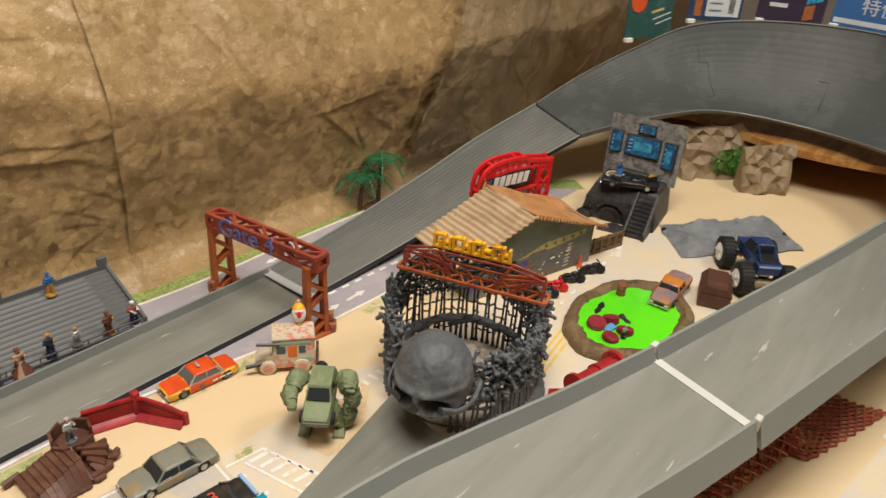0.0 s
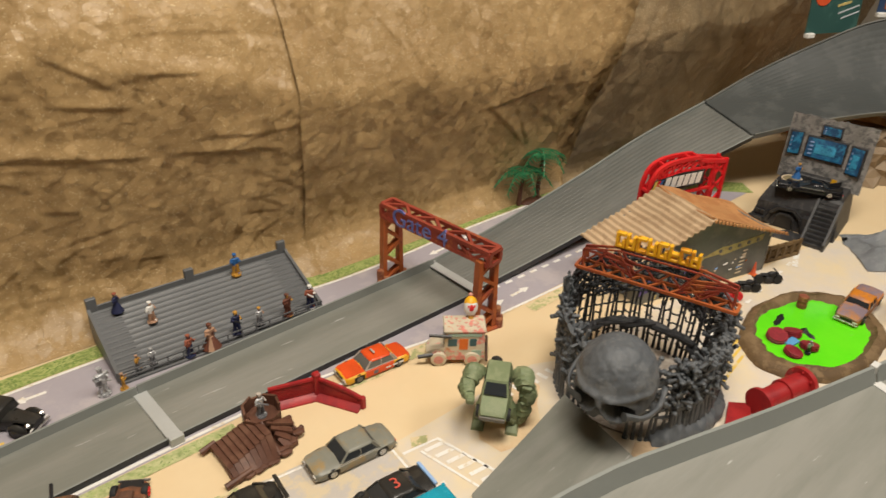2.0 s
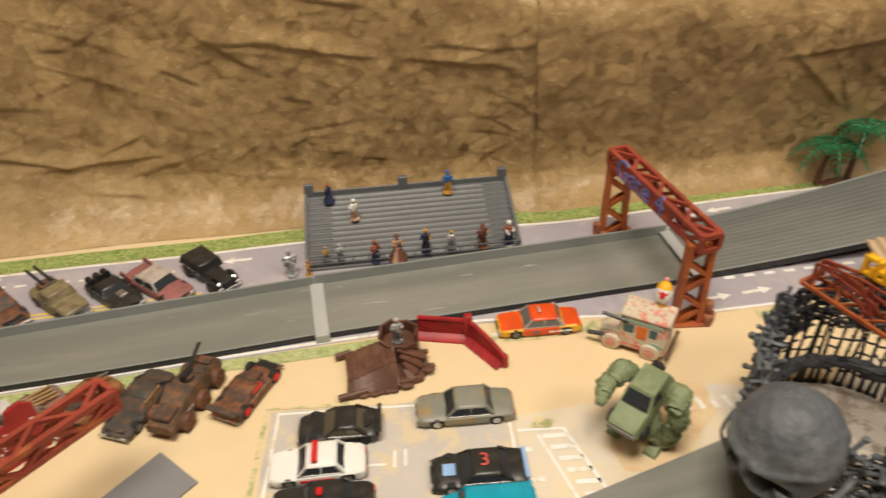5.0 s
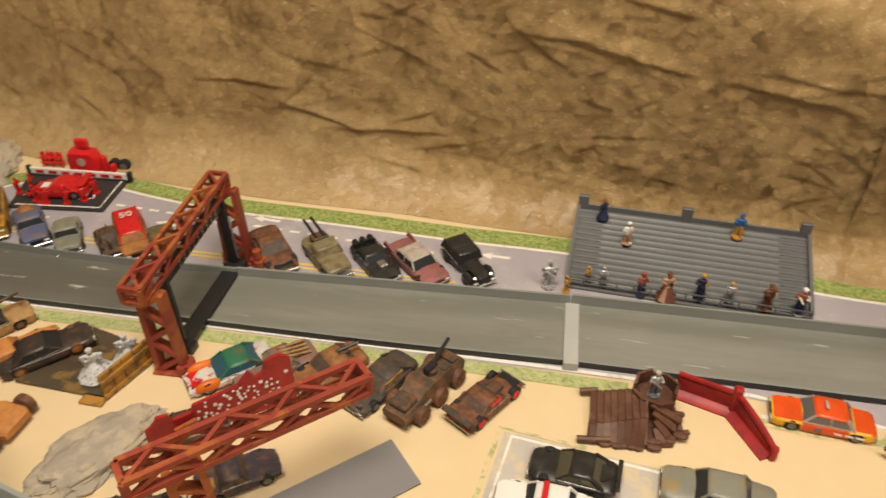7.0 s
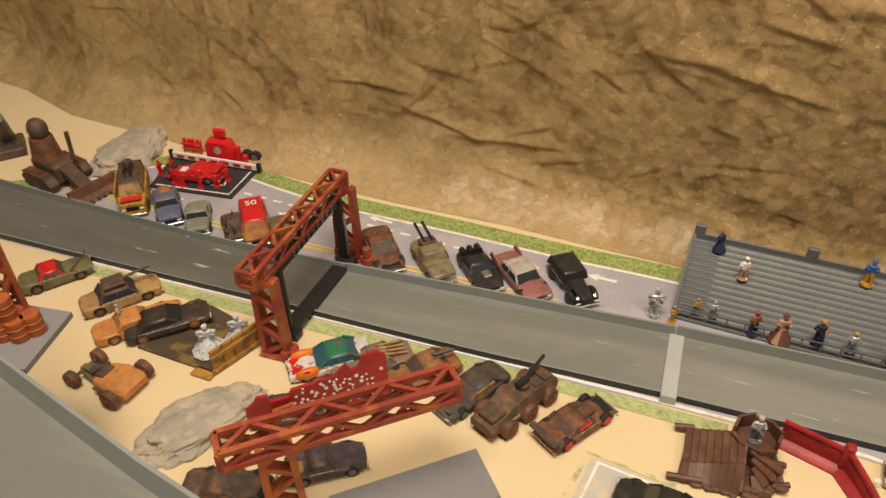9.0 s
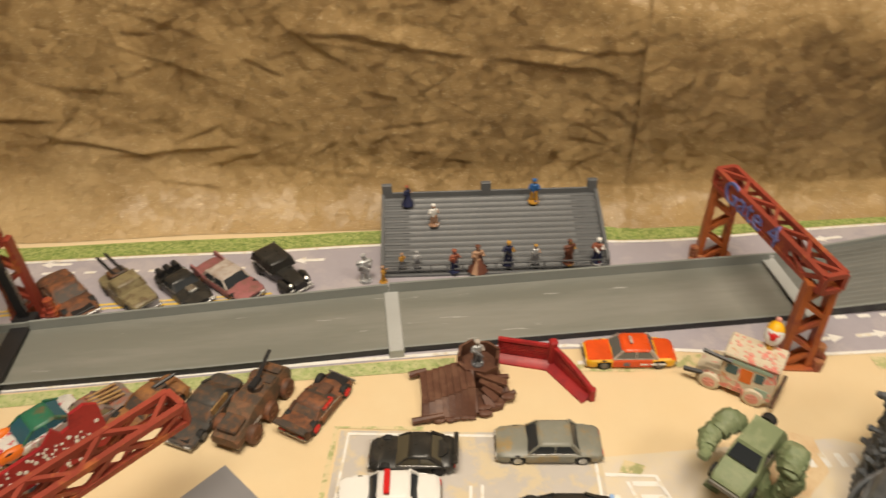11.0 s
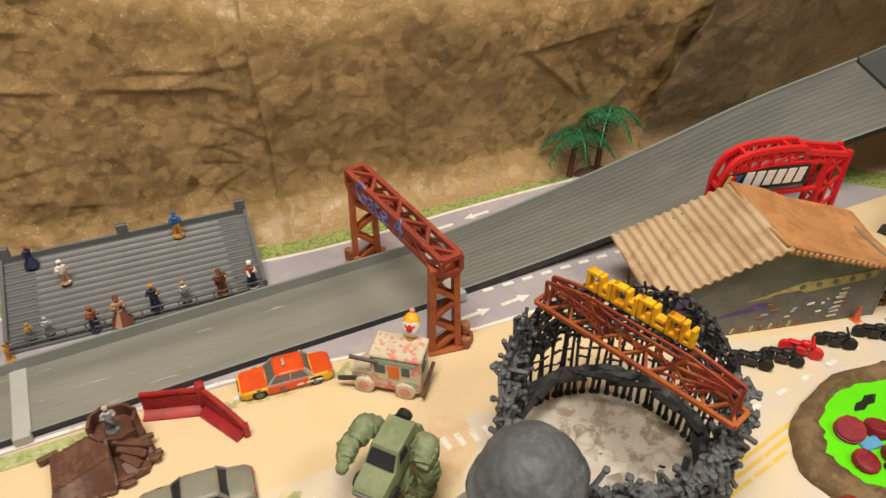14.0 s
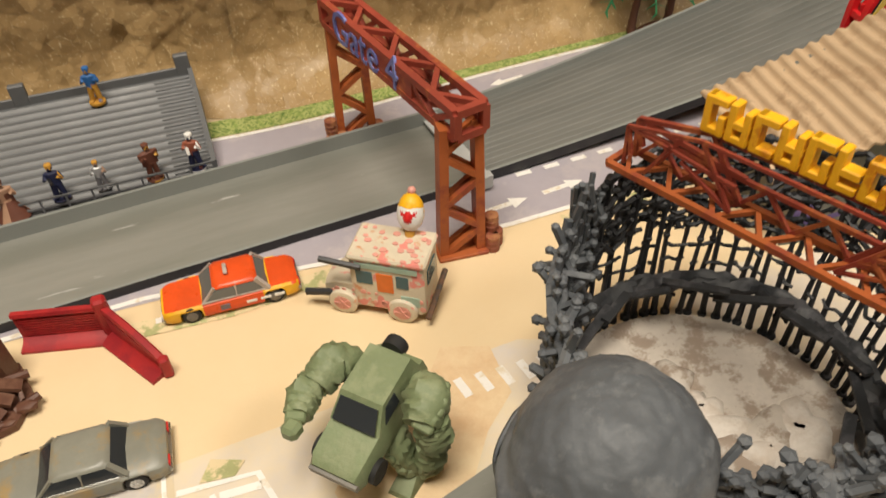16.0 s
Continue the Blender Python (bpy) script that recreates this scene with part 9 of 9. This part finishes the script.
def palm_tree(x, y, h, seed, turn):
    rng = random.Random(seed)
    bm = bmesh.new()
    rings = []
    for i in range(15):
        u = i / 14
        r_ = 0.0036 * (1 - 0.35 * u) * (1.12 if i % 2 else 0.95)
        c0 = Vector((x + 0.006 * u * u, y, 0.002 + h * u))
        rings.append([c0 + Vector((r_ * math.cos(t), r_ * math.sin(t), 0)) for t in [k * math.tau / 10 for k in range(10)]])
    part("trunk", loft(rings, bm), PALM_TRUNK, palm)
    top = Vector((x + 0.006, y, 0.002 + h))
    for k in range(6):
        a = k * math.tau / 6 + turn
        d = Vector((math.cos(a), math.sin(a) * 0.8, 0))
        ln = rng.uniform(0.036, 0.043)
        bm = bmesh.new()
        spine = [top + d * ln * u + Vector((0, 0, 0.012 * math.sin(u * 2.4) - 0.024 * u * u)) for u in [i / 9 for i in range(10)]]
        for p_, q_ in zip(spine, spine[1:]):
            beam(p_, q_, 0.0012, bm=bm)
        side = Vector((-d.y, d.x, 0)).normalized()
        for i in range(1, 10):
            w_ = 0.0125 * math.sin(math.pi * min(1, 0.15 + 0.85 * i / 10)) + 0.002
            for s in (-1, 1):
                b0 = spine[i]
                tip = b0 + side * s * w_ + d * 0.004 - Vector((0, 0, 0.003))
                v_ = [bm.verts.new(b0 + d * 0.0020), bm.verts.new(b0 - d * 0.0016), bm.verts.new(tip - d * 0.0006), bm.verts.new(tip + d * 0.0006)]
                bm.faces.new(v_)
        bmesh.ops.solidify(bm, geom=[f for f in bm.faces if len(f.verts) == 4 and len(f.edges[0].link_faces) == 1], thickness=0.0005)
        part("frond", bm, PALM_LEAF, palm)


palm_tree(-0.026, 0.001, 0.046, 5, 0.3)
palm_tree(0.010, 0.0, 0.064, 9, 0.9)

arch = thing("red_arch", (0, 0, 0), "bright red plastic bridge arch with a black sponsor board", "toy arch")
AR0, AR1 = Vector((0.583, -0.099, 0)), Vector((0.681, -0.125, 0))
ARN = Vector((0.002, 0.007, 0))


def on_arch(u, z, off=0.0):
    return AR0 + (AR1 - AR0) * u + Vector((0, 0, z)) + ARN * off


TOP = [(-0.11, 0.0), (-0.125, 0.078), (-0.11, 0.097), (-0.05, 0.111), (0.06, 0.1180), (0.20, 0.1210), (0.45, 0.1217), (0.60, 0.1203), (0.64, 0.1165), (1.04, 0.1095)]
LOW = [(-0.07, 0.076), (-0.03, 0.091), (0.08, 0.100), (0.33, 0.1050), (0.72, 0.1060), (0.84, 0.1045)]
for s in (-1, 1):
    for nm, line_, th, n_ in (("top_rail", TOP, 0.0044, 36), ("lower_rail", LOW, 0.0034, 24)):
        ps = smooth_line([on_arch(u, z, s) for u, z in line_], n_)
        rings = []
        for i, q_ in enumerate(ps):
            d = (ps[min(i + 1, n_)] - ps[max(i - 1, 0)]).normalized()
            w_ = ARN.normalized()
            h_ = d.cross(w_).normalized()
            rings.append([q_ + (w_ * a_ + h_ * b_) * th / 2 for a_, b_ in ((-1, -1), (1, -1), (1, 1), (-1, 1))])
        part(nm, loft(rings), RED_BRIGHT, arch)
    bm = bmesh.new()
    lo_, hi_ = smooth_line([on_arch(u, z, s) for u, z in LOW[1:]], 10), smooth_line([on_arch(u, z, s) for u, z in TOP[3:]], 10)
    for i in range(10):
        beam(lo_[i], hi_[i + 1], 0.0022, bm=bm)
        beam(lo_[i + 1], hi_[i], 0.0022, bm=bm)
    part("lattice", bm, RED_BRIGHT, arch)
    for u in (0.85, 1.045):
        part("leg", beam(on_arch(u, 0, s), on_arch(u, 0.1135, s), 0.0042), RED_BRIGHT, arch)
    part("leg", beam(on_arch(-0.06, 0, s), on_arch(-0.065, 0.090, s), 0.0036), RED_BRIGHT, arch)
    bm = bmesh.new()
    for k in range(5):
        beam(on_arch(0.85, 0.022 * k + 0.002, s), on_arch(1.045, 0.022 * k + 0.023, s), 0.0024, bm=bm)
        beam(on_arch(1.045, 0.022 * k + 0.002, s), on_arch(0.85, 0.022 * k + 0.023, s), 0.0024, bm=bm)
    part("leg_lattice", bm, RED_BRIGHT, arch)
    part("lower_rail", beam(on_arch(-0.06, 0.076, s), on_arch(0.85, 0.077, s), 0.0034), RED_BRIGHT, arch)
for u, z in ((-0.12, 0.086), (0.06, 0.118), (0.45, 0.1215), (0.60, 0.120), (1.04, 0.1095), (0.85, 0.1095), (-0.11, 0.05)):
    part("cross_bar", beam(on_arch(u, z, -1), on_arch(u, z, 1), 0.0035), RED_BRIGHT, arch)


def on_board(name, pts_, material, label="", off=0.0006):
    bm = loft([[on_arch(u, z, -1.45) - ARN.normalized() * off for u, z in pts_], [on_arch(u, z, -1.40) for u, z in pts_]])
    return part(name, bm, material, arch, label, smooth=False)


on_board("board", [(-0.15, 0.0840), (0.685, 0.0855), (0.685, 0.1055), (0.30, 0.1065), (-0.09, 0.1020)], BLACK_PLASTIC, "black sponsor board", 0.0)
for k, m_ in enumerate((PRINT_YELLOW, RED_BRIGHT, BLUE)):
    u = -0.13 + 0.045 * k
    on_board("stripe", [(u, 0.0865), (u + 0.035, 0.0865), (u + 0.085, 0.101), (u + 0.05, 0.101)], m_)
for k in range(6):
    u = 0.060 + 0.098 * k
    on_board("logo_shape", [(u, 0.0885), (u + 0.074, 0.0885), (u + 0.102, 0.1030), (u + 0.028, 0.1030)], WHITE, "white slanted logo shape")

# ---------------------------------------------------------------- banked turn: plywood shelf, cards, clips
ply = link("plywood_shelf", slab([(1.09, -0.02), (1.135, -0.148), (1.098, -0.302), (1.112, -0.388), (1.140, -0.475), (1.155, -0.56), (1.65, -0.65), (1.65, 0.05), (1.1, 0.05)], 0.064, 0.076), PLYWOOD)
tagged(ply, "orange-brown plywood shelf under the banked turn", "shelf", kind="structure")
# closes the gap below the shelf; its darkness is painted shade
tagged(link("shelf_back", box(0.02, 0.66, 0.064, (1.42, -0.28, 0)), DARK_WOOD), "board behind the gap under the shelf, coloured as dark as the shade there", "board", kind="structure")
tagged(link("shelf_side", slab([(1.16, -0.60), (1.175, -0.60), (1.165, -0.505), (1.150, -0.505)], 0.0, 0.064), PLYWOOD), "orange-brown plywood upright under the shelf", "board", kind="structure")


def card(at, turn, tilt, w_, h_, material, label):
    root = thing("poster_card", at, label, "poster", turn, "cards above the turn")
    m_ = Matrix.Rotation(radians(-tilt), 4, "X")
    part("sheet", box(w_, 0.0012, h_, (0, 0, 0), 0, None, m_), material, root)
    return root, m_


def deco(root, m_, x, z_, w_, h_, material, name="printed_shape", slant=0.0):
    bm = bmesh.new()
    pts_ = [(x - w_ / 2, z_), (x + w_ / 2, z_ + slant), (x + w_ / 2, z_ + h_ + slant), (x - w_ / 2, z_ + h_)]
    loft([[m_ @ Vector((a_, -0.0011, b_)) for a_, b_ in pts_], [m_ @ Vector((a_, -0.0005, b_)) for a_, b_ in pts_]], bm)
    return part(name, bm, material, root, smooth=False)


GREEN_CARD = mat("dark_green_card", (0.035, 0.10, 0.09), 0.4, second=(0.06, 0.14, 0.12), amount=0.4, scale=25, bump=0.0)
NAVY_CARD = mat("navy_card", (0.03, 0.06, 0.13), 0.4, scale=30, bump=0.0)
DARK_CARD = mat("dark_violet_card", (0.045, 0.03, 0.06), 0.4, scale=30, bump=0.0)
BLUE_CARD = mat("blue_card", (0.05, 0.15, 0.40), 0.4, scale=30, bump=0.0)
PALE_CARD = mat("pale_print", (0.62, 0.66, 0.70), 0.4, scale=40, bump=0.0)
ORANGE_DOT = mat("orange_red_print", (0.70, 0.10, 0.03), 0.4, scale=40, bump=0.0)


def turn_point(a, r, z):
    return (C.x + r * math.cos(radians(a)), C.y + r * math.sin(radians(a)), z)


specs = ((69.0, 0.204, 0.078, GREEN_CARD, "dark green card printed with a red planet and rocket"), (46.0, 0.231, 0.074, NAVY_CARD, "navy and white printed card"),
         (23.0, 0.239, 0.082, DARK_CARD, "dark violet printed card with a red strip"), (1.0, 0.245, 0.086, BLUE_CARD, "blue and white striped card with white characters"))
for i, (a_, z_, w_, m0, lb) in enumerate(specs):
    root, m_ = card(turn_point(a_, RO + 0.006, z_), a_ - 90, 4, w_, 0.10, m0, lb)
    root.matrix_world = root.matrix_world @ Matrix.Scale(1.28, 4)
    if i == 0:
        bm = bmesh.new()
        cyl(0.0125, 0.0008, (-0.022, -0.001, 0.045), "y", bm, 24, m=m_)
        part("red_disc", bm, ORANGE_DOT, root)
        deco(root, m_, 0.012, 0.030, 0.020, 0.003, PALE_Y, slant=0.004)
        deco(root, m_, 0.020, 0.022, 0.030, 0.0015, PALE_CARD, slant=0.008)
        deco(root, m_, 0.024, 0.016, 0.026, 0.0015, PALE_CARD, slant=0.007)
        lettering("RACE", 0.014, 0.0002, ORANGE_P, root, m_ @ Matrix.Translation((0.010, -0.0014, 0.064)) @ Euler((radians(90), 0, 0)).to_matrix().to_4x4())
        lettering("TO MARS!", 0.012, 0.0002, ORANGE_P, root, m_ @ Matrix.Translation((0.012, -0.0014, 0.051)) @ Euler((radians(90), 0, 0)).to_matrix().to_4x4())
    elif i == 1:
        deco(root, m_, 0.010, 0.006, 0.046, 0.085, PALE_CARD)
        deco(root, m_, -0.024, 0.006, 0.010, 0.07, ORANGE_P)
        for k in range(4):
            bm = deco(root, m_, 0.000, 0.012 + 0.009 * k, 0.018, 0.0025, GREY_FIG)
        deco(root, m_, 0.022, 0.010, 0.008, 0.022, GREY_METAL)
        deco(root, m_, 0.022, 0.040, 0.009, 0.010, DARK_CARD)
    elif i == 2:
        deco(root, m_, -0.012, 0.030, 0.044, 0.0085, RED_TOY)
        lettering("SURPRISE THEM", 0.0050, 0.0002, PALE_CARD, root, m_ @ Matrix.Translation((-0.012, -0.0018, 0.0342)) @ Euler((radians(90), 0, 0)).to_matrix().to_4x4())
        deco(root, m_, -0.016, 0.018, 0.022, 0.005, PALE_CARD)
        deco(root, m_, 0.026, 0.024, 0.018, 0.020, SCREEN_GLOW, slant=0.006)
        deco(root, m_, 0.022, 0.004, 0.012, 0.018, ORANGE_P, slant=0.003)
    else:
        deco(root, m_, 0.0, 0.004, 0.080, 0.006, PALE_CARD)
        for k in range(4):
            deco(root, m_, -0.022, 0.046 + 0.011 * k, 0.036, 0.0045, PALE_CARD, slant=0.010)
        lettering("特使", 0.022, 0.0002, PALE_CARD, root, m_ @ Matrix.Translation((0.010, -0.0015, 0.026)) @ Euler((radians(90), 0, 0)).to_matrix().to_4x4())
    for s in (-1, 1):
        part("clip", box(0.011, 0.008, 0.006, (s * w_ * 0.43, -0.002, -0.004), 0.001, None, m_), WHITE, root, "white plastic clip")

# red net south of the raised track
net = thing("plastic_net", (0, 0, 0), "red-brown plastic net rolled beside the raised track", "net")


def net_point(u, v):
    """A point of the net, rolled into an open tube at its west end and lying flat at the other."""
    k = min(1.0, max(0.0, (u - 0.52) / 0.16))
    k = k * k * (3 - 2 * k)
    axis = Vector((0.285, -0.478, 0.021)).lerp(Vector((0.560, -0.549, 0.021)), u / 0.75)
    t = radians(165 - 285 * v)
    tube = axis + Vector((0.25 * math.cos(t), 0.97 * math.cos(t), math.sin(t))) * 0.020
    flat_ = Vector((0.43, -0.500, 0.004)).lerp(Vector((0.600, -0.535, 0.006)), (u - 0.45) / 0.55).lerp(Vector((0.41, -0.530, 0.003)).lerp(Vector((0.612, -0.595, 0.004)), (u - 0.45) / 0.55), v)
    return tube.lerp(flat_ + Vector((0, 0, 0.003 * math.sin(9 * u + 4 * v))), k)


for nm, cols in (("net_roll", range(0, 15)), ("net_sheet", range(15, 26))):
    bm = bmesh.new()
    for i in cols:
        for j in range(8):
            a_, b_, c_ = net_point(i / 26, j / 8), net_point((i + 0.5) / 26, (j + 0.5) / 8), net_point((i + 1) / 26, j / 8)
            for p_, q_ in ((a_, b_), (c_, b_), (b_, net_point(i / 26, (j + 1) / 8)), (b_, net_point((i + 1) / 26, (j + 1) / 8))):
                beam(p_, q_, 0.0020, 0.0012, bm)
    tagged(part(nm, bm, MESH_RED, net), kind="stuff")
